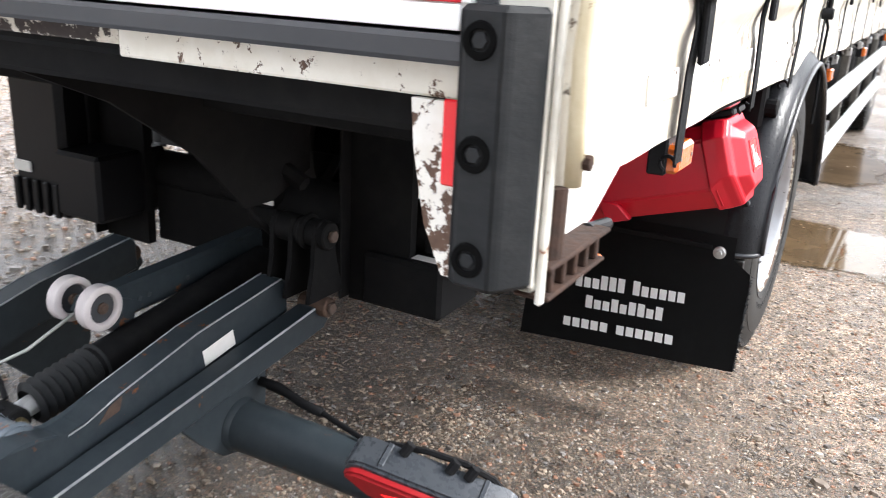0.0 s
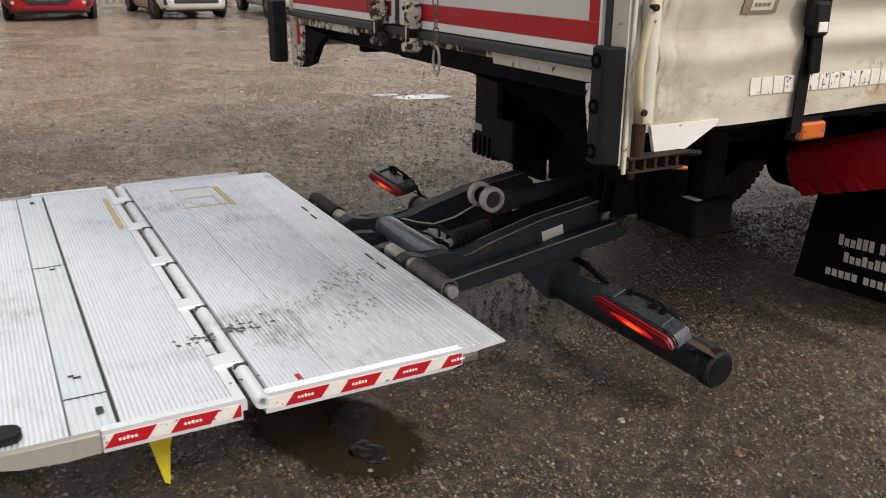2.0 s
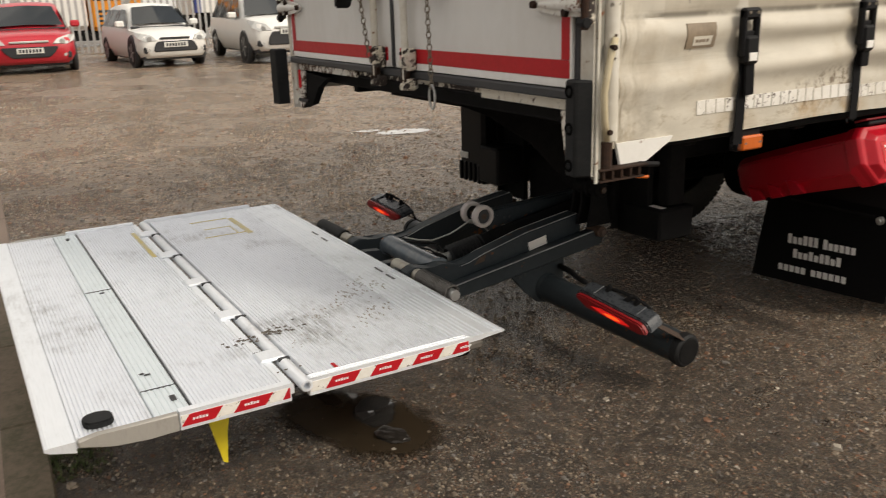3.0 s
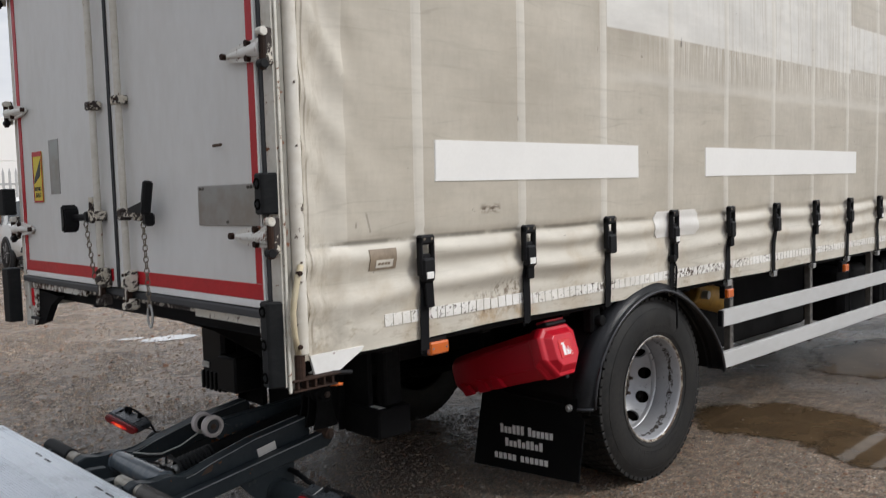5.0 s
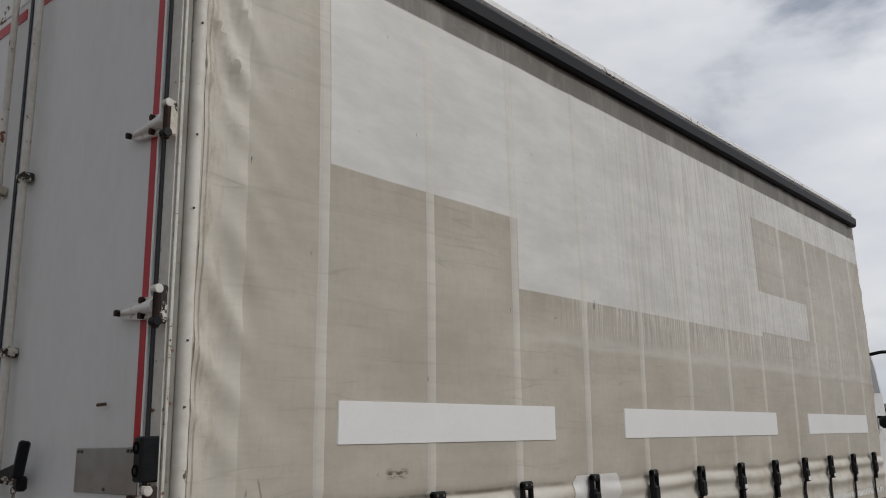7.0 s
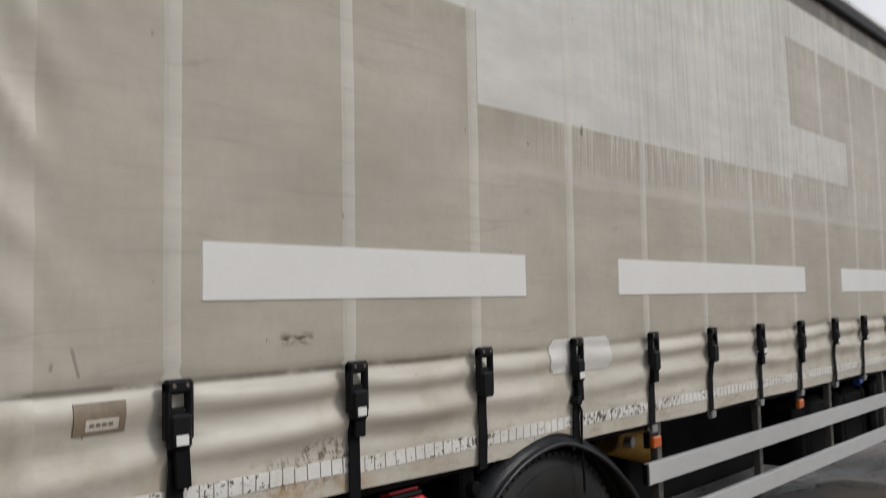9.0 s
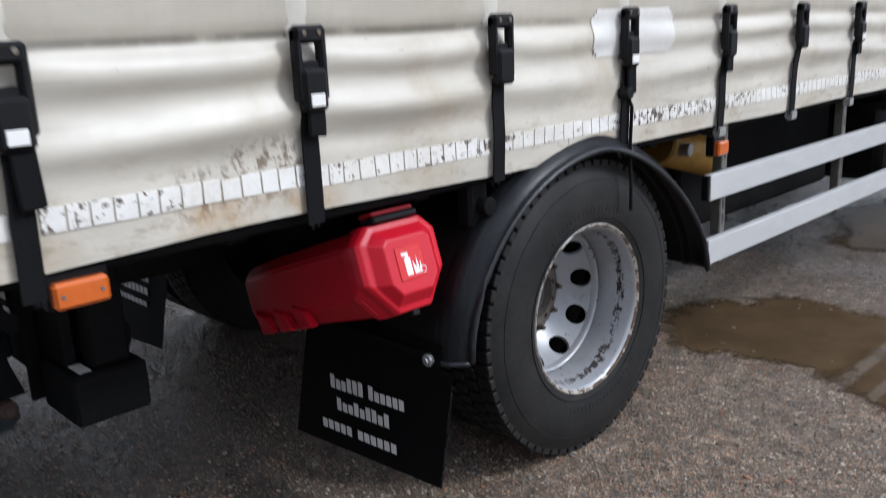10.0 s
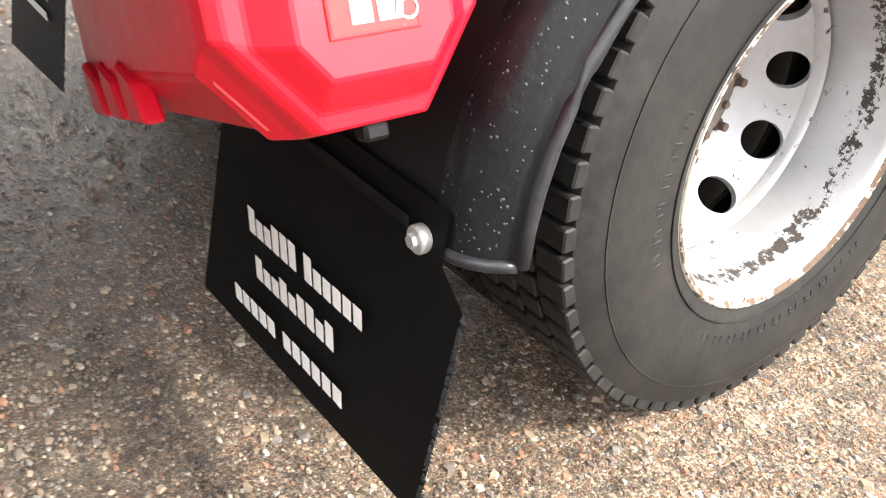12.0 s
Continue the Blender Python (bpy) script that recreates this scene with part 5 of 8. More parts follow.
            cx, drift_by, z_end = -0.856, 0.05, 1.215
        else:
            box(pivot, (bx - 0.052, -0.082, 1.556), (bx - 0.012, -0.022, 1.625), 0.008)
            rod(pivot, (bx - 0.030, -0.070, 1.60), (bx - 0.030, -0.070, 1.676), 0.012, 8)
            box(pivot, (bx - 0.012, -0.075, 1.568), (bx + 0.030, -0.022, 1.612), 0.006)
            prism(grip, [(-1.622, 1.515), (-1.622, 1.640), (-1.600, 1.645), (-1.580, 1.620), (-1.578, 1.545), (-1.598, 1.511)], 1, -0.142, -0.068)
            bmesh.ops.bevel(grip, geom=grip.edges[:], offset=0.008, segments=2, affect="EDGES")
            rod(grip, (-1.59, -0.088, 1.583), (-1.478, -0.072, 1.583), 0.017, 10)
            box(grip, (-1.482, -0.090, 1.560), (bx - 0.040, -0.056, 1.612), 0.008)
            cx, drift_by, z_end = -1.457, 0.26, 1.31
        part("handle_pivot", pivot, "fitting", door, "handle pivot flaking white paint")
        part("handle", grip, "black", door, "black plastic grip handle")
        # chain down to the sill
        bm = bmesh.new()
        z, i = 1.552, 0
        while z > z_end:
            c = (cx + (1.552 - z) * drift_by, -0.088, z)
            ring = arc_points(c, 0.0085, 0, 360, 10, (1, 0, 0) if i % 2 else (0.25, 1, 0), (0, 0, 1.8))[:-1]
            tube_ring(bm, ring, 0.0028)
            z -= 0.0238
            i += 1
        part("chain", bm, "chain", door, "tarnished steel chain", smooth=True)
        if side > 0:
            bm = bmesh.new()
            tube_ring(bm, arc_points((-0.838, -0.088, 1.172), 0.022, 0, 360, 14, (1, 0, 0), (0, 0, 2.1))[:-1], 0.0055)
            part("snap_hook", bm, "zinc", door, "steel snap hook", smooth=True)
        # strap hinges: a crowned blade tapering to its bolted tip
        for z in (1.515, 2.16, 2.815, 3.46):
            s = side
            ox = outer
            bm = bmesh.new()
            edge = [(-0.185, 0.0), (-0.180, 0.010), (-0.130, 0.022), (-0.070, 0.031), (0.0, 0.037), (0.084, 0.039)]
            pts = [(ox + s * a, z + b) for a, b in edge] + [(ox + s * a, z - b) for a, b in edge[:0:-1]]
            prism(bm, pts, 1, -0.042, -0.025)
            bmesh.ops.bevel(bm, geom=bm.edges[:], offset=0.005, segments=2, affect="EDGES")
            rod(bm, (ox - s * 0.150, -0.041, z), (ox + s * 0.080, -0.044, z), 0.008, 12, r1=0.027)
            hinge = part("strap_hinge", bm, "hinge", door, "grimy white strap hinge", smooth=35)
            bm = bmesh.new()
            box(bm, (min(ox + s * 0.086, ox + s * 0.098), -0.044, z - 0.060), (max(ox + s * 0.086, ox + s * 0.098), -0.012, z + 0.070), 0.008)
            part("hinge_plate", bm, "fitting", hinge, "grimy cream hinge plate with rust")
            part("hinge_pin", new_rod((ox + s * 0.090, -0.050, z - 0.075), (ox + s * 0.090, -0.050, z + 0.062), 0.012, 10), "dark_rust", hinge, "dark rusted hinge pin")
            part("hinge_knuckle", new_rod((ox + s * 0.070, -0.050, z + 0.054), (ox + s * 0.104, -0.050, z + 0.054), 0.016, 12), "post", hinge, "cream knuckle")
            part("hinge_knuckle", new_rod((ox + s * 0.070, -0.050, z - 0.054), (ox + s * 0.104, -0.050, z - 0.054), 0.017, 12), "black", hinge, "black knuckle")
            for q, dz in ((-0.170, 0.0), (-0.006, 0.026), (-0.006, -0.026)):
                part("hinge_bolt", new_prism([(ox + s * q + 0.013 * math.cos(a), z + dz + 0.013 * math.sin(a)) for a in (0.3, 1.7, 2.6, 3.9, 5.2)], 1, -0.058, -0.040), "dark_rust", hinge, "rusted hinge bolt")
        if side > 0:
            plate = part("steel_plate", new_box((-0.50, -0.0265, 1.552), (-0.062, -0.0215, 1.704), 0.002), "steel_plate", door, "bare steel plate")
            for x, z in ((-0.478, 1.692), (-0.455, 1.692), (-0.13, 1.692), (-0.108, 1.692), (-0.28, 1.566)):
                part("rivet", new_rod((x, -0.031, z), (x, -0.026, z), 0.006, 8), "hub", plate)
            part("screw_hook", new_rod((-0.33, -0.045, 1.85), (-0.29, -0.035, 1.852), 0.006, 8), "rust", door)
        else:
            sign = part("warning_sign", new_box((-2.30, -0.024, 1.66), (-2.165, -0.0215, 1.93), 0.001), "yellow", door, "yellow blind spot warning sticker")
            part("sign_border", new_box((-2.30, -0.0265, 1.905), (-2.165, -0.0245, 1.93), 0.0005), "red_tape", sign)
            part("sign_border", new_box((-2.30, -0.0265, 1.66), (-2.165, -0.0245, 1.67), 0.0005), "red_tape", sign)
            for s in (0, 1):
                xx = (-2.30, -2.172)[s]
                part("sign_border", new_box((xx, -0.0265, 1.671), (xx + 0.007, -0.0245, 1.904), 0.0005), "red_tape", sign)
            bm = bmesh.new()
            prism(bm, [(-2.285, 1.78), (-2.20, 1.87), (-2.18, 1.89), (-2.20, 1.80), (-2.285, 1.76)], 1, -0.026, -0.0242)
            part("sign_shape", bm, "seal", sign)
            for line, z in (("BLIND", 1.722), ("SPOT", 1.687)):
                lettering(line, (-2.2325, -0.0265, z), 0.032, "seal", sign)
            part("grey_patch", new_box((-2.06, -0.0225, 1.70), (-1.93, -0.0205, 1.98), 0.0005), "steel_plate", door)


def lettering(text, at, size, mat, parent):
    """Flat letters of the built-in font, facing the rear, turned into a mesh."""
    cu = bpy.data.curves.new("letters", "FONT")
    cu.body, cu.size, cu.extrude, cu.align_x = text, size, 0.0006, "CENTER"
    tmp = bpy.data.objects.new("letters", cu)
    scene.collection.objects.link(tmp)
    me = bpy.data.meshes.new_from_object(tmp.evaluated_get(bpy.context.evaluated_depsgraph_get()))
    bpy.data.objects.remove(tmp)
    bpy.data.curves.remove(cu)
    me.transform(pose(*at, 90, 0, 0))
    me.materials.clear()
    me.materials.append(M[mat])
    ob = new("lettering", me)
    ob.parent = parent
    return ob


def tube_ring(bm, pts, r, seg=6):
    """A closed ring of round wire through points."""
    n = len(pts)
    mid = sum(pts, Vector()) / n
    rings = []
    for i, p in enumerate(pts):
        d = (pts[(i + 1) % n] - pts[i - 1]).normalized()
        u = (p - mid).normalized()
        v = d.cross(u)
        rings.append([bm.verts.new(p + (u * math.cos(q) + v * math.sin(q)) * r) for q in (2 * math.pi * k / seg for k in range(seg))])
    for i in range(n):
        a, b = rings[i], rings[(i + 1) % n]
        for j in range(seg):
            k = (j + 1) % seg
            bm.faces.new((a[j], a[k], b[k], b[j]))


# ---- wheels, mudguards, flaps ----
AXLE_Y, AXLE_Z, TYRE_R = 2.452, 0.515, 0.515


def build_wheel(x_out, y, way, name="wheel", deep=True, radius=TYRE_R, lettered=False):
    """A lorry wheel; x_out is the outer sidewall, way +1 where that faces +x."""
    z = radius
    s = way
    wheel = thing_part(name, lorry)
    def P(q):
        return (x_out - s * q, y, z)
    R = radius
    bm = bmesh.new()
    prof = [(0.030, 0.292), (0.014, 0.300), (0.007, 0.318), (0.003, 0.345), (0.0005, 0.375), (0.0, 0.405), (0.003, 0.435), (0.009, 0.460), (0.017, 0.482), (0.024, R - 0.018), (0.034, R - 0.014), (0.060, R - 0.013)]
    prof += [(0.28 - a, b) for a, b in prof[::-1]]
    lathe(bm, P(0), P(1), prof, 64)
    tyre = part("tyre", bm, "tyre", wheel, "worn black lorry tyre", smooth=40)
    # tread blocks
    bm = bmesh.new()
    n = 66
    for i in range(n):
        q = 2 * math.pi * i / n
        for a0, a1, shift in ((0.023, 0.082, 0.0), (0.090, 0.136, 0.45), (0.144, 0.190, 0.0), (0.198, 0.257, 0.45)):
            m = Matrix.Translation(P(0)) @ Matrix.Rotation(q + shift * 2 * math.pi / n, 4, "X") @ Matrix.Translation((0, 0, R))
            lo, hi = sorted((-s * a0, -s * a1))
            w2 = math.pi * R / n * 0.76
            box(bm, (lo, -w2, -0.030), (hi, w2, 0.0), 0.003, m)
    part("tread", bm, "tyre", tyre)
    if deep:
        bm = bmesh.new()
        prof = [(0.036, 0.286), (0.020, 0.297), (0.014, 0.300), (0.012, 0.296), (0.018, 0.284), (0.030, 0.278), (0.080, 0.274), (0.120, 0.268), (0.150, 0.267), (0.175, 0.268), (0.20, 0.268)]
        lathe(bm, P(0), P(1), prof, 64)
        rim = part("rim", bm, "rim", wheel, "silver rim with flaking paint and rust", smooth=40)
        bm = bmesh.new()
        lathe(bm, P(0), P(1), [(0.020, 0.2945), (0.0115, 0.2985), (0.0095, 0.2960), (0.0165, 0.2865)], 64)
        part("rim_edge", bm, "rim_edge", rim, "rusty cream rim lip", smooth=40)
        # steep dished disc with ten hand holes
        bm = bmesh.new()
        hole_r, ring_r, seg, nh = 0.0375, 0.226, 24, 10
        dish = ((0.10, 0.296), (0.165, 0.290), (0.19, 0.268), (0.21, 0.246), (0.226, 0.226), (0.245, 0.196), (0.250, 0.186), (0.258, 0.178))
        def D(r, q):
            for (r0, b0), (r1, b1) in zip(dish, dish[1:]):
                if r <= r1 or r1 == 0.258:
                    bowl = b0 + (b1 - b0) * (r - r0) / (r1 - r0)
                    break
            return Vector((x_out - s * bowl, y + r * math.cos(q), z + r * math.sin(q)))
        for i in range(nh):
            qc = 2 * math.pi * i / nh + radians(5.5)
            half = math.pi / nh
            rings = [[], [], [], []]
            for j in range(seg):
                t = 2 * math.pi * j / seg
                u, v = math.cos(t), math.sin(t)
                k = 1 / max(abs(u), abs(v))
                far = (ring_r + u * k * (0.032 if u > 0 else 0.061), qc + v * k * half)
                rim_at = (ring_r + u * hole_r * 0.62, qc + v * hole_r / ring_r)
                for ring, w2 in zip(rings, (0.0, 0.25, 0.6, 1.0)):
                    ring.append(bm.verts.new(D(rim_at[0] + (far[0] - rim_at[0]) * w2, rim_at[1] + (far[1] - rim_at[1]) * w2)))
            rings.insert(0, [bm.verts.new(v.co - Vector((s * 0.012, -0.010 * math.cos(qc), -0.010 * math.sin(qc)))) for v in rings[0]])
            for a, b in zip(rings, rings[1:]):
                for j in range(seg):
                    k2 = (j + 1) % seg
                    bm.faces.new((a[j], a[k2], b[k2], b[j]))
        bmesh.ops.remove_doubles(bm, verts=bm.verts[:], dist=0.0004)
        part("wheel_disc", bm, "rim", rim, "silver wheel disc with round holes", smooth=40)
        bm = bmesh.new()
        lathe(bm, P(0), P(1), [(0.190, 0.248), (0.172, 0.250), (0.166, 0.2535), (0.164, 0.2585), (0.168, 0.263), (0.180, 0.267)], 64)
        part("disc_ridge", bm, "rim", rim, smooth=40)
        bm = bmesh.new()
        lathe(bm, P(0), P(1), [(0.289, 0.168), (0.286, 0.160), (0.290, 0.128), (0.262, 0.122), (0.258, 0.096), (0.286, 0.090), (0.286, 0.0005)], 32)
        part("hub", bm, "hub", rim, "grimy rusted hub", smooth=30)
        for i in range(10):
            q = 2 * math.pi * i / 10
            c = (y + 0.143 * math.cos(q), z + 0.143 * math.sin(q))
            bm = bmesh.new()
            rod(bm, (x_out - s * 0.290, *c), (x_out - s * 0.268, *c), 0.0135, 6)
            rod(bm, (x_out - s * 0.270, *c), (x_out - s * 0.252, *c), 0.0090, 8)
            part("wheel_nut", bm, "nut", rim)
            c = (y + 0.108 * math.cos(q + 0.3), z + 0.108 * math.sin(q + 0.3))
            part("hub_bolt", new_rod((x_out - s * 0.264, *c), (x_out - s * 0.250, *c), 0.008, 6), "nut", rim)
        bm = bmesh.new()
        lathe(bm, P(0), P(1), [(0.322, 0.02), (0.322, 0.262), (0.30, 0.268)], 24)
        part("brake_drum", bm, "chassis", rim)
    if lettered:
        # raised maker's lettering as plain bars round the sidewall
        for start, count, rr, h in ((150, 11, 0.362, 0.034), (-36, 11, 0.362, 0.034), (70, 6, 0.362, 0.026)):
            bm = bmesh.new()
            for i in range(count):
                q = radians(start + i * 7.2)
                m = Matrix.Translation((x_out - s * 0.0030, y, z)) @ Matrix.Rotation(q, 4, "X") @ Matrix.Translation((0, 0, rr))
                box(bm, (-0.002, -0.013, -h / 2), (0.002, -0.007, h / 2), 0.001, m)
                box(bm, (-0.002, 0.006, -h / 2), (0.002, 0.012, h / 2), 0.001, m)
                box(bm, (-0.002, -0.007, -0.004), (0.002, 0.006, 0.004), 0.001, m)
            part("sidewall_mark", bm, "tyre", tyre, "raised plain marks", kind="stuff")
        # thin moulding lines round the sidewall
        for rr in (0.322, 0.452):
            bm = bmesh.new()
            lathe(bm, P(0), P(1), [(0.010, rr - 0.002), (0.0035 if rr < 0.4 else 0.0055, rr - 0.001), (0.0035 if rr < 0.4 else 0.0055, rr + 0.001), (0.010, rr + 0.002)], 64)
            part("sidewall_ring", bm, "tyre", tyre, smooth=40)
    return wheel


def sheet_strip(bm, pts, x0, x1, thick):
    """A bent sheet between two x, through (y, z) points, with thickness inward."""
    n = len(pts)
    rows = []
    for i, (y, z) in enumerate(pts):
        a, b = pts[max(i - 1, 0)], pts[min(i + 1, n - 1)]
        d = Vector((b[0] - a[0], b[1] - a[1])).normalized()
        ny, nz = -d.y, d.x
        rows.append([bm.verts.new((x, y + ny * t, z + nz * t)) for x, t in ((x0, 0), (x1, 0), (x1, -thick), (x0, -thick))])
    for a, b in zip(rows, rows[1:]):
        for j in range(4):
            k = (j + 1) % 4
            bm.faces.new((a[j], a[k], b[k], b[j]))
    bm.faces.new(rows[0]), bm.faces.new(rows[-1])


def guard_line():
    """Lip of the rear mudguard seen from the side, from its rear foot over the wheel to its front foot."""
    pts = []
    for i in range(37):
        q = radians(178.0 - 181.0 * i / 36)
        c, s = math.cos(q), math.sin(q)
        if c < 0:
            y, z = -0.645 * abs(c), 0.560 * s
        else:
            y, z = 0.712 * abs(c) ** 1.28, 0.560 * math.copysign(abs(s) ** 1.28, s)
        pts.append((2.445 + y, 0.517 + z))
    return pts


def build_mudguard(x_out, way, label):
    """Black inner sheet with a wide crowned outer band and a rolled lip."""
    pts = guard_line()
    a, b = sorted((x_out - way * 0.105, x_out - way * 0.60))
    bm = bmesh.new()
    raised = []
    for i, (y, z) in enumerate(pts):
        p0, p1 = pts[max(i - 1, 0)], pts[min(i + 1, len(pts) - 1)]
        d = Vector((p1[0] - p0[0], p1[1] - p0[1])).normalized()
        raised.append((y - d.y * 0.034, z + d.x * 0.034))
    sheet_strip(bm, raised[::-1], a, b, 0.008)
    guard = part("mudguard", bm, "flap", lorry, label, smooth=40)
    section = ((0.135, 0.030), (0.118, 0.036), (0.098, 0.046), (0.076, 0.050), (0.055, 0.048), (0.036, 0.039), (0.020, 0.026), (0.009, 0.011), (0.004, 0.004), (-0.002, 0.003), (-0.006, -0.002), (-0.002, -0.008), (0.008, -0.007))
    bm = bmesh.new()
    rows, n = [], len(pts)
    for i, (y, z) in enumerate(pts):
        p0, p1 = pts[max(i - 1, 0)], pts[min(i + 1, n - 1)]
        d = Vector((p1[0] - p0[0], p1[1] - p0[1])).normalized()
        rows.append([bm.verts.new((x_out - way * x, y - d.y * t, z + d.x * t)) for x, t in section])
    rows_at = [[v.co.copy() for v in row] for row in rows]
    for r0, r1 in zip(rows, rows[1:]):
        for j in range(len(section) - 1):
            bm.faces.new((r0[j], r0[j + 1], r1[j + 1], r1[j]))
    bmesh.ops.solidify(bm, geom=bm.faces[:], thickness=0.004)
    part("mudguard_band", bm, "guard", guard, "rounded grey-black plastic edge band with water drops", smooth=50)
    bm = bmesh.new()
    tube(bm, [tuple(row[10].lerp(row[11], 0.5)) for row in rows_at], 0.0095, 8)
    part("rolled_lip", bm, "guard", guard, "rolled outer lip", smooth=True)
    for foot in (pts[0], pts[-1]):
        out_way = -1 if foot is pts[0] else 1
        bm = bmesh.new()
        tube(bm, [(x_out - way * x, foot[0] + out_way * t, foot[1] - 0.001) for x, t in ((0.13, 0.033), (0.098, 0.047), (0.076, 0.051), (0.055, 0.049), (0.036, 0.040), (0.020, 0.027), (0.009, 0.012), (0.0, -0.001))], 0.0085, 8)
        part("mudguard_foot", bm, "guard", guard, "rolled foot edge", smooth=True)
    if way > 0:
        rnd = random.Random(31)
        bm = bmesh.new()
        for _ in range(260):
            i, j = rnd.randrange(0, 13), rnd.randrange(1, 7)
            u, v = rnd.random(), rnd.random()
            a, b, c = (Vector(o) for o in (rows_at[i][j], rows_at[i + 1][j], rows_at[i][j + 1]))
            at = a + (b - a) * u + (c - a) * v
            n = (c - a).cross(b - a).normalized()
            n = n if n.y < 0.2 else -n
            r = rnd.uniform(0.0010, 0.0026)
            _, e, f = frame_of(n)
            ring = [bm.verts.new(at + n * 0.0008 + e * math.cos(q) * r + f * math.sin(q) * r) for q in (k * 1.0472 for k in range(6))]
            top = bm.verts.new(at + n * (0.0008 + r * 0.7))
            for k in range(6):
                bm.faces.new((ring[k], ring[(k + 1) % 6], top))
        part("rain_wetting", bm, "drop", guard, "clear water drops", smooth=True, kind="stuff")
    return guard


def flap_y(x, z):
    """The flap hangs with its lower inner side swung back."""
    return 1.66 + (z - 0.15) * 0.21


def build_flap(x0, x1, label):
    """A hanging mudflap; the sender's lettering becomes plain bars."""
    bm = bmesh.new()
    w2 = x1 - x0
    nx, nz = 8, 12
    grid = [[None] * (nz + 1) for _ in range(nx + 1)]
    for i in range(nx + 1):
        for j in range(nz + 1):
            low = 0.150 + 0.042 * i / nx
            z = low + (0.59 - low) * j / nz
            x = x0 + (w2 - 0.062 * smooth_step(z, 0.48, 0.53)) * i / nx
            grid[i][j] = bm.verts.new((x, flap_y(x, z), z))
    for i in range(nx):
        for j in range(nz):
            bm.faces.new((grid[i][j], grid[i + 1][j], grid[i + 1][j + 1], grid[i][j + 1]))
    bmesh.ops.solidify(bm, geom=bm.faces[:], thickness=0.008)
    flap = part("mudflap", bm, "flap", lorry, label, smooth=40)
    rnd = random.Random(int(abs(x0) * 100))
    bm = bmesh.new()
    for _ in range(90):
        t = rnd.random()
        z = 0.20 + 0.29 * t
        y = flap_y(x1, z) - 0.004
        long = rnd.uniform(0.003, 0.011)
        vs = [bm.verts.new(v) for v in ((x1 - 0.002, y - 0.003, z), (x1 - 0.002, y + 0.003, z), (x1 - 0.002, y, z + 0.004), (x1 + long, y + rnd.uniform(-0.003, 0.003), z + rnd.uniform(-0.004, 0.003)))]
        bm.faces.new(vs[:3])
        for i in range(3):
            bm.faces.new((vs[i], vs[(i + 1) % 3], vs[3]))
    part("frayed_edge", bm, "rubber", flap, "frayed rubber edge", kind="stuff")
    return flap


def build_running_gear():
    for x, way, deep in ((-0.005, 1, True), (-0.335, 1, False), (LEFT + 0.005, -1, True), (LEFT + 0.335, -1, False)):
        build_wheel(x, AXLE_Y, way, "wheel", deep, lettered=x > -0.1)
    part("rear_axle", new_rod((LEFT + 0.3, AXLE_Y, AXLE_Z), (-0.3, AXLE_Y, AXLE_Z), 0.075), "chassis", lorry)
    part("differential", new_rod((-1.45, AXLE_Y, AXLE_Z), (-1.05, AXLE_Y, AXLE_Z), 0.20, 20), "chassis", lorry)
    for x in (-0.86, -1.70):
        part("air_spring", new_rod((x, AXLE_Y + 0.45, 0.45), (x, AXLE_Y + 0.45, 0.76), 0.13), "rubber", lorry)
        part("trailing_arm", new_box((x - 0.05, 2.15, 0.40), (x + 0.05, 3.1, 0.46), 0.01), "chassis", lorry)
    build_mudguard(0.034, 1, "black plastic mudguard with water drops")
    build_mudguard(LEFT - 0.034, -1, "black plastic mudguard")
    # right flap with bars for its print
    flap = build_flap(-0.676, 0.033, "black rubber mudflap with rows of white print bars")
    rnd = random.Random(12)
    rows = (((6, 6), 0.348, 0.048, -0.505, 0.0285), ((9,), 0.283, 0.044, -0.460, 0.0290), ((5, 6), 0.214, 0.032, -0.525, 0.0316))
    for words, z, h, x, pitch in rows:
        for count in words:
            for i in range(count):
                hh = h * (1.0 if (i == 0 or z < 0.26) else rnd.choice((0.72, 0.72, 1.0)))
                up = z + 0.055 * (x + 0.5)
                part("print_bar", new_box((x, flap_y(x, up) - 0.0088, up), (x + pitch * 0.78, flap_y(x, up) - 0.0075, up + hh), 0.001), "ink", flap, "white print bar")
                x += pitch
            x += pitch * 0.75
    part("flap_clamp", new_box((-0.66, 1.731, 0.545), (-0.095, 1.7365, 0.562), 0.002), "chassis", flap, "dark clamping strip along the flap's top")
    bm = bmesh.new()
    rod(bm, (-0.072, 1.728, 0.540), (-0.072, 1.745, 0.540), 0.019, 20)
    rod(bm, (-0.072, 1.721, 0.540), (-0.072, 1.730, 0.540), 0.0105, 6)
    part("flap_bolt", bm, "zinc", flap, "zinc bolt with washer", smooth=30)
    left = build_flap(-2.31, -1.68, "black rubber mudflap with faded white bars")
    for z, h in ((0.45, 0.036), (0.395, 0.034), (0.345, 0.024)):
        for i in range(9):
            part("print_bar", new_box((-2.18 + i * 0.04, flap_y(0, z) - 0.0105, z), (-2.15 + i * 0.04, flap_y(0, z) - 0.0075, z + h), 0.001), "ink", left, "white print bar")
    # bristles of road grime along the flap edge and bracket with bolt
    part("guard_bracket", new_box((-0.10, 1.90, 0.90), (-0.04, 1.98, 1.05), 0.01), "chassis", lorry)
    part("guard_bolt", new_rod((-0.06, 1.95, 0.965), (-0.005, 1.95, 0.965), 0.028, 12), "chassis", lorry)
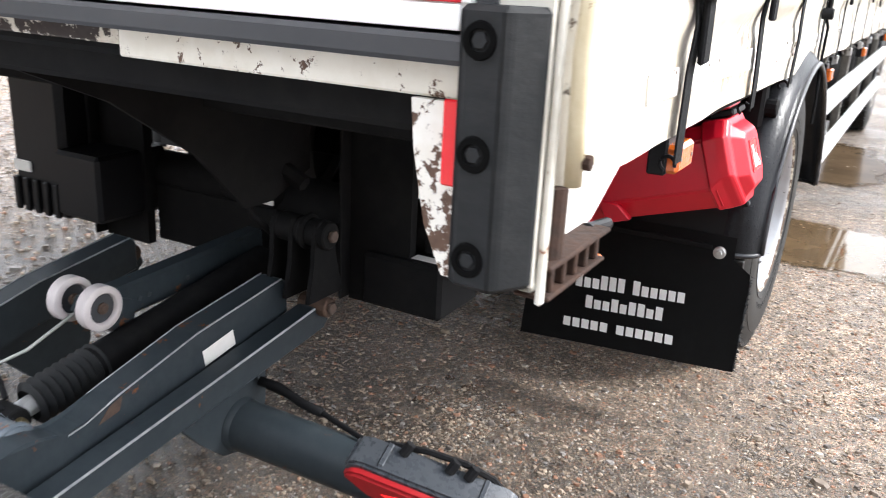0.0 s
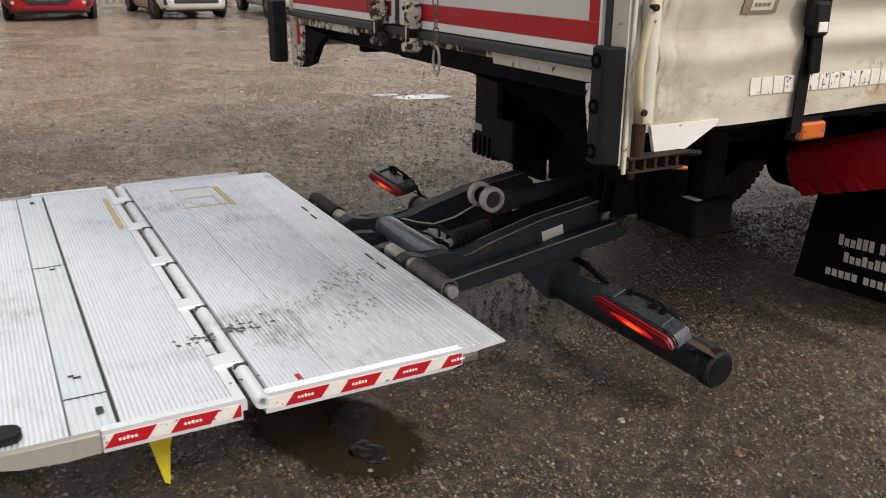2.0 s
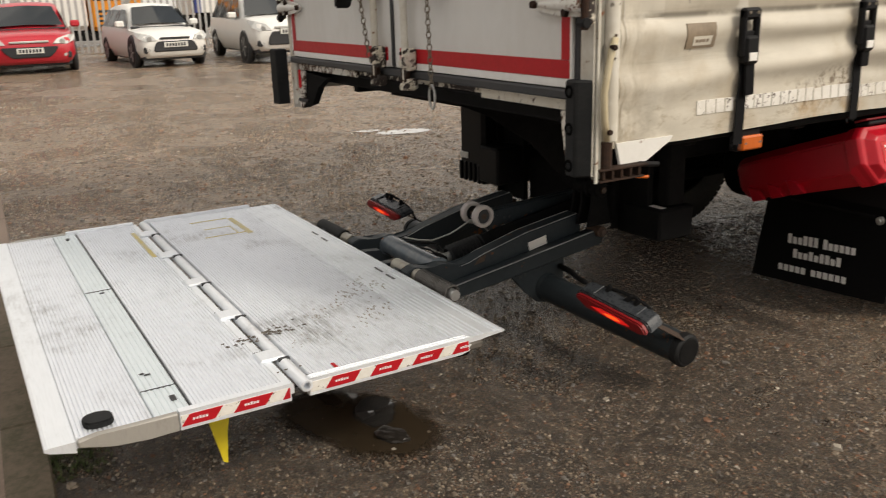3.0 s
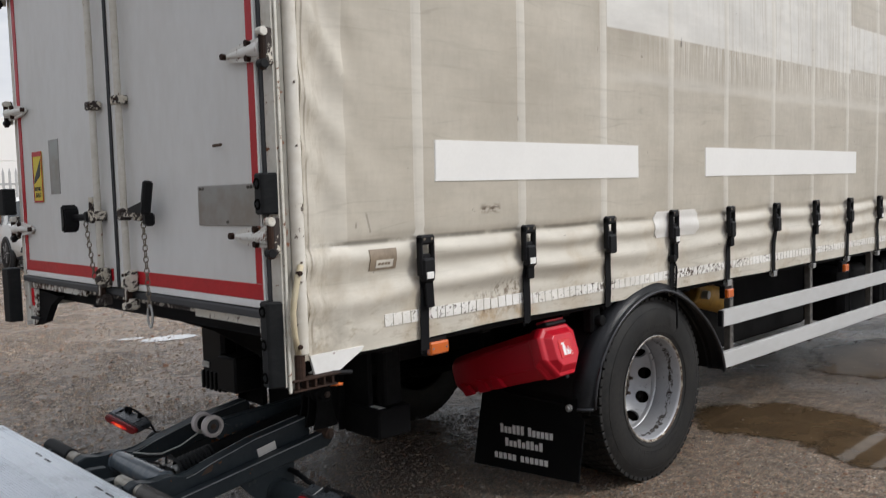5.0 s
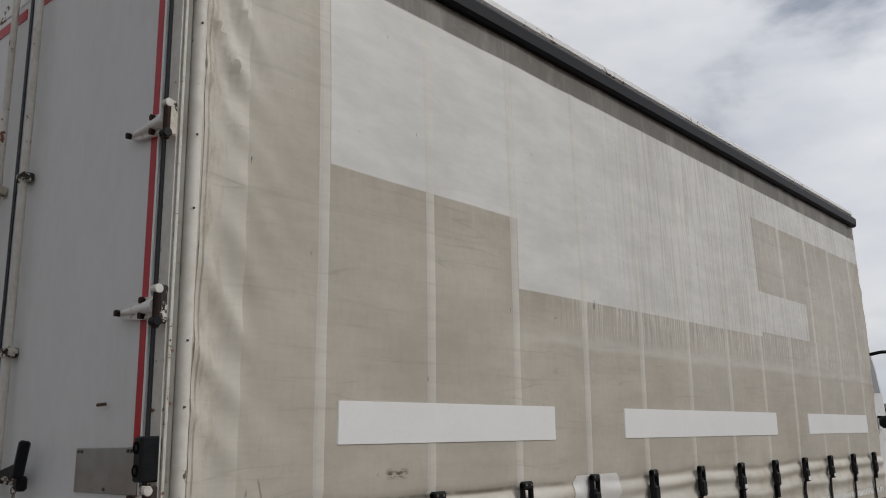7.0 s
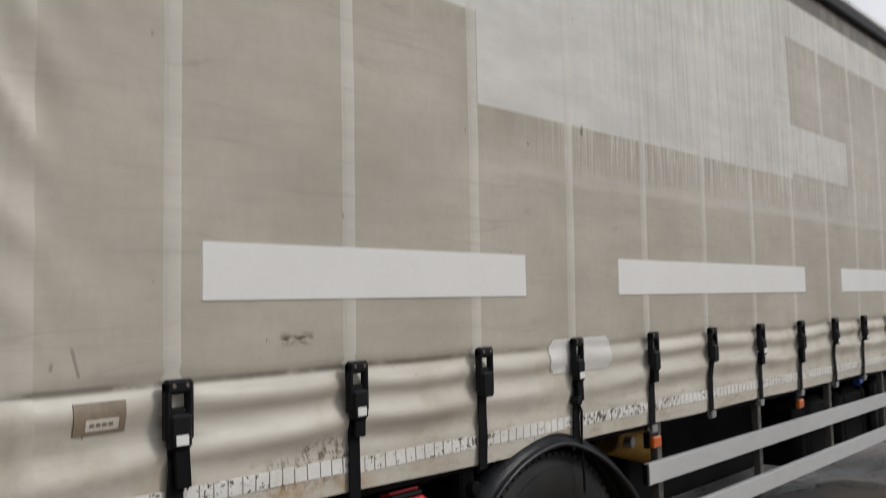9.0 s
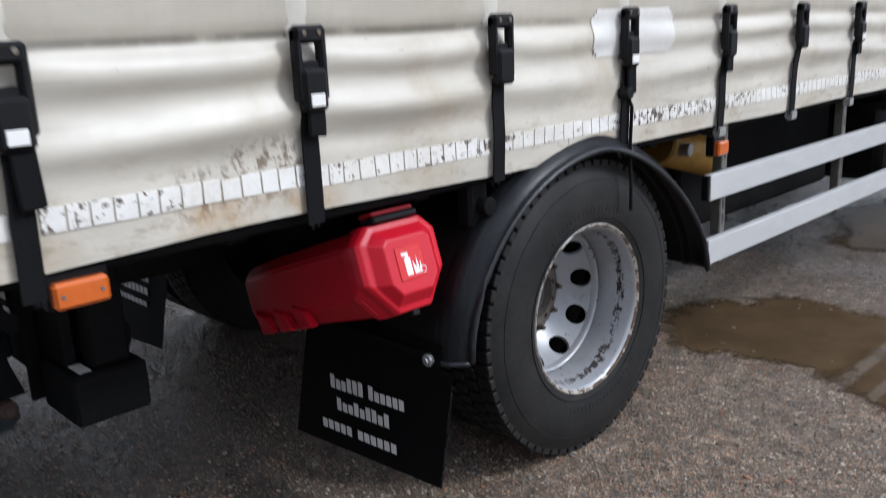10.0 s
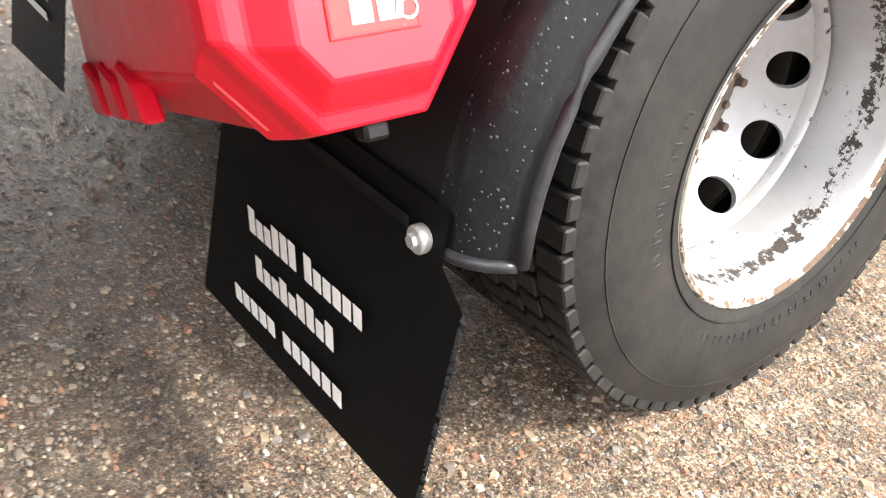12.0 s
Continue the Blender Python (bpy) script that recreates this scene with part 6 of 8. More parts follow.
    # front wheels
    for x, way in ((-0.06, 1), (LEFT + 0.06, -1)):
        build_wheel(x, 8.75, way, "wheel", True)


def build_side_details():
    for z0, z1 in ((0.763, 0.866), (0.499, 0.601)):
        bm = bmesh.new()
        prism(bm, [(-0.030, z0), (-0.030, z0 + 0.008), (-0.006, z0 + 0.008), (-0.006, z1 - 0.008), (-0.030, z1 - 0.008), (-0.030, z1), (-0.003, z1), (0.0, z1 - 0.003), (0.0, z0 + 0.003), (-0.003, z0)], 1, 3.222, 7.92)
        guard = part("side_guard_rail", bm, "rail", lorry, "white aluminium side guard rail")
        part("end_cap", new_box((-0.034, 3.206, z0 + 0.002), (-0.004, 3.2215, z1 - 0.002), 0.003), "black", guard, "black end cap")
        part("rail_foot", new_box((-0.02, 7.921, z0 + 0.005), (-0.005, 7.935, z1 - 0.005), 0.003), "black", guard)
    for y in (3.385, 4.61, 5.83, 7.05):
        post = part("guard_post", new_box((-0.075, y - 0.022, 0.47), (-0.031, y + 0.022, 1.05), 0.004), "dull_zinc", lorry, "dull galvanised guard post")
        for z in (0.55, 0.66, 0.72, 0.82, 0.93):
            part("slot", new_box((-0.0305, y - 0.006, z - 0.018), (-0.0285, y + 0.006, z + 0.018), 0.001), "seal", post)
    for k, y in enumerate((0.768, 3.30, 5.19, 7.45)):
        big = k == 0
        w2, h = (0.055, 0.027) if big else (0.04, 0.028)
        z = 1.006 if big else 0.965
        lamp = part("marker_lamp", new_box((-0.048, y - w2 - 0.006, z - h - 0.004), (-0.012, y + w2 + 0.006, z + h + 0.02), 0.004), "black", lorry, "amber side marker lamp")
        part("lens", new_box((-0.020, y - w2, z - h), (0.010, y + w2, z + h), 0.007), "amber", lamp, "amber lens")
        if big:
            for s in (-1, 1):
                part("lamp_screw", new_rod((0.008, y + s * 0.038, z), (0.0115, y + s * 0.038, z), 0.005, 8), "hub", lamp)
    # yellow spring brake pot, air tanks and boxes between the axles
    chamber = part("brake_chamber", new_rod((-0.34, 3.38, 0.945), (-0.30, 3.74, 0.85), 0.088, 24), "grimy_yellow", lorry, "dirty ochre-yellow brake chamber", smooth=40)
    part("chamber_cap", new_rod((-0.33, 3.42, 0.925), (-0.21, 3.43, 0.925), 0.028, 14), "zinc", chamber, "grey metal cap")
    for y0, y1, mt, lab in ((5.55, 6.25, "chassis", "grimy dark fuel tank"), (6.35, 7.05, "chassis", "grimy dark fuel tank")):
        bm = bmesh.new()
        box(bm, (-0.72, y0, 0.46), (-0.16, y1, 0.93), 0.05)
        tank = part("fuel_tank", bm, mt, lorry, lab, smooth=40)
        for q in (0.2, 0.8):
            yy = y0 + (y1 - y0) * q
            part("tank_band", new_box((-0.73, yy - 0.02, 0.45), (-0.15, yy + 0.02, 0.94), 0.05), "black", tank)
    part("battery_box", new_box((-0.70, 7.15, 0.42), (-0.14, 7.75, 0.95), 0.03), "black", lorry, "black battery box")
    part("valve_grip", new_rod((-0.10, 6.62, 0.98), (-0.10, 6.72, 1.0), 0.03, 10), "blue_grip", lorry, "blue plastic cap")
    # broad dark box that closes the gap behind the guard rails
    part("stowage_box", new_box((-1.02, 3.70, 0.47), (-0.42, 5.42, 1.0), 0.02), "chassis", lorry, "grimy black box closing the view under the lorry")
    part("air_tank", new_rod((-1.3, 3.6, 0.62), (-1.3, 4.9, 0.62), 0.16, 20), "chassis", lorry)
    part("spare_carrier", new_box((-1.6, 3.4, 0.70), (-0.9, 5.3, 0.75), 0.01), "chassis", lorry)
    # far-side boxes added to block the lit ground beyond the lorry
    for y0, y1 in ((3.5, 5.2), (5.35, 7.9)):
        part("stowage_box", new_box((LEFT + 0.12, y0, 0.36), (LEFT + 0.75, y1, 1.0), 0.02), "chassis", lorry, "grimy black box closing the view under the lorry")
    # tool bin and stowage boxes under the tail
    part("side_box", new_box((-1.875, 0.78, 0.545), (-1.68, 1.05, 0.75), 0.012), "black", lorry, "black plastic box")
    bin_ = part("hydraulic_box", new_box((-2.14, 0.825, 0.51), (-1.89, 1.20, 1.0), 0.02), "black", lorry, "black pump box with white label")
    part("box_label", new_box((-2.125, 0.8185, 0.645), (-2.045, 0.8245, 0.68), 0.001), "panel_white", bin_)
    for i in range(5):
        part("box_rib", new_box((-2.132 + i * 0.048, 0.812, 0.515), (-2.108 + i * 0.048, 0.828, 0.625), 0.004), "black", bin_)
    part("mount_plate", new_box((-0.69, 0.99, 0.604), (-0.62, 1.10, 1.02), 0.01), "chassis", lorry)
    stow = part("stowage_box", new_box((-0.832, 0.918, 0.458), (-0.590, 1.13, 0.603), 0.01), "chassis", lorry, "dark steel box")
    part("box_label", new_box((-0.70, 0.95, 0.6032), (-0.62, 0.985, 0.6045), 0.0003), "panel_white", stow)


def build_cab():
    x = -0.12
    bm = bmesh.new()
    side = [(8.30, 1.15), (8.30, 2.60), (8.42, 2.68), (8.62, 2.66), (8.78, 2.40), (8.92, 2.10), (9.02, 1.70), (9.06, 1.20), (9.02, 0.95), (8.95, 1.05), (8.35, 1.10)]
    prism(bm, side, 0, LEFT + 0.12, x)
    bmesh.ops.bevel(bm, geom=[e for e in bm.edges if e.calc_length() > 0.02], offset=0.02, segments=2, affect="EDGES")
    cab = part("cab", bm, "white", lorry, "white cab with dark side window", smooth=35)
    part("side_window", new_prism([(8.36, 2.12), (8.36, 2.58), (8.58, 2.58), (8.74, 2.34), (8.82, 2.12)], 0, x + 0.002, x + 0.006), "glass", cab, "dark side window")
    part("cab_step", new_box((x - 0.3, 8.35, 0.55), (x + 0.02, 8.45, 1.1), 0.02), "black", cab)
    bm = bmesh.new()
    sheet_strip(bm, [(8.75 + 0.56 * math.cos(radians(q)), 0.52 + 0.56 * math.sin(radians(q))) for q in range(180, -1, -12)][::-1], x - 0.3, x + 0.06, 0.02)
    part("wheel_arch", bm, "black", cab, "black wheel arch")
    part("indicator", new_box((x, 8.36, 1.15), (x + 0.03, 8.44, 1.21), 0.006), "amber", cab, "amber indicator")
    mirror = thing_part("mirror", lorry)
    bm = bmesh.new()
    tube(bm, [(x, 8.52, 2.52), (x + 0.12, 8.60, 2.55), (x + 0.34, 8.70, 2.55)], 0.018, 8)
    part("mirror_arm", bm, "black", mirror, "black mirror arm", smooth=True)
    bm = bmesh.new()
    tube(bm, [(x, 8.62, 1.86), (x + 0.2, 8.68, 1.84), (x + 0.34, 8.72, 2.08)], 0.016, 8)
    part("mirror_arm", bm, "black", mirror, "black mirror arm", smooth=True)
    bm = bmesh.new()
    box(bm, (x + 0.28, 8.62, 2.10), (x + 0.46, 8.74, 2.60), 0.03)
    part("mirror_shell", bm, "black", mirror, "black mirror shell", smooth=35)
    bm = bmesh.new()
    box(bm, (x + 0.02, 8.55, 1.74), (x + 0.16, 8.68, 1.87), 0.035)
    part("kerb_mirror", bm, "black", mirror, smooth=35)


curtain = build_curtain()
for k, y in enumerate(STRAP_Y):
    build_strap(y, k)
build_body()
build_doors()
build_running_gear()
build_side_details()
build_cab()


# ---- tail lift ----
lift = thing("tail_lift", (-1.36, -0.2, 0), "lowered tail lift with a silver aluminium platform on dark grey arms", "tail lift")
PX0, PX1, PZ = -2.545, -0.205, 0.430


def ribbed_plank(name, y0, y1, parent, mat="alu", pitch=0.0125, depth=0.006, ztop=None, label="", z0=None, thick=0.03, x0=PX0, x1=PX1):
    """An extruded plank along x whose top carries fine ribs."""
    z1 = PZ if ztop is None else ztop
    n = max(1, round((y1 - y0) / pitch))
    line, step = [], (y1 - y0) / n
    for i in range(n):
        a = y0 + i * step
        line += [(a + step * 0.08, z1 - depth), (a + step * 0.22, z1), (a + step * 0.80, z1), (a + step * 0.92, z1 - depth)]
    pts = [(y0, z1 - thick)] + line + [(y1, z1 - thick)]
    return part(name, new_prism(pts, 0, x0, x1), mat, parent, label)


def build_platform():
    inner = thing_part("inner_platform", lift)
    edges = [-0.905, -0.72, -0.555, -0.40]
    for y0, y1 in zip(edges, edges[1:]):
        ribbed_plank("plank", y0 + 0.0008, y1 - 0.0008, inner, label="ribbed aluminium plank")
    part("edge_plank", new_prism([(-0.3992, PZ - 0.030), (-0.3992, PZ - 0.0015), (-0.25, PZ - 0.0015), (-0.20, PZ - 0.003), (-0.187, PZ - 0.006), (-0.192, PZ - 0.010), (-0.27, PZ - 0.016), (-0.34, PZ - 0.030)], 0, PX0, PX1 + 0.004), "alu_clean", inner, "smooth tapered aluminium edge")
    for k, y in enumerate((-0.388, -0.369, -0.350, -0.331, -0.312, -0.293, -0.274, -0.228, -0.210)):
        part("edge_rib", new_box((PX0 + 0.002, y - 0.0022, PZ - 0.004), (PX1 - 0.002, y + 0.0022, PZ + (0.0012 if k else 0.003)), 0.001), "alu", inner)
    for x0, x1 in ((PX1 - 0.004, PX1 + 0.022), (PX0 - 0.022, PX0 + 0.004)):
        bm = new_prism([(-0.925, PZ - 0.048), (-0.925, PZ + 0.010), (-0.345, PZ + 0.010), (-0.345, PZ - 0.040), (-0.38, PZ - 0.048)], 0, x0, x1)
        rail = part("side_rail", bm, "alu_clean", inner, "aluminium side profile")
        part("rail_ridge", new_box((x0 + 0.003, -0.92, PZ + 0.0102), (x0 + 0.008, -0.35, PZ + 0.0135), 0.001), "alu", rail)
        part("rail_ridge", new_box((x1 - 0.008, -0.92, PZ + 0.0102), (x1 - 0.003, -0.35, PZ + 0.0135), 0.001), "alu", rail)
        part("edge_block", new_box((x0 + 0.002, -0.3445, PZ - 0.046), (x1 - 0.008, -0.285, PZ - 0.019), 0.006), "hub", inner, "grimy aluminium end block")
    part("front_beam", new_box((PX0 + 0.02, -0.36, PZ - 0.09), (PX1 - 0.04, -0.30, PZ - 0.036), 0.01), "chassis", inner)
    bm = bmesh.new()
    lathe(bm, (PX0 - 0.015, -0.9335, PZ - 0.012), (PX1 + 0.024, -0.9335, PZ - 0.012), [(0.03, 0.010), (0.0, 0.0115), (0.0, 0.0185), (0.004, 0.0205), (PX1 - PX0 + 0.035, 0.0205), (PX1 - PX0 + 0.039, 0.0185), (PX1 - PX0 + 0.039, 0.0115), (PX1 - PX0 + 0.0, 0.010), (PX1 - PX0 + 0.0, 0.0005)], 18)
    part("hinge_tube", bm, "alu_clean", inner, "round open-ended aluminium hinge tube", smooth=40)
    outer = thing_part("outer_platform", lift)
    part("hinge_flange", new_prism([(-0.967, PZ - 0.036), (-0.967, PZ - 0.008), (-0.972, PZ - 0.001), (-0.9995, PZ - 0.0005), (-0.9995, PZ - 0.036)], 0, PX0, PX1), "alu_clean", outer, "smooth hinge flange")
    ribbed_plank("plank", -1.2725, -1.0, outer, label="ribbed aluminium plank")
    ribbed_plank("strip_plank", -1.385, -1.2785, outer, "alu_blue", pitch=0.0178, depth=0.0025, ztop=PZ - 0.001, label="blue-grey grooved aluminium strip")
    part("strip_gap", new_box((PX0 + 0.01, -1.2785, PZ - 0.014), (PX1 - 0.01, -1.2725, PZ - 0.004), 0.001), "seal", outer)
    for x in (-0.404, -1.487):
        part("strip_joint", new_box((x - 0.0022, -1.383, PZ - 0.003), (x + 0.0022, -1.2795, PZ + 0.0006), 0.0005), "seal", outer)
    ribbed_plank("plank", -1.595, -1.3865, outer, label="ribbed aluminium plank")
    part("tip_plate", new_prism([(-1.5955, PZ - 0.035), (-1.5955, PZ - 0.0005), (-1.665, PZ - 0.0005), (-1.674, PZ - 0.004), (-1.676, PZ - 0.010), (-1.66, PZ - 0.018)], 0, PX0 - 0.015, PX1 + 0.018), "alu_clean", outer, "smooth aluminium ramp tip")
    for x0, x1 in ((PX1 - 0.004, PX1 + 0.022), (PX0 - 0.022, PX0 + 0.004)):
        bm = new_prism([(-0.985, PZ - 0.048), (-0.985, PZ + 0.010), (-1.3195, PZ + 0.010), (-1.3195, PZ - 0.048)], 0, x0, x1)
        part("side_rail", bm, "alu_clean", outer, "aluminium side profile")
        bm = new_prism([(-1.3205, PZ - 0.050), (-1.3205, PZ + 0.005), (-1.54, PZ + 0.003), (-1.59, PZ - 0.002), (-1.592, PZ - 0.022), (-1.50, PZ - 0.042), (-1.40, PZ - 0.050)], 0, x0 + 0.001, x1 - 0.001)
        bmesh.ops.bevel(bm, geom=bm.edges[:], offset=0.004, segments=1, affect="EDGES")
        part("end_block", bm, "alu_dirty", outer, "dirty cast aluminium end block")
    # hinge knuckles
    for x in (-0.433, -0.892, -1.355, -1.841, -2.287):
        bm = bmesh.new()
        box(bm, (x - 0.043, -1.008, PZ - 0.004), (x + 0.043, -0.922, PZ + 0.010), 0.006)
        knuckle = part("hinge_knuckle", bm, "alu_clean", outer, "aluminium hinge knuckle")
        part("knuckle_slot", new_box((x + 0.0435, -0.952, PZ - 0.006), (x + 0.058, -0.914, PZ + 0.0094), 0.001), "seal", knuckle)
        part("knuckle_slot", new_box((x - 0.056, -1.002, PZ - 0.006), (x - 0.0435, -0.975, PZ + 0.0035), 0.001), "seal", knuckle)
    # warning tape on the side profile: leaning red fields on worn white
    xs = PX1 + 0.0222
    zl, zh, lean = PZ - 0.037, PZ - 0.003, 0.026
    for panel, first, last in ((inner, -0.925, -0.346), (outer, -1.319, -0.986)):
        part("tape_field", new_box((xs - 0.0002, first + 0.002, zl), (xs + 0.0008, last - 0.002, zh), 0.0002), "tape", panel, "worn white warning tape")
        y = -0.874 if panel is inner else -1.318
        while y < last - 0.01:
            y1 = min(y + 0.098, last - 0.003)
            top0, top1 = max(y, first + 0.002) + lean, min(y1 + lean, last - 0.003)
            bm = new_prism([(y, zl), (y1, zl), (top1, zh), (min(top0, top1 - 0.004), zh)], 0, xs + 0.0009, xs + 0.0018)
            field = part("tape_field", bm, "red_tape", panel, "red warning tape")
            if y1 - y > 0.06:
                bm = bmesh.new()
                for i in range(5):
                    box(bm, (xs + 0.0016, y + 0.034 + i * 0.0092, PZ - 0.0240), (xs + 0.0022, y + 0.0405 + i * 0.0092, PZ - (0.0165 if i != 2 else 0.0145)), 0.0003)
                part("tape_print", bm, "white_tape", field, kind="stuff")
            y += 0.1525
    # lamps, stops and marks on the deck
    bm = new_prism([(-0.290, -1.566), (-0.252, -1.566), (-0.234, -1.552), (-0.230, -1.525), (-0.234, -1.497), (-0.252, -1.484), (-0.290, -1.484), (-0.304, -1.498), (-0.306, -1.525), (-0.304, -1.552)], 2, PZ - 0.004, PZ + 0.018)
    bmesh.ops.bevel(bm, geom=bm.edges[:], offset=0.005, segments=2, affect="EDGES")
    part("deck_stop", bm, "rubber", outer, "black flashing deck lamp")
    for x, y, lx, ly in ((-0.308, -1.308, 0.018, 0.009), (-2.434, -1.326, 0.018, 0.009), (-0.52, -1.338, 0.004, 0.010), (-0.535, -1.352, 0.004, 0.008), (-1.45, -1.322, 0.004, 0.010)):
        part("deck_hole", new_box((x - lx, y - ly, PZ - 0.002), (x + lx, y + ly, PZ + 0.003), 0.002), "seal", outer)
    for x, y in ((-0.95, -0.255), (-1.064, -0.253), (-1.656, -0.257), (-1.788, -0.252)):
        part("deck_slot", new_box((x - 0.038, y - 0.004, PZ - 0.004), (x + 0.038, y + 0.004, PZ + 0.0012), 0.001), "seal", inner)
    for lo, hi in (((-2.36, -0.528), (-2.00, -0.500)), ((-2.38, -0.73), (-2.365, -0.53)), ((-2.20, -0.70), (-2.19, -0.56)), ((-2.04, -0.74), (-2.03, -0.53)), ((-2.19, -0.57), (-2.04, -0.562))):
        part("yellow_line", new_box((*lo, PZ - 0.002), (*hi, PZ + 0.0012), 0.0004), "yellow_worn", inner, "worn yellow line")
    part("yellow_line", new_box((-2.36, -1.034, PZ - 0.002), (-1.85, -1.014, PZ + 0.0012), 0.0004), "yellow_worn", outer, "worn yellow line")
    part("red_mark", new_box((-0.27, -0.818, PZ - 0.002), (-0.235, -0.806, PZ + 0.0012), 0.0004), "red_tape", inner)
    rnd = random.Random(21)
    # clods trodden flat beside the hinge, and drag marks running across the ribs
    for cx, cy, rx, ry, n, big, mat in ((-0.64, -0.875, 0.030, 0.045, 30, 0.011, "hub"), (-0.60, -1.005, 0.020, 0.040, 16, 0.009, "hub"), (-0.30, -0.93, 0.05, 0.02, 10, 0.006, "hub"), (-0.50, -0.80, 0.05, 0.10, 30, 0.003, "mud")):
        bm = bmesh.new()
        for _ in range(n):
            x, y, sz = rnd.gauss(cx, rx), rnd.gauss(cy, ry), big * rnd.uniform(0.3, 1.0)
            ring = [bm.verts.new((x + math.cos(q) * sz * rnd.uniform(0.7, 1.5), y + math.sin(q) * sz * rnd.uniform(0.6, 1.5), PZ + 0.001)) for q in (i * 0.785 for i in range(8))]
            top = bm.verts.new((x, y, PZ + 0.001 + sz * 0.5))
            for i in range(8):
                bm.faces.new((ring[i], ring[(i + 1) % 8], top))
        part("mud_smear", bm, mat, inner, "dark dried mud", kind="stuff")
    for x0, y0, x1, y1, wide, n in ((-0.66, -0.72, -0.98, -0.36, 0.035, 80), (-0.52, -0.62, -0.66, -0.42, 0.030, 36), (-0.95, -0.30, -0.80, -0.45, 0.05, 28)):
        bm = bmesh.new()
        for _ in range(n):
            q = rnd.random()
            x, y = x0 + (x1 - x0) * q + rnd.gauss(0, wide), y0 + (y1 - y0) * q + rnd.gauss(0, wide * 0.5)
            a, b = rnd.uniform(0.004, 0.018), rnd.uniform(0.0012, 0.0032)
            quad = [bm.verts.new(p) for p in ((x - a, y, PZ + 0.0012), (x, y - b, PZ + 0.0012), (x + a, y + b * 0.4, PZ + 0.0012), (x, y + b, PZ + 0.0016))]
            bm.faces.new(quad)
        part("mud_smear", bm, "mud", inner, "brown drag marks", kind="stuff")
    bm = new_prism([(-1.115, PZ - 0.06), (-1.205, PZ - 0.06), (-1.195, 0.27), (-1.165, 0.135), (-1.152, 0.128), (-1.142, 0.24)], 0, -0.385, -0.375)
    part("foot_flap", bm, "yellow", outer, "yellow warning flag under the platform")


def build_arms():
    for s in (1, -1):
        def X(q):
            return q if s > 0 else -2.56 - q
        def slab(outline, a, b, bev=0.006):
            bm = new_prism(outline, 0, min(X(a), X(b)), max(X(a), X(b)))
            if bev:
                bmesh.ops.bevel(bm, geom=bm.edges[:], offset=bev, segments=1, affect="EDGES")
            return bm
        # upper arm: a deep welded beam whose near end necks down and hooks up to the pivot
        beam = [(-0.165, 0.365), (-0.165, 0.425), (-0.125, 0.440), (-0.085, 0.430), (-0.045, 0.420), (0.0, 0.430), (0.04, 0.428), (0.09, 0.406), (0.14, 0.412), (0.225, 0.441), (0.455, 0.500), (0.755, 0.546), (0.775, 0.530), (0.775, 0.445), (0.40, 0.375), (0.12, 0.315), (-0.04, 0.300), (-0.12, 0.325)]
        arm = part("lift_arm", slab(beam, -1.035, -0.965), "grey_steel", lift, "dark grey painted lift arm")
        bm = bmesh.new()
        for e in (-0.9655, -1.0345):
            tube(bm, [(X(e), 0.10, 0.4055), (X(e), 0.14, 0.4115), (X(e), 0.225, 0.4405), (X(e), 0.455, 0.4995), (X(e), 0.75, 0.5455)], 0.0026, 4)
        part("worn_edge", bm, "worn_steel", arm, "paint worn off along the arm's edges", kind="stuff")
        part("chipped_patch", slab([(0.17, 0.395), (0.20, 0.425), (0.235, 0.437), (0.225, 0.405)], -0.9655, -0.9642, 0), "rust", arm, "chipped rusty patch")
        # lower parallel arm, outboard, with a folded top lip
        def z_low(y):
            return 0.345 + 0.155 * (y - 0.02)
        low = part("parallel_arm", slab([(-0.13, z_low(-0.13) - 0.062), (-0.155, z_low(-0.13) - 0.03), (-0.13, z_low(-0.13)), (0.80, z_low(0.80)), (0.85, z_low(0.80) - 0.008), (0.868, z_low(0.80) - 0.04), (0.84, z_low(0.80) - 0.072)], -0.955, -0.895), "grey_steel", lift, "dark grey parallel arm")
        part("arm_lip", slab([(-0.10, z_low(-0.10) - 0.004), (-0.10, z_low(-0.10) + 0.003), (0.79, z_low(0.79) + 0.003), (0.79, z_low(0.79) - 0.004)], -0.905, -0.888, 0.001), "grey_steel", low, "folded lip of the arm")
        bm = bmesh.new()
        tube(bm, [(X(-0.8885), -0.10, z_low(-0.10) + 0.003), (X(-0.8885), 0.79, z_low(0.79) + 0.003)], 0.0034, 4)
        part("worn_edge", bm, "worn_steel", low, "bare worn edge", kind="stuff")
        if s > 0:
            part("arm_label", new_box((-0.9645, -0.052, -0.022), (-0.9632, 0.052, 0.020), 0.0005, Matrix.Translation((0, 0.520, 0.440)) @ Matrix.Rotation(radians(11), 4, "X")), "patch", arm, "worn white label")
        part("pivot_pin", new_rod((X(-0.96), 0.829, 0.462), (X(-0.868), 0.829, 0.462), 0.027, 12), "rust", low, "rusty pivot pin")
        part("pin_nut", new_rod((X(-0.868), 0.829, 0.462), (X(-0.858), 0.829, 0.462), 0.018, 6), "nut", low)
        # pivot bosses and their lugs at the lorry's end
        if s > 0:
            boss = part("pivot_boss", new_rod((X(-1.02), 0.80, 0.672), (X(-0.845), 0.80, 0.672), 0.036, 20), "chassis", lift, "grimy dark pivot boss", smooth=40)
            part("boss_bolt", new_rod((X(-0.845), 0.80, 0.672), (X(-0.832), 0.80, 0.672), 0.016, 6), "nut", boss)
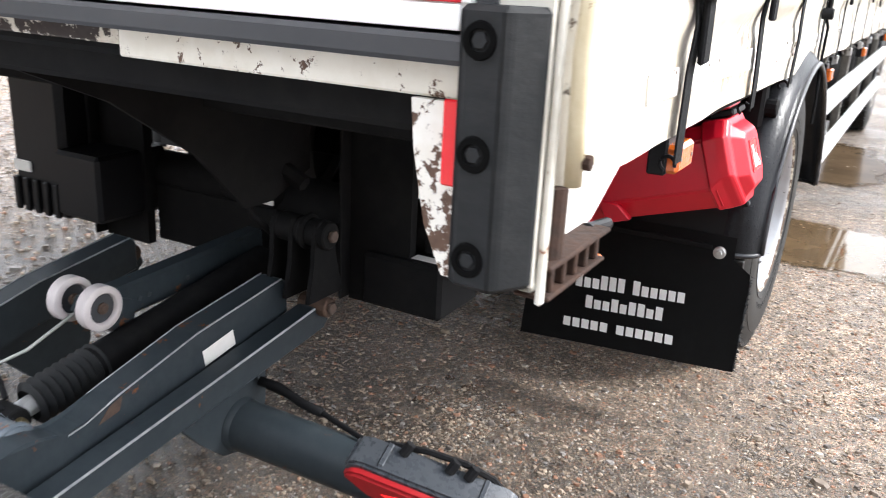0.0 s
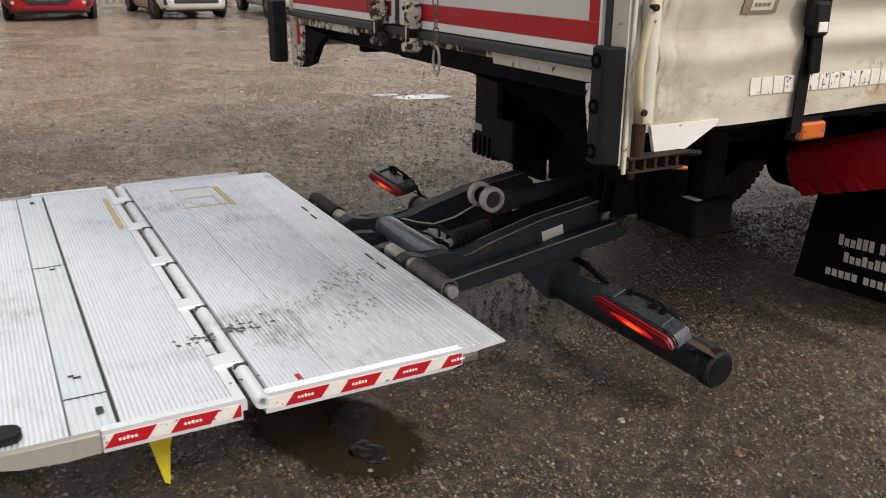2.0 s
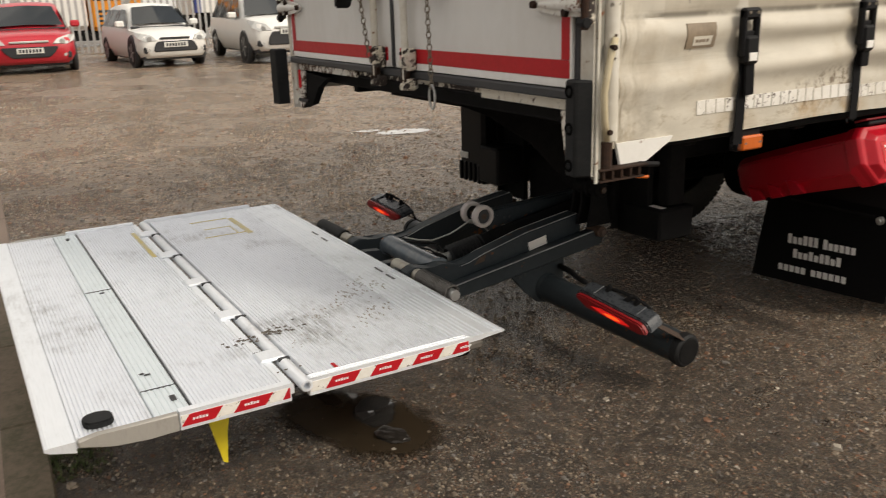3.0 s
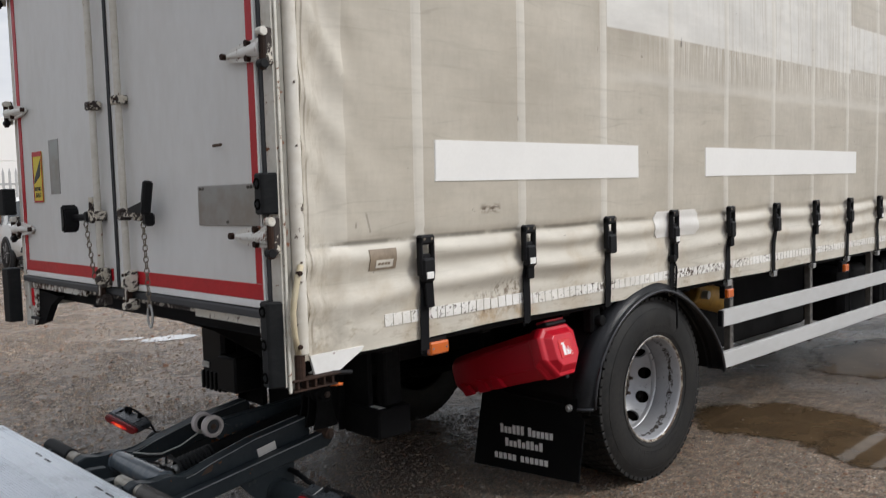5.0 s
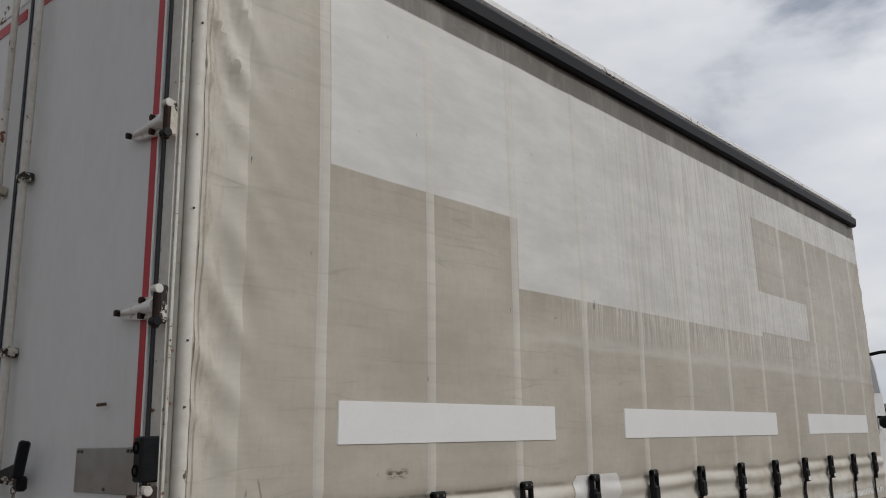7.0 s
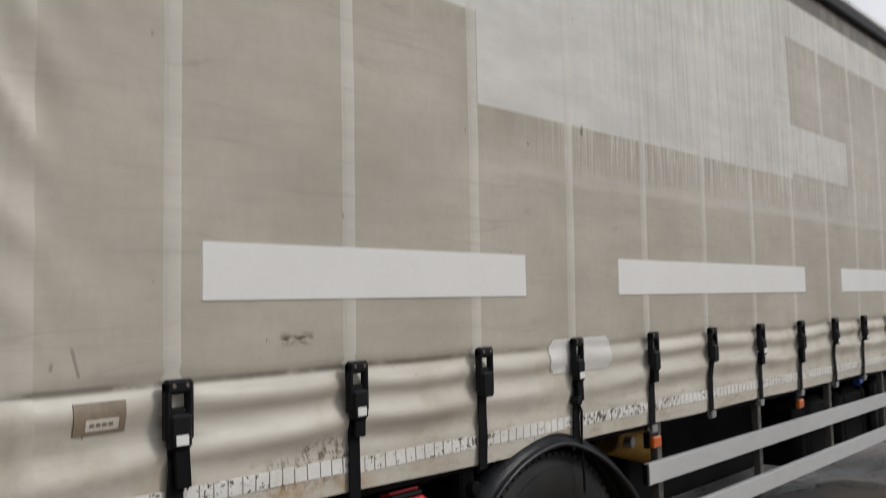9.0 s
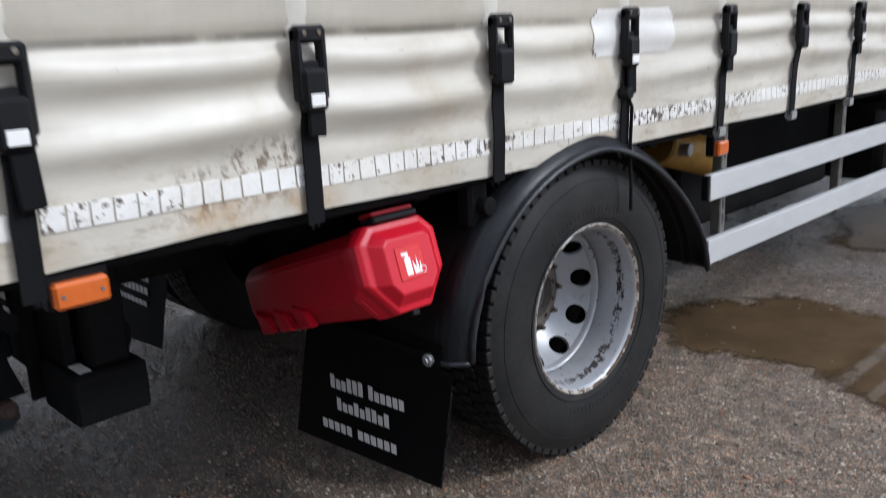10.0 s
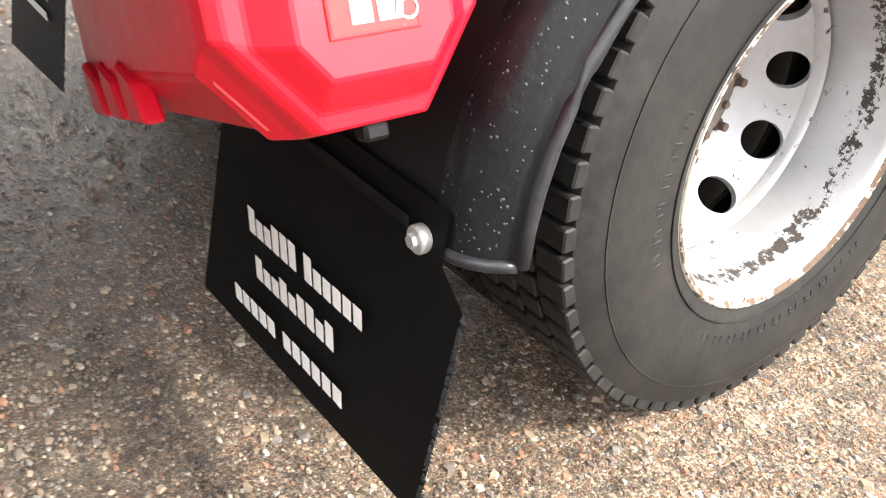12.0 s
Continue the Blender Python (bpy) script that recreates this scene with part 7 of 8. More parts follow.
            part("boss_ring", new_rod((X(-0.925), 0.80, 0.672), (X(-0.905), 0.80, 0.672), 0.046, 20), "chassis", boss)
            for a in (-1.005, -0.945, -0.872):
                part("pivot_lug", slab([(0.735, 0.50), (0.76, 0.60), (0.762, 0.68), (0.778, 0.706), (0.80, 0.712), (0.825, 0.704), (0.838, 0.68), (0.85, 0.60), (0.88, 0.50)], a - 0.007, a + 0.007, 0.002), "chassis", lift, "grimy dark pivot lug")
        # bracket plate of the underrun bar, tube, end cap
        plate = part("bar_plate", slab([(0.33, 0.335), (0.66, 0.386), (0.655, 0.25), (0.62, 0.17), (0.56, 0.145), (0.50, 0.16), (0.44, 0.215)], -0.958, -0.940, 0.003), "grey_steel", lift, "dark grey bracket plate")
        for y, z in ((0.40, 0.300), (0.43, 0.308), (0.52, 0.330), (0.55, 0.338)):
            part("plate_hole", new_rod((X(-0.9405), y, z), (X(-0.938), y, z), 0.009, 10), "seal", plate)
        a, b = Vector((X(-0.945), 0.562, 0.222)), Vector((X(-0.112 if s > 0 else -0.19), 0.618, 0.178))
        bar = part("underrun_tube", new_rod(a, b, 0.064, 28), "grey_steel", lift, "dark grey round underrun bar", smooth=40)
        d = (b - a).normalized()
        bm = bmesh.new()
        lathe(bm, a, b, [(-0.002, 0.062), (0.0, 0.071), (0.010, 0.068), (0.016, 0.064)], 28)
        part("weld_collar", bm, "grey_steel", bar, "welded collar", smooth=40)
        bm = bmesh.new()
        rod(bm, b - d * 0.040, b + d * 0.010, 0.069, 28, b=0.009)
        part("end_cap", bm, "rubber", bar, "black rubber end cap", smooth=40)
        bm = bmesh.new()
        rod(bm, b + d * 0.0095, b + d * 0.013, 0.054, 28)
        part("cap_face", bm, "chassis", bar, "dusty end face", smooth=40)
        build_tail_lamp(s)
    part("torsion_tube", new_rod((-1.54, 0.03, 0.385), (-1.02, 0.03, 0.385), 0.050, 28), "blue_steel", lift, "dark grey cross tube worn bare", smooth=40)
    for x in (-1.040, -1.520):
        part("tube_collar", new_rod((x - 0.007, 0.03, 0.385), (x + 0.007, 0.03, 0.385), 0.055, 28), "blue_steel", lift, smooth=40)
    part("lift_frame", new_rod((-1.90, 1.06, 0.66), (-0.66, 1.06, 0.66), 0.07, 20), "chassis", lift, "grimy round lift frame beam", smooth=40)
    for q in (0, 1):
        a, b = ((-0.893, -0.70) if q == 0 else (-1.86, -1.667))
        plate = part("frame_plate", new_prism([(a, 0.45), (b - (0.0 if q else 0.03), 0.45), (b, 0.62), (b, 1.09), (a, 1.09)], 1, 0.945, 0.975), "chassis", lift, "grimy vertical frame plate")
        part("plate_fold", new_box((a - 0.004, 0.90, 0.46), (a + 0.006, 0.9445, 1.08), 0.003), "chassis", plate)
    part("frame_web", new_box((-1.667, 0.985, 0.46), (-0.893, 1.0, 0.64), 0.004), "chassis", lift, "grimy lower web of the lift frame")
    # arched cheek that hangs from the tail sill
    for x in (-1.02,):
        part("frame_cheek", new_prism([(0.10, 1.15), (0.10, 1.12), (0.30, 1.04), (0.52, 0.90), (0.68, 0.74), (0.78, 0.74), (0.93, 0.80), (0.93, 1.15)], 0, x - 0.006, x + 0.006), "chassis", lift, "grimy arched frame cheek")
    bm = bmesh.new()
    tube(bm, [(-1.55, 0.80, 1.07), (-0.96, 0.84, 0.78)], 0.022, 6)
    part("frame_brace", bm, "chassis", lift, "slanting dark brace")
    bm = bmesh.new()
    tube(bm, [(-1.16, 0.80, 0.93), (-1.10, 0.74, 0.82), (-1.05, 0.74, 0.70), (-1.02, 0.82, 0.62)], 0.010, 6)
    part("cable", bm, "webbing", lift, "sagging black cable", smooth=True)
    pump = part("pump_housing", new_box((-1.40, 0.96, 0.64), (-1.16, 1.12, 0.90), 0.03), "chassis", lift, "grimy pump housing")
    part("pump_label", new_box((-1.25, 0.9555, 0.70), (-1.185, 0.9595, 0.725), 0.001), "patch", pump, "small white label")
    part("pump_label", new_box((-1.215, 0.9555, 0.66), (-1.165, 0.9595, 0.675), 0.001), "patch", pump)
    part("pump_cap", new_rod((-1.33, 0.945, 0.775), (-1.33, 0.962, 0.775), 0.045, 18), "rubber", pump)
    part("pump_lamp", new_rod((-1.30, 0.945, 0.875), (-1.30, 0.958, 0.875), 0.008, 10), "red_lens", pump, "small red lamp")
    # lifting ram with its eye and ribbed gaiter
    a, b = Vector((-1.15, 0.10, 0.388)), Vector((-1.15, 0.90, 0.520))
    d = (b - a).normalized()
    ram = part("lift_ram", new_rod(a + d * 0.20, b, 0.045, 20), "chassis", lift, "black hydraulic ram", smooth=40)
    part("ram_rod", new_rod(a + d * 0.02, a + d * 0.21, 0.022, 12), "zinc", ram)
    part("ram_eye", new_rod((-1.185, 0.095, 0.387), (-1.115, 0.095, 0.387), 0.032, 16), "chassis", ram, "ram eye", smooth=40)
    part("ram_pin", new_rod((-1.20, 0.095, 0.387), (-1.10, 0.095, 0.387), 0.014, 10), "brass", ram, "dull brass pin")
    n, prof = 9, []
    for i in range(n):
        prof += [(i * 0.021, 0.037), (i * 0.021 + 0.0105, 0.052)]
    bm = bmesh.new()
    lathe(bm, a + d * 0.045, b, prof, 18)
    part("ram_gaiter", bm, "rubber", ram, "ribbed rubber gaiter", smooth=30)
    # centre beam with drilled side, carrying the rollers
    beam = part("centre_beam", new_box((-1.265, 0.42, -0.048), (-1.205, 0.96, 0.036), 0.008, Matrix.Translation((0, 0, 0.500)) @ Matrix.Rotation(radians(3), 4, "X")), "grey_steel", lift, "dark grey centre beam")
    for y in (0.50, 0.53, 0.66):
        part("beam_hole", new_rod((-1.2055, y, 0.512 + (y - 0.45) * 0.05), (-1.2035, y, 0.512 + (y - 0.45) * 0.05), 0.007, 8), "seal", beam)
    bracket = part("roller_bracket", new_prism([(0.31, 0.545), (0.33, 0.575), (0.36, 0.575), (0.46, 0.53), (0.46, 0.46), (0.42, 0.45)], 0, -1.214, -1.178), "grey_steel", lift)
    for x in (-1.246, -1.148):
        bm = bmesh.new()
        lathe(bm, (x - 0.018, 0.338, 0.558), (x + 0.018, 0.338, 0.558), [(0.004, 0.035), (0.0, 0.038), (0.0, 0.048), (0.004, 0.053), (0.032, 0.053), (0.036, 0.048), (0.036, 0.038), (0.032, 0.035), (0.004, 0.035)], 32)
        roller = part("roller", bm, "pu", bracket, "pale worn roller", smooth=40)
        part("roller_core", new_rod((x - 0.010, 0.338, 0.558), (x + 0.010, 0.338, 0.558), 0.0355, 16), "seal", roller)
        part("roller_hub", new_rod((x - 0.016, 0.338, 0.558), (x + 0.016, 0.338, 0.558), 0.014, 10), "rust", roller)
    part("roller_axle", new_rod((-1.265, 0.338, 0.558), (-1.128, 0.338, 0.558), 0.009, 8), "rust", bracket)
    # hoses and cables
    for k, pts in enumerate(([(-1.215, 0.33, 0.535), (-1.25, 0.22, 0.47), (-1.29, 0.14, 0.44), (-1.36, 0.10, 0.435), (-1.42, 0.06, 0.44)], [(-1.16, 0.10, 0.43), (-1.24, 0.14, 0.44), (-1.32, 0.10, 0.43), (-1.38, 0.05, 0.43)], [(-1.14, 0.08, 0.42), (-1.22, 0.09, 0.42), (-1.30, 0.06, 0.42), (-1.36, 0.02, 0.43)], [(-0.93, 0.64, 0.30), (-0.78, 0.64, 0.285), (-0.60, 0.60, 0.275), (-0.46, 0.56, 0.28)], [(-0.93, 0.62, 0.32), (-0.88, 0.635, 0.31), (-0.80, 0.63, 0.29), (-0.74, 0.625, 0.288)])):
        bm = bmesh.new()
        tube(bm, pts, (0.004, 0.006, 0.005, 0.007, 0.012)[k], 6)
        part("cable", bm, "pale_cable" if k == 0 else "webbing", lift, smooth=True)
    # platform brackets, pins and spring at the pivot
    for x in (-1.08, -1.20, -1.42, -1.90):
        part("platform_lug", new_prism([(-0.06, 0.345), (-0.08, 0.405), (-0.15, 0.412), (-0.30, 0.394), (-0.30, 0.345), (-0.16, 0.325)], 0, x - 0.022, x + 0.022), "grey_steel", lift, "dark grey platform lug")
    part("spring_pin", new_rod((-1.16, -0.12, 0.405), (-0.93, -0.12, 0.405), 0.030, 16), "greased", lift, "pale greased pivot pin", smooth=40)
    bm = bmesh.new()
    coil = [(-0.925 + 0.255 * i / 190, -0.12 + 0.034 * math.cos(i * 0.62), 0.405 + 0.034 * math.sin(i * 0.62)) for i in range(191)]
    tube(bm, coil, 0.0065, 6)
    part("coil_spring", bm, "spring", lift, "coiled spring on the pivot pin", smooth=True)
    part("spring_pin", new_rod((-0.93, -0.12, 0.405), (-0.645, -0.12, 0.405), 0.023, 14), "zinc", lift, smooth=40)
    part("spring_pin", new_rod((-2.01, -0.12, 0.400), (-1.72, -0.12, 0.400), 0.038, 18), "rubber", lift, "black rubber sleeve", smooth=40)
    part("spring_pin", new_rod((-1.72, -0.12, 0.400), (-1.635, -0.12, 0.400), 0.030, 16), "greased", lift, "pale greased pivot pin", smooth=40)


def build_tail_lamp(s):
    """Rear lamp cluster clamped on the underrun bar; the far one is knocked upwards."""
    lamp = thing_part("tail_lamp", lift)
    if s > 0:
        c, d = Vector((-0.326, 0.446, 0.323)), Vector((0.328, 0.075, -0.064)).normalized()
    else:
        c, d = Vector((-2.237, 0.395, 0.372)), Vector((-0.315, -0.030, 0.036)).normalized()
    side = Vector((0, 0, 1)).cross(d).normalized()
    up = d.cross(side)
    tilt = Matrix(((*d, 0), (*side, 0), (*up, 0), (0, 0, 0, 1))).transposed()
    for i in range(3):
        tilt[i][3] = c[i]
    m = tilt @ Matrix.Rotation(radians(14 if s > 0 else -14), 4, "X")
    q = -1 if s > 0 else 1
    def blade(y0, y1, z1, half):
        bm = bmesh.new()
        pts = [(-half, 0.012), (-half * 0.96, z1 * 0.72), (-half * 0.84, z1), (half * 0.78, z1), (half * 0.90, z1 * 0.72), (half, -0.004), (half * 0.80, -z1 * 0.62), (-half * 0.66, -z1 * 0.62)]
        prism(bm, pts, 1, min(y0, y1), max(y0, y1))
        bmesh.ops.bevel(bm, geom=bm.edges[:], offset=0.006, segments=2, affect="EDGES")
        bm.transform(m)
        return bm
    part("lamp_body", blade(q * 0.032, q * -0.050, 0.038, 0.186), "lamp_shell", lamp, "dark grey lamp housing", smooth=35)
    part("lens", blade(q * 0.056, q * 0.0325, 0.032, 0.178), "red_lens", lamp, "red lamp lens", smooth=35)
    for p in (-0.11, 0.10):
        bm = bmesh.new()
        box(bm, (p - 0.006, min(q * 0.02, q * -0.045), 0.0375), (p + 0.006, max(q * 0.02, q * -0.045), 0.0425), 0.002, m)
        part("shell_rib", bm, "lamp_shell", lamp)
    bm = new_prism([(-0.09, 0.004), (-0.04, 0.016), (0.06, 0.014), (0.10, 0.000), (0.05, -0.011), (-0.03, -0.008)], 1, min(q * 0.0558, q * 0.0572), max(q * 0.0558, q * 0.0572))
    bm.transform(m)
    part("lit_field", bm, "red_glow", lamp, "glowing red light")
    bm = new_prism([(-0.030, 0.002), (0.0, 0.009), (0.040, 0.008), (0.058, 0.000), (0.03, -0.006), (-0.01, -0.005)], 1, min(q * 0.0568, q * 0.0582), max(q * 0.0568, q * 0.0582))
    bm.transform(m)
    part("bright_spot", bm, "orange_glow", lamp, "bright bulb spot")
    low_z, low_y = (0.235, 0.60) if s > 0 else (0.25, 0.60)
    for p, wide in ((-0.10, 0.016), (0.165, 0.028)):
        a0 = m @ Vector((p, q * -0.035, -0.012))
        a1 = Vector((c.x + d.x * (p + (0.055 if p > 0 else 0.0)), low_y, low_z))
        way = (a1 - a0).normalized()
        across = way.cross(Vector((0, 0, 1))).normalized()
        nrm = way.cross(across)
        f = Matrix(((*across, 0), (*way, 0), (*nrm, 0), (0, 0, 0, 1))).transposed()
        f = Matrix.Translation(a0) @ f
        part("lamp_bracket", new_box((-wide, -0.01, -0.003), (wide, (a1 - a0).length, 0.003), 0.002, f), "rust", lamp, "rusty bracket strap")
    bm = bmesh.new()
    for p in (-0.08, 0.02, 0.06):
        rod(bm, m @ Vector((p, q * -0.03, 0.036)), m @ Vector((p + 0.01, q * -0.045, 0.060)), 0.011, 8)
    tube(bm, [m @ Vector(v) for v in ((-0.19, q * -0.05, -0.03), (-0.12, q * -0.06, 0.02), (-0.03, q * -0.055, 0.045), (0.05, q * -0.05, 0.055), (0.11, q * -0.055, 0.035), (0.17, q * -0.04, 0.0))], 0.007, 6)
    part("lamp_cable", bm, "webbing", lamp, kind="stuff")


build_platform()
build_arms()


# ---- fire extinguisher box ----
def build_extinguisher():
    ext = thing("fire_extinguisher_box", (-0.35, 1.69, 0.72), "red plastic fire extinguisher box slung under the lorry's side", "extinguisher box")
    axis = Vector((0.945, -0.01, 0.305)).normalized()
    u = Vector((0, 1, 0))
    u = (u - axis * u.dot(axis)).normalized()
    v = axis.cross(u)
    face = Vector((-0.004, 1.631, 0.868))
    def ring(bm, back, wy, wz, cut):
        out = []
        lo, hi = (cut * 1.35, cut * 0.75) if back < 0.07 else (cut, cut * 0.8)
        for a, b in ((-wy, -wz + lo * 1.25), (-wy + lo, -wz), (wy - lo, -wz), (wy, -wz + lo * 1.25), (wy, wz - hi), (wy - hi, wz), (-wy + hi, wz), (-wy, wz - hi)):
            out.append(bm.verts.new(face - axis * back + u * a + v * b))
        return out
    def loft(stations):
        bm = bmesh.new()
        rings = [ring(bm, *st) for st in stations]
        bm.faces.new(rings[0]), bm.faces.new(rings[-1])
        for a, b in zip(rings, rings[1:]):
            for i in range(8):
                j = (i + 1) % 8
                bm.faces.new((a[i], a[j], b[j], b[i]))
        return bm
    bm = loft([(0.075, 0.136, 0.119, 0.048), (0.50, 0.130, 0.110, 0.046), (0.69, 0.118, 0.100, 0.042), (0.72, 0.104, 0.088, 0.038)])
    bmesh.ops.bevel(bm, geom=bm.edges[:], offset=0.006, segments=2, affect="EDGES")
    part("box_body", bm, "red_box", ext, "red ribbed body", smooth=35)
    bm = loft([(-0.004, 0.080, 0.074, 0.020), (0.002, 0.087, 0.081, 0.024), (0.026, 0.112, 0.104, 0.040), (0.030, 0.130, 0.122, 0.055), (0.040, 0.142, 0.124, 0.058), (0.062, 0.145, 0.127, 0.058), (0.095, 0.145, 0.126, 0.058), (0.100, 0.137, 0.119, 0.050)])
    bmesh.ops.bevel(bm, geom=bm.edges[:], offset=0.0025, segments=1, affect="EDGES")
    lid = part("box_lid", bm, "red_box", ext, "red faceted lid")
    base = Matrix(((*u, 0), (*v, 0), (*axis, 0), (0, 0, 0, 1))).transposed()
    base = Matrix.Translation(face + axis * 0.004) @ base
    mark = base @ Matrix.Translation((-0.006, 0.004, 0)) @ Matrix.Diagonal((0.98, 0.92, 1, 1))
    part("label", new_box((-0.046, -0.048, 0.0), (0.050, 0.050, 0.0022), 0.001, mark), "red_label", lid, "red pictogram label")
    bm = bmesh.new()
    box(bm, (-0.022, -0.036, 0.002), (0.000, 0.016, 0.0032), 0.0008, mark)
    box(bm, (-0.017, 0.016, 0.002), (-0.005, 0.026, 0.0032), 0.0008, mark)
    box(bm, (-0.028, 0.022, 0.002), (-0.004, 0.032, 0.0032), 0.0008, mark)
    part("pictogram", bm, "ink", lid, "white extinguisher pictogram")
    bm = bmesh.new()
    for a, lean, tall in ((0.010, -0.004, 0.040), (0.018, 0.003, 0.052), (0.027, 0.006, 0.036)):
        tongue = new_prism([(a - 0.004, -0.036), (a + 0.004, -0.036), (a + 0.006, -0.036 + tall * 0.4), (a + lean, -0.036 + tall), (a - 0.003 + lean * 0.4, -0.036 + tall * 0.45)], 2, 0.002, 0.0032)
        tongue.transform(mark)
        scrap = bpy.data.meshes.new("scrap")
        tongue.to_mesh(scrap)
        bm.from_mesh(scrap)
        tongue.free()
        bpy.data.meshes.remove(scrap)
    tube_ring(bm, [mark @ Vector((0.038 + 0.010 * math.cos(q), -0.028 + 0.010 * math.sin(q), 0.0028)) for q in (i * 0.628 for i in range(10))], 0.0012, 5)
    part("pictogram", bm, "ink", lid, "white flame pictogram")
    bm = bmesh.new()
    for lo, hi in (((-0.044, 0.0465), (0.048, 0.048)), ((-0.044, -0.0465), (0.048, -0.045)), ((-0.044, -0.0445), (-0.0425, 0.046)), ((0.0465, -0.0445), (0.048, 0.046))):
        box(bm, (*lo, 0.002), (*hi, 0.0028), 0.0002, mark)
    part("label_border", bm, "red_box", lid, "dark red border")
    part("catch", new_box((-0.014, -0.14, -0.06), (0.014, -0.122, -0.035), 0.004, base), "black", lid, "black catch")
    for k in range(3):
        at = -0.34 - k * 0.115
        bm = new_prism([(-0.112, at), (-0.112, at - 0.075), (-0.035, at - 0.090), (-0.060, at - 0.030)], 0, -0.140 + k * 0.003, -0.112)
        bmesh.ops.bevel(bm, geom=bm.edges[:], offset=0.005, segments=1, affect="EDGES")
        bm.transform(base)
        part("rib", bm, "red_box", ext, "moulded gusset rib")
    part("clamp", new_box((-0.075, 0.126, -0.085), (0.080, 0.146, -0.02), 0.005, base), "black", ext, "black mounting clamp")
    part("clamp_plate", new_box((-0.070, 0.1462, -0.09), (0.075, 0.158, -0.03), 0.003, base), "red_box", ext, "red clamp plate")
    part("clamp", new_box((-0.05, 0.11, -0.62), (0.05, 0.40, -0.50), 0.008, base), "chassis", ext)


build_extinguisher()
# ---- yard: puddles, paving, stones ----
puddle(-0.62, -0.58, 0.46, 0.25, 1.3, "wet_mud", "dark brown rain puddle under the platform edge", turn=22)
puddle(-0.66, -0.50, 0.16, 0.10, 4.1, "clear_water", "shallow rain puddle under the platform", turn=-20, z=0.007)


def mud_clod(x, y, size, seed):
    """A flat wet lump of mud with a craggy top."""
    rnd, bm = random.Random(seed), bmesh.new()
    bmesh.ops.create_icosphere(bm, subdivisions=3, radius=1.0)
    for v in bm.verts:
        rough = 1 + 0.35 * noise.noise(v.co * 1.7 + Vector((seed, 0, 0))) + 0.22 * noise.noise(v.co * 5 + Vector((0, seed, 0)))
        v.co = Vector((v.co.x * size * rough, v.co.y * size * 0.55 * rough, v.co.z * size * 0.24 * rough))
    bm.transform(pose(x, y, ground_height(x, y) + size * 0.06, 0, 0, rnd.uniform(0, 90)))
    tagged(part("mud_clod", bm, "clod"), "wet black clod of mud lying in the puddle", "mud")


mud_clod(-0.45, -0.53, 0.085, 3)
puddle(0.05, 4.0, 0.78, 0.62, 2.2, "mud_water", "brown muddy puddle beside the wheel", turn=10)
puddle(0.85, 3.85, 0.62, 0.48, 7.7, "mud_water", "brown muddy puddle", turn=20, z=0.006)
puddle(-0.22, 6.6, 0.68, 1.2, 5.2, "silt_water", "wide muddy puddle", turn=8)
puddle(-0.45, 7.3, 0.30, 0.45, 3.3, "silt_water", "small muddy puddle")
# these two have the reflected sky painted on as white
puddle(-6.68, 2.86, 0.40, 0.25, 6.1, "sky_white_water", "yard puddle with the sky's reflection painted white", turn=72, z=-0.004)
puddle(-7.00, 2.50, 0.20, 0.13, 3.1, "sky_white_water", "small yard puddle with the sky's reflection painted white", turn=60, z=-0.003)
puddle(0.95, 1.25, 0.14, 0.10, 2.9, "mud_water", "small muddy puddle")


def paving_slab():
    """A sheet of paving that follows the lie of the yard."""
    bm = bmesh.new()
    rows = [[bm.verts.new((2.2 - 0.6 * i, y, ground_height(2.2 - 0.6 * i, -1.7) + dz)) for y, dz in ((-1.66, -0.08), (-1.66, 0.006), (-4.2, 0.008), (-4.2, -0.08))] for i in range(44)]
    for a, b in zip(rows, rows[1:]):
        for j in range(3):
            bm.faces.new((a[j], a[j + 1], b[j + 1], b[j]))
    bm.faces.new(rows[0]), bm.faces.new(rows[-1])
    return bm


def build_paving():
    paving = tagged(part("pavement", paving_slab(), "concrete"), "brick block paving strip beside the yard", "pavement", kind="structure")
    me = new_box((-0.099, -0.049, -0.05), (0.099, 0.049, 0.0), 0.006)
    data = bpy.data.meshes.new("brick")
    bmesh.ops.recalc_face_normals(me, faces=me.faces[:])
    me.to_mesh(data)
    me.free()
    data.materials.append(M["paver"])
    rnd = random.Random(5)
    for i in range(30):
        for j in range(10):
            b = new("brick", data)
            b.parent = paving
            x = 0.35 - i * 0.2035 + (0.10 if j % 2 else 0.0)
            b.matrix_basis = pose(x, -1.822 - j * 0.1035, 0.016 + rnd.uniform(-0.003, 0.003), rnd.uniform(-0.8, 0.8), rnd.uniform(-0.5, 0.5), rnd.uniform(-0.6, 0.6))
    # the rest of the paving, past the bricks that lie nearest
    verts, faces = [], []
    for i in range(-8, 42):
        for j in range(22):
            if 0 <= i < 30 and j < 10:
                continue
            x, y = 0.35 - i * 0.2035 + (0.10 if j % 2 else 0.0), -1.822 - j * 0.1035
            z, b = 0.016 + 0.016 * max(0.0, -3.0 - x) + rnd.uniform(-0.003, 0.003), len(verts)
            verts += [(x + p * (0.099 - c), y + q * (0.049 - c), z + h) for h, c in ((-0.03, 0.0), (-0.005, 0.0), (0.0, 0.006)) for p, q in ((-1, -1), (1, -1), (1, 1), (-1, 1))]
            faces += [(b + r + k, b + r + (k + 1) % 4, b + r + 4 + (k + 1) % 4, b + r + 4 + k) for r in (0, 4) for k in range(4)] + [(b + 8, b + 9, b + 10, b + 11)]
    field = bpy.data.meshes.new("brick_field")
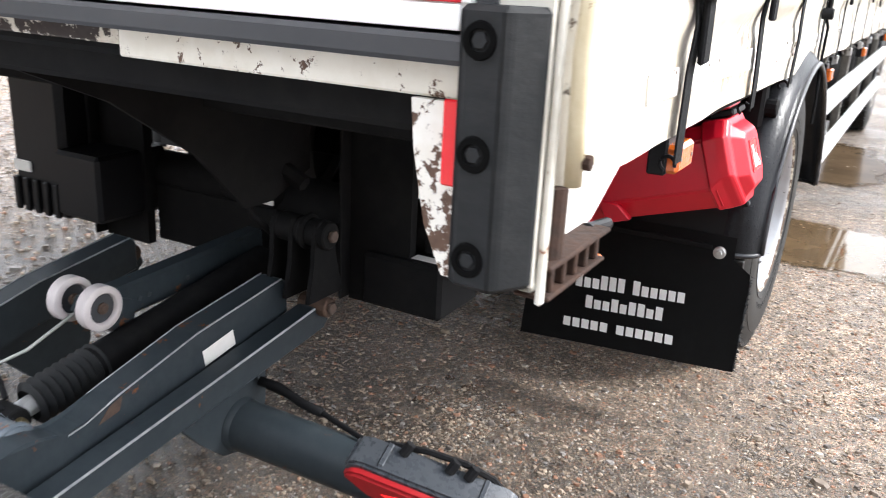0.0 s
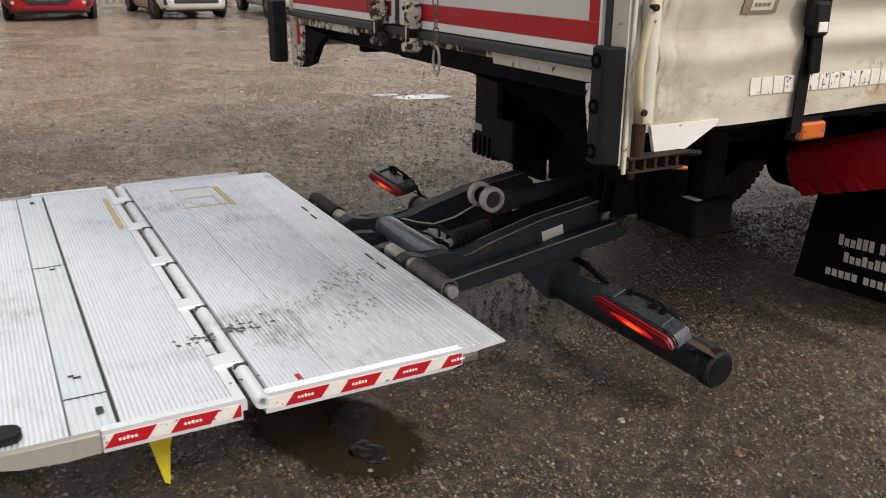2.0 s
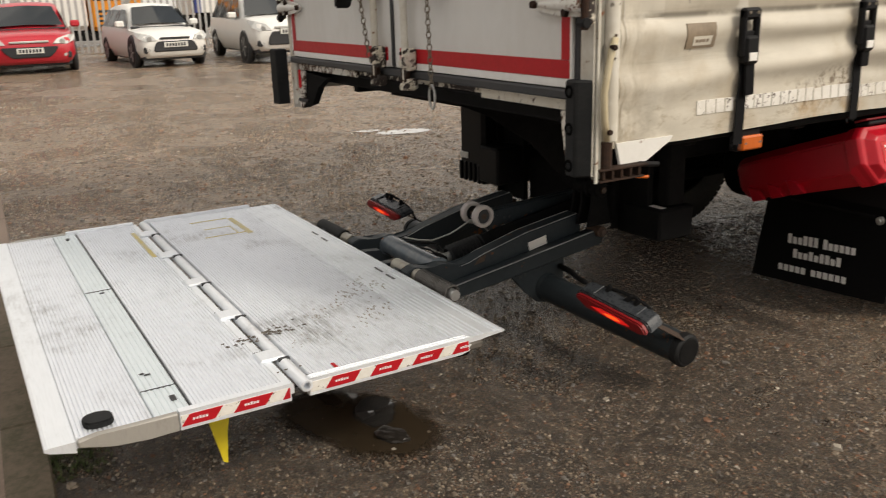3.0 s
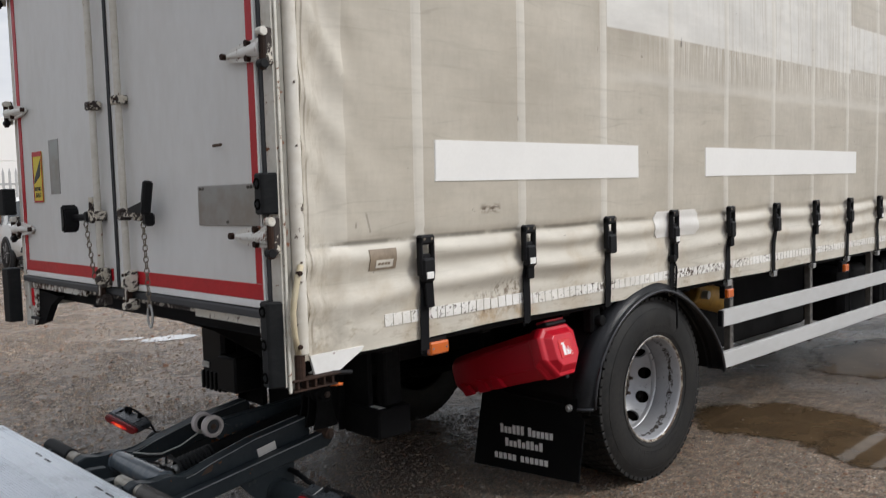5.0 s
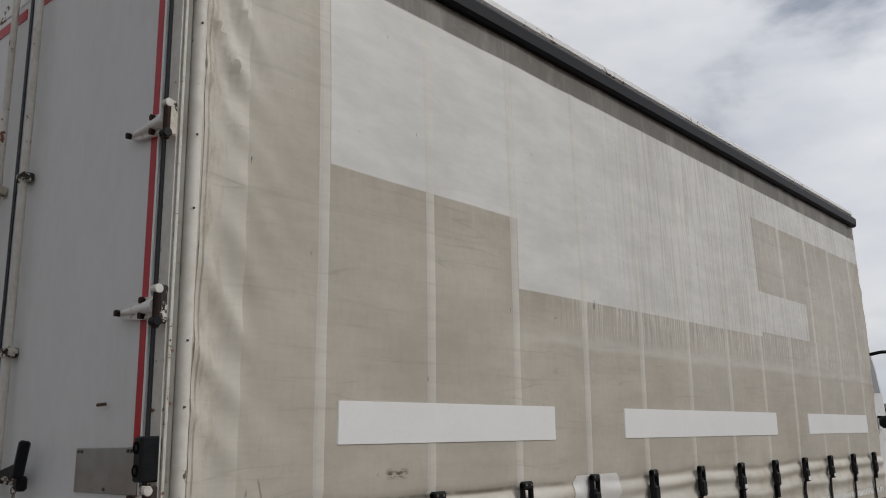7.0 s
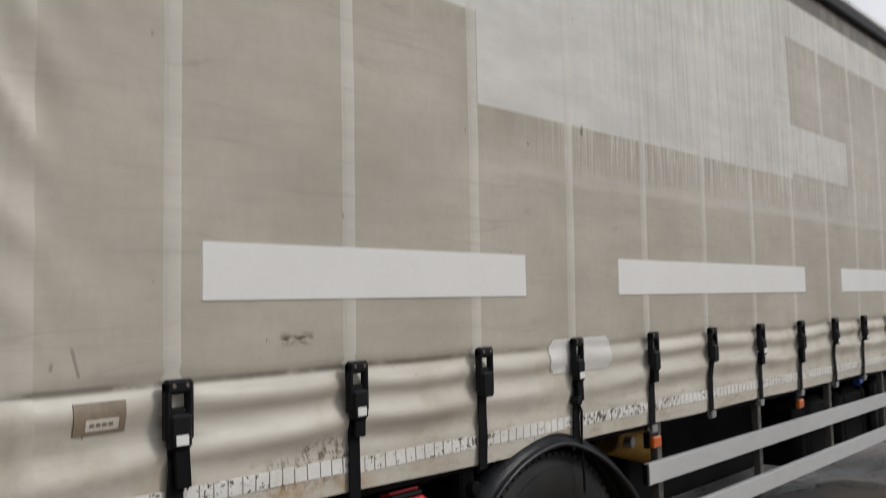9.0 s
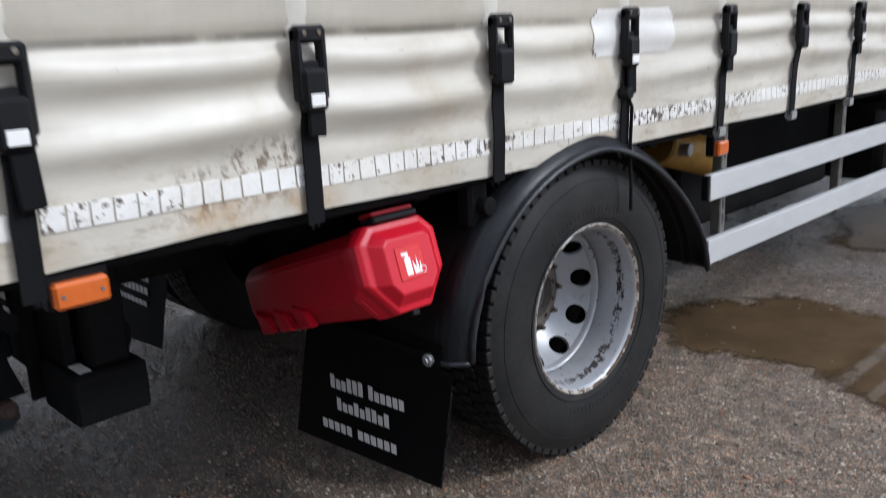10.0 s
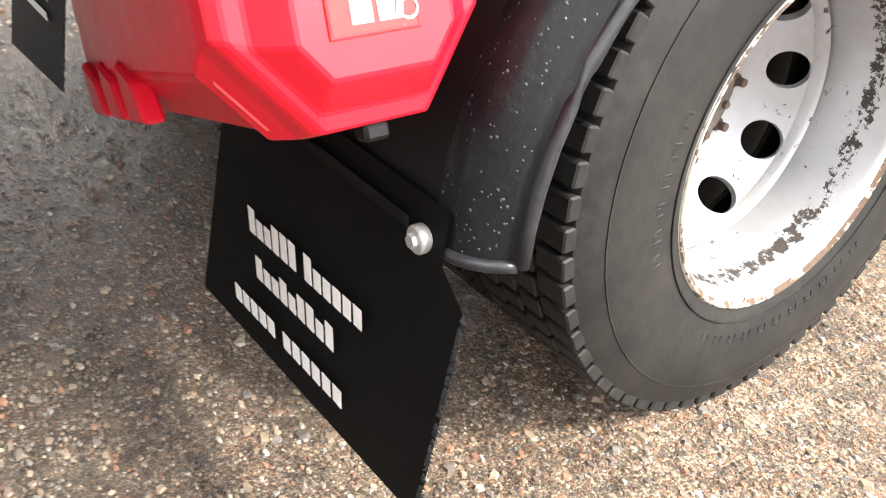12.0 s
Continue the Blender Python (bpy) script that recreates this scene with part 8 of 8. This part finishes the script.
    field.from_pydata(verts, [], faces)
    field.materials.append(M["paver_field"])
    rest = tagged(new("brick_field", field), kind="stuff")
    rest.parent = paving
    for i in range(28):
        bm = new_box((1.5 - (i + 1) * 0.915 + 0.004, -1.752, -0.1), (1.5 - i * 0.915, -1.60, 0.0), 0.008)
        for v in bm.verts:
            v.co.z += 0.016 * max(0.0, -3.0 - v.co.x) + 0.012
        part("kerb_stone", bm, "kerb" if i < 6 else "concrete", paving)


build_paving()
bpy.data.objects["pavement"].matrix_basis = pose(0, -0.067, 0, 0, 0, -1.98)


def moss_tufts(name, count, x0, x1, y0, y1, seed, label):
    """Short blades of moss and grass in clumps along the kerb."""
    rnd = random.Random(seed)
    verts, faces = [], []
    for _ in range(count):
        cx, cy = rnd.uniform(x0, x1), y0 + (y1 - y0) * rnd.random() ** 1.6
        if noise.noise((cx * 2.5, cy * 4.0, 3.0)) < -0.05:
            continue
        for _ in range(5):
            x, y, q = cx + rnd.gauss(0, 0.008), cy + rnd.gauss(0, 0.008), rnd.uniform(0, 6.28)
            h, w2, z = rnd.uniform(0.008, 0.028), rnd.uniform(0.0015, 0.004), ground_height(x, y)
            b = len(verts)
            verts += [(x - math.cos(q) * w2, y - math.sin(q) * w2, z), (x + math.cos(q) * w2, y + math.sin(q) * w2, z), (x + rnd.gauss(0, 0.01), y + rnd.gauss(0, 0.01), z + h)]
            faces.append((b, b + 1, b + 2))
    me = bpy.data.meshes.new(name)
    me.from_pydata(verts, [], faces)
    me.materials.append(M["moss"])
    tagged(new(name, me), label, "moss", kind="stuff")


moss_tufts("moss", 1400, -3.4, 0.6, -1.63, -1.44, 9, "green moss and grass tufts along the kerb")
stones("loose_stones", 9000, -2.6, 1.6, -1.6, 4.2, 0.0085, 1, "loose brown and grey stones on the yard")
stones("loose_stones", 9500, -9.0, 2.4, -1.6, 9.0, 0.013, 2, "larger loose stones on the yard")
stones("loose_stones", 26000, -13.0, -2.7, -1.5, 8.0, 0.021, 6, "coarse dark and pale stones of the yard", 1.55)
stones("loose_stones", 3600, -2.7, 1.7, -1.6, 2.2, 0.0140, 12, "brown and grey pebbles round the tail lift")
stones("loose_stones", 8000, -0.9, 1.7, -1.55, 0.9, 0.0090, 32, "small pale and reddish stones behind the lorry", 1.2)
stones("loose_stones", 13000, -1.9, 1.3, 0.9, 3.7, 0.0105, 31, "grey, brown and reddish stones round the wheel", 1.35)
stones("fine_grit", 12000, -2.6, -0.7, 0.8, 3.4, 0.0065, 4, "fine grit under the lorry")
stones("fine_grit", 9000, -0.9, 1.3, 0.6, 3.0, 0.0055, 3, "fine grit on the yard")


# ---- far side of the yard: fence, cars, trailers ----
M.update(
    car_red=material("red_car_paint", (0.50, 0.02, 0.035), (0.42, 0.016, 0.028), rough=0.3, amount=0.3, bump=0, coat=0.4),
    car_white=material("white_car_paint", (0.78, 0.77, 0.74), (0.70, 0.69, 0.66), rough=0.35, amount=0.3, bump=0, coat=0.25),
    car_silver=material("silver_car_paint", (0.36, 0.37, 0.38), rough=0.25, metal=0.5, amount=0.3, bump=0, coat=0.8),
    car_dark=material("dark_grey_car_paint", (0.035, 0.036, 0.04), rough=0.25, metal=0.3, amount=0.3, bump=0, coat=0.8),
    lamp_glass=material("headlamp_glass", (0.62, 0.62, 0.60), (0.42, 0.42, 0.41), rough=0.12, metal=0.2, amount=0.6, grain=80, bump=0),
    plate=material("pale_number_plate", (0.74, 0.74, 0.70), rough=0.4, bump=0),
    blue=material("blue_panel", (0.022, 0.045, 0.22), (0.018, 0.036, 0.17), rough=0.4, blotch=1.0),
    orange=material("orange_paint", (0.75, 0.27, 0.02), (0.60, 0.21, 0.02), rough=0.45),
    building=material("dark_cladding", (0.045, 0.047, 0.052), (0.065, 0.066, 0.07), rough=0.6, blotch=0.5, stretch=(1, 1, 0.1)),
    green=material("green_fence", (0.03, 0.06, 0.04), rough=0.5),
)


def loft(bm, stations):
    """Joins rings of points, front to back, and caps the ends."""
    rings = [[bm.verts.new(p) for p in st] for st in stations]
    n = len(rings[0])
    for a, b in zip(rings, rings[1:]):
        for i in range(n):
            j = (i + 1) % n
            bm.faces.new((a[i], a[j], b[j], b[i]))
    bm.faces.new(rings[0]), bm.faces.new(rings[-1][::-1])


def car(name, at, turn, paint, L, W, H, label, tall=False):
    """A parked car built along +x (its nose) about its own middle."""
    top = thing(name, at, label, "car", group="cars parked round the yard")
    place = Matrix.Translation(at) @ pose(0, 0, 0, 0, 0, turn)
    w2 = W / 2
    belt = H * 0.60
    bonnet = H * (0.64 if tall else 0.585)
    def sec(x, zb, zt, half, tuck=0.86, shoulder=0.93):
        pts = [(-half * tuck, zb), (-half, zb + (zt - zb) * 0.30), (-half * 0.995, zb + (zt - zb) * 0.62), (-half * shoulder, zt - 0.03), (-half * 0.6, zt + 0.01), (0, zt + 0.02)]
        full = pts + [(-y, z) for y, z in pts[-2::-1]]
        return [Vector((x, y, z)) for y, z in full]
    lo = 0.20 if not tall else 0.26
    bm = bmesh.new()
    loft(bm, [sec(L * 0.500, lo + 0.06, bonnet * 0.70, w2 * 0.78), sec(L * 0.480, lo, bonnet * 0.86, w2 * 0.90), sec(L * 0.43, lo - 0.02, bonnet * 0.95, w2 * 0.97), sec(L * 0.30, lo - 0.02, bonnet, w2),
              sec(L * 0.18, lo - 0.02, belt + 0.02, w2), sec(-L * 0.25, lo - 0.02, belt + 0.05, w2), sec(-L * 0.43, lo, belt + 0.06, w2 * 0.96), sec(-L * 0.495, lo + 0.08, belt, w2 * 0.86)])
    bm.transform(place)
    part("body", bm, paint, top, smooth=45)
    def hood(x, zt, half, zb):
        pts = [(-half, zb), (-half * 0.90, zb + (zt - zb) * 0.55), (-half * 0.78, zt - 0.065), (-half * 0.66, zt - 0.018), (-half * 0.4, zt), (0, zt + 0.010)]
        full = pts + [(-y, z) for y, z in pts[-2::-1]]
        return [Vector((x, y, z)) for y, z in full]
    bm = bmesh.new()
    zb = belt - 0.02
    loft(bm, [hood(L * 0.235, zb + 0.05, w2 * 0.90, zb), hood(L * 0.10, H * 0.93, w2 * 0.88, zb), hood(L * 0.04, H * 0.985, w2 * 0.88, zb), hood(-L * 0.12, H, w2 * 0.89, zb), hood(-L * 0.32, H * 0.97, w2 * 0.88, zb), hood(-L * 0.46, zb + 0.10, w2 * 0.86, zb)])
    bm.transform(place)
    part("roof", bm, paint, top, smooth=45)
    bm = bmesh.new()   # windscreen
    a, b = Vector((L * 0.232, 0, zb + 0.075)), Vector((L * 0.098, 0, H * 0.915))
    n = Vector((H * 0.9 - zb, 0, L * 0.13)).normalized() * 0.034
    quad = [a + n + Vector((0, -w2 * 0.80, 0)), a + n + Vector((0, w2 * 0.80, 0)), b + n + Vector((0, w2 * 0.60, 0)), b + n + Vector((0, -w2 * 0.60, 0))]
    mid = [(quad[0] + quad[1]) / 2 + n, (quad[2] + quad[3]) / 2 + n]
    vs = [bm.verts.new(q) for q in (quad[0], mid[0], quad[1], quad[2], mid[1], quad[3])]
    bm.faces.new((vs[0], vs[1], vs[4], vs[5])), bm.faces.new((vs[1], vs[2], vs[3], vs[4]))
    bm.transform(place)
    part("windscreen", bm, "glass", top, "dark windscreen")
    for s in (-1, 1):
        for x0, x1, t0, t1 in ((0.20, 0.0, 0.12, 0.0), (-0.015, -0.22, -0.015, -0.20), (-0.235, -0.38, -0.215, -0.32)):
            bm = bmesh.new()
            y0, y1 = s * w2 * 0.925, s * w2 * 0.765
            vs = [bm.verts.new(p) for p in ((L * x0, y0, zb + 0.05), (L * x1, y0, zb + 0.06), (L * t1, y1, H * 0.91), (L * t0, y1, H * 0.89))]
            bm.faces.new(vs)
            bm.transform(place)
            part("side_window", bm, "glass", top)
        bm = bmesh.new()
        box(bm, (L * 0.17, min(s * w2 * 0.96, s * (w2 + 0.16)), belt + 0.03), (L * 0.17 + 0.10, max(s * w2 * 0.96, s * (w2 + 0.16)), belt + 0.17), 0.03, place)
        part("door_mirror", bm, paint, top, smooth=35)
        # swept-back headlamp standing just proud of the wing
        bm = bmesh.new()
        pts = [(L * 0.497, s * w2 * 0.50, bonnet * 0.70), (L * 0.488, s * w2 * 0.80, bonnet * 0.68), (L * 0.455, s * w2 * 0.955, bonnet * 0.76), (L * 0.395, s * w2 * 0.985, bonnet * 0.90), (L * 0.450, s * w2 * 0.86, bonnet * 0.90), (L * 0.484, s * w2 * 0.60, bonnet * 0.82)]
        front = [bm.verts.new(Vector(p) + Vector((0.035, s * 0.012, 0.012))) for p in pts]
        rear = [bm.verts.new(Vector(p) - Vector((0.08, s * 0.06, 0.02))) for p in pts]
        bm.faces.new(front), bm.faces.new(rear)
        for i in range(6):
            j = (i + 1) % 6
            bm.faces.new((front[i], front[j], rear[j], rear[i]))
        bm.transform(place)
        lamp = part("headlamp", bm, "lamp_glass", top, "clear headlamp")
        bm = bmesh.new()
        c = Vector((L * 0.490, s * w2 * 0.70, bonnet * 0.755))
        rod(bm, place @ c, place @ (c + Vector((0.05, s * 0.012, 0.0))), 0.055, 14)
        part("bulb_ring", bm, "zinc", lamp)
        bm = bmesh.new()
        box(bm, (L * 0.462, min(s * w2 * 0.62, s * w2 * 0.88), lo + 0.10), (L * 0.497, max(s * w2 * 0.62, s * w2 * 0.88), lo + 0.24), 0.03, place)
        recess = part("fog_recess", bm, "seal", top, "dark fog lamp recess")
        bm = bmesh.new()
        rod(bm, place @ Vector((L * 0.490, s * w2 * 0.74, lo + 0.17)), place @ Vector((L * 0.501, s * w2 * 0.74, lo + 0.17)), 0.035, 12)
        part("fog_lamp", bm, "lamp_glass", recess)
        part("wheel_arch", new_rod(place @ Vector((L * 0.315, s * (w2 - 0.10), 0.32)), place @ Vector((L * 0.315, s * (w2 + 0.004), 0.32)), 0.37 if not tall else 0.41, 28), "seal", top)
    part("bonnet_line", new_box((L * 0.20, -w2 * 0.84, belt - 0.01), (L * 0.245, w2 * 0.84, belt + 0.035), 0.012, place), "seal", top, "black wiper cowl")
    bm = bmesh.new()
    gt, gb = lo + (0.35 if not tall else 0.42), lo + 0.13
    wt, wb = (0.62, 0.40) if paint == "car_red" else (0.50, 0.62)
    prism(bm, [(-w2 * wb, gb), (w2 * wb, gb), (w2 * (wb + wt) / 2 + 0.03, (gt + gb) / 2), (w2 * wt, gt), (-w2 * wt, gt), (-w2 * (wb + wt) / 2 - 0.03, (gt + gb) / 2)], 0, L * 0.47, L * 0.508)
    bmesh.ops.bevel(bm, geom=bm.edges[:], offset=0.02, segments=2, affect="EDGES")
    bm.transform(place)
    part("grille", bm, "seal", top, "black lower grille", smooth=35)
    bm = bmesh.new()
    box(bm, (L * 0.48, -w2 * 0.42, bonnet * 0.74), (L * 0.507, w2 * 0.42, bonnet * 0.79), 0.01, place)
    part("upper_grille", bm, "lamp_glass" if paint == "car_red" or tall else "seal", top)
    zp = lo + (0.22 if not tall else 0.36)
    plate = part("number_plate", new_box((L * 0.505, -0.26, zp), (L * 0.513, 0.26, zp + 0.11), 0.004, place), "plate", top, "pale number plate with dark bars")
    bm = bmesh.new()
    for i in range(7):
        box(bm, (L * 0.5125, -0.215 + i * 0.064, zp + 0.022), (L * 0.5145, -0.175 + i * 0.064, zp + 0.088), 0.001, place)
    part("plate_bars", bm, "seal", plate, kind="stuff")
    part("sill", new_box((-L * 0.46, -w2 * 0.86, lo - 0.05), (L * 0.47, w2 * 0.86, lo + 0.04), 0.02, place), "seal", top)
    r = 0.31 if not tall else 0.35
    for sx in (0.315, -0.29):
        for s in (-1, 1):
            wheel = thing_part("wheel", top)
            c0, c1 = place @ Vector((L * sx, s * (w2 + 0.012), r)), place @ Vector((L * sx, s * (w2 - 0.2), r))
            bm = bmesh.new()
            lathe(bm, c0, c1, [(0.03, r * 0.62), (0.0, r * 0.70), (0.004, r * 0.9), (0.03, r), (0.17, r), (0.2, r * 0.9)], 28)
            part("tyre", bm, "tyre", wheel, smooth=40)
            bm = bmesh.new()
            lathe(bm, c0, c1, [(0.02, r * 0.68), (0.012, r * 0.66), (0.05, r * 0.60), (0.05, r * 0.2), (0.03, r * 0.12), (0.03, 0.001)], 28)
            part("rim", bm, "seal" if tall else "zinc", wheel, smooth=40)
            d, u, v = frame_of(c1 - c0)
            for i in range(5):
                q = i * 1.2566
                o = u * math.cos(q) + v * math.sin(q)
                part("spoke", new_rod(c0 + d * 0.03 + o * r * 0.1, c0 + d * 0.025 + o * r * 0.64, 0.028, 6), "zinc", wheel)
    return top


CAR_Z = 0.245
car("red_hatchback", (-20.1, 0.22, CAR_Z), -6, "car_red", 4.45, 1.80, 1.46, "red hatchback car parked nose-out by the fence")
car("white_hatchback", (-19.4, 2.76, CAR_Z), 3, "car_white", 3.95, 1.56, 1.37, "white hatchback car parked nose-out by the fence")
car("white_sport_utility_car", (-18.7, 5.30, CAR_Z), -3, "car_white", 4.6, 1.74, 1.56, "white sport utility car parked by the fence", tall=True)
tail_car = car("dark_car", (-17.75, -2.28, 0.225), 183, "car_dark", 4.3, 1.78, 1.45, "dark grey car parked tail-out on the paving")
for q in (0, 1):
    y = -1.62 - q * 1.30
    part("tail_light", new_box((-15.66, y - 0.17, 0.92), (-15.57, y + 0.17, 1.10), 0.03), "red_lens", tail_car, "red tail light")
part("rear_reflector", new_box((-15.62, -2.95, 0.52), (-15.56, -1.55, 0.57), 0.01), "reflector", tail_car)
part("rear_bumper", new_box((-15.70, -3.08, 0.40), (-15.58, -1.46, 0.66), 0.05), "car_silver", tail_car, "grey rear bumper")


def build_fence(name, x0, y0, x1, y1, z, pitch, mat, label, h=2.35):
    fence = thing(name, (x0, y0, z), label, "fence", kind="structure")
    d = Vector((x1 - x0, y1 - y0, 0))
    n = int(d.length / pitch)
    turn = math.atan2(d.y, d.x)
    bm = bmesh.new()
    pts = [(-0.034, 0.06), (0.034, 0.06), (0.034, h - 0.14), (0.0, h), (-0.034, h - 0.14)]
    prism(bm, pts, 1, -0.002, 0.006)
    data = bpy.data.meshes.new("pale")
    bmesh.ops.recalc_face_normals(bm, faces=bm.faces[:])
    bm.to_mesh(data)
    bm.free()
    data.materials.append(M[mat])
    for i in range(n):
        p = new("pale", data)
        p.parent = fence
        p.matrix_basis = pose(d.x * i / n, d.y * i / n, 0, 0, 0, math.degrees(turn))
    m = Matrix.Translation((x0, y0, z)) @ Matrix.Rotation(turn, 4, "Z")
    for hh in (0.35, h - 0.45):
        part("fence_rail", new_box((0, 0.008, hh - 0.03), (d.length, 0.05, hh + 0.03), 0.004, m), mat, fence)
    k = 0
    while k * 2.75 < d.length:
        part("fence_post", new_box((k * 2.75 - 0.05, 0.052, 0), (k * 2.75 + 0.05, 0.12, h - 0.1), 0.004, m), mat, fence)
        k += 1


build_fence("palisade_fence", -23.2, -8.0, -22.8, 16.0, 0.31, 0.17, "zinc", "grey galvanised palisade fence with pointed pales")
build_fence("green_fence", 12.0, 42.0, -14.0, 43.0, 0.0, 0.2, "green", "dark green palisade fence across the far end", 2.4)


def build_far_things():
    t = thing("box_trailer", (-29.0, 8.1, 0.4), "white box trailer with blue corner behind the fence", "trailer")
    part("lower_panel", new_box((-31.0, 6.85, 1.25), (-28.5, 9.45, 3.1), 0.02), "car_white", t, "white lower panel")
    part("upper_panel", new_box((-31.0, 6.85, 3.1), (-28.5, 9.45, 4.6), 0.02), "car_white", t, "white upper panel")
    part("side_panel", new_box((-31.0, 6.80, 1.2), (-28.52, 6.846, 4.6), 0.01), "car_white", t, "white side")
    part("corner_edge", new_box((-28.56, 6.80, 1.25), (-28.40, 7.02, 4.6), 0.01), "blue", t, "blue corner edge")
    part("red_edge", new_box((-28.56, 9.36, 1.25), (-28.47, 9.43, 4.6), 0.01), "red_tape", t)
    part("underframe", new_box((-31.0, 7.1, 0.75), (-28.6, 9.3, 1.245), 0.02), "chassis", t)
    for y in (7.2, 9.2):
        for x in (-29.6, -30.9):
            part("wheel", new_rod((x, y - 0.15, 0.92), (x, y + 0.15, 0.92), 0.5, 24), "tyre", t, smooth=40)
    t.location.y -= 0.55
    d = thing("orange_lorry", (-27.0, 3.0, 0.4), "orange works lorry behind the fence", "lorry")
    part("body", new_box((-28.5, 2.55, 0.85), (-26.5, 4.17, 3.4), 0.12), "orange", d)
    part("windscreen", new_box((-26.52, 2.66, 1.74), (-26.46, 3.98, 2.42), 0.05), "glass", d, "dark cab window")
    part("visor", new_box((-26.52, 2.60, 2.46), (-26.30, 4.10, 2.58), 0.04), "orange", d, "orange sun visor")
    part("cab", new_box((-28.6, 0.6, 0.9), (-26.6, 2.5, 2.7), 0.12), "car_white", d, "white cab")
    for j in range(4):
        part("vent", new_box((-26.52, 2.75, 0.97 + j * 0.14), (-26.48, 3.95, 1.04 + j * 0.14), 0.01), "seal", d, "dark grille slot")
    part("underframe", new_box((-28.4, 0.7, 0.55), (-26.7, 4.1, 0.845), 0.03), "chassis", d)
    for y in (1.4, 3.6):
        part("wheel", new_rod((-26.55, y, 0.88), (-26.95, y, 0.88), 0.48, 24), "tyre", d, smooth=40)
    w2 = thing("white_van", (-27.5, 10.5, 0.4), "white van behind the fence", "van")
    part("body", new_box((-29.5, 10.2, 0.75), (-27.5, 14.8, 2.75), 0.12), "car_white", w2)
    part("underside", new_box((-29.3, 10.4, 0.5), (-27.7, 14.6, 0.745), 0.03), "seal", w2)
    for y in (11.2, 14.0):
        part("wheel", new_rod((-27.48, y, 0.77), (-27.75, y, 0.77), 0.37, 24), "tyre", w2, smooth=40)
    b = thing("low_building", (0, 62, 0), "long dark clad building beyond the fence", "building")
    part("wall", new_box((-70, 58, -0.02), (45, 76, 3.1), 0.05), "building", b)
    part("roof_edge", new_box((-70.4, 57.6, 3.11), (45.4, 76.4, 3.4), 0.03), "zinc", b)
    for i in range(10):
        x = -45 + i * 9
        part("roller_door", new_box((x, 57.93, 0.0), (x + 4, 57.99, 2.7), 0.02), "zinc" if i % 3 else "blue", b)
    c = thing("brick_building", (-60, 5, 0), "long low building beyond the trailers", "building")
    part("wall", new_box((-66, -40, 0.2), (-54, 2, 2.7), 0.05), "kerb", c)
    part("roof_edge", new_box((-66.3, -40.3, 2.71), (-53.7, 2.3, 2.95), 0.03), "building", c)
    # added out of view: blocks the low sky behind the lorry's tail
    s = thing("unseen_sky_blocker", (18, -20, 0), "unseen plain dark block added to cut low light from behind", "building")
    part("wall", new_box((-5, -27, -0.02), (44, -15, 7.0), 0.05), "kerb", s)


build_far_things()
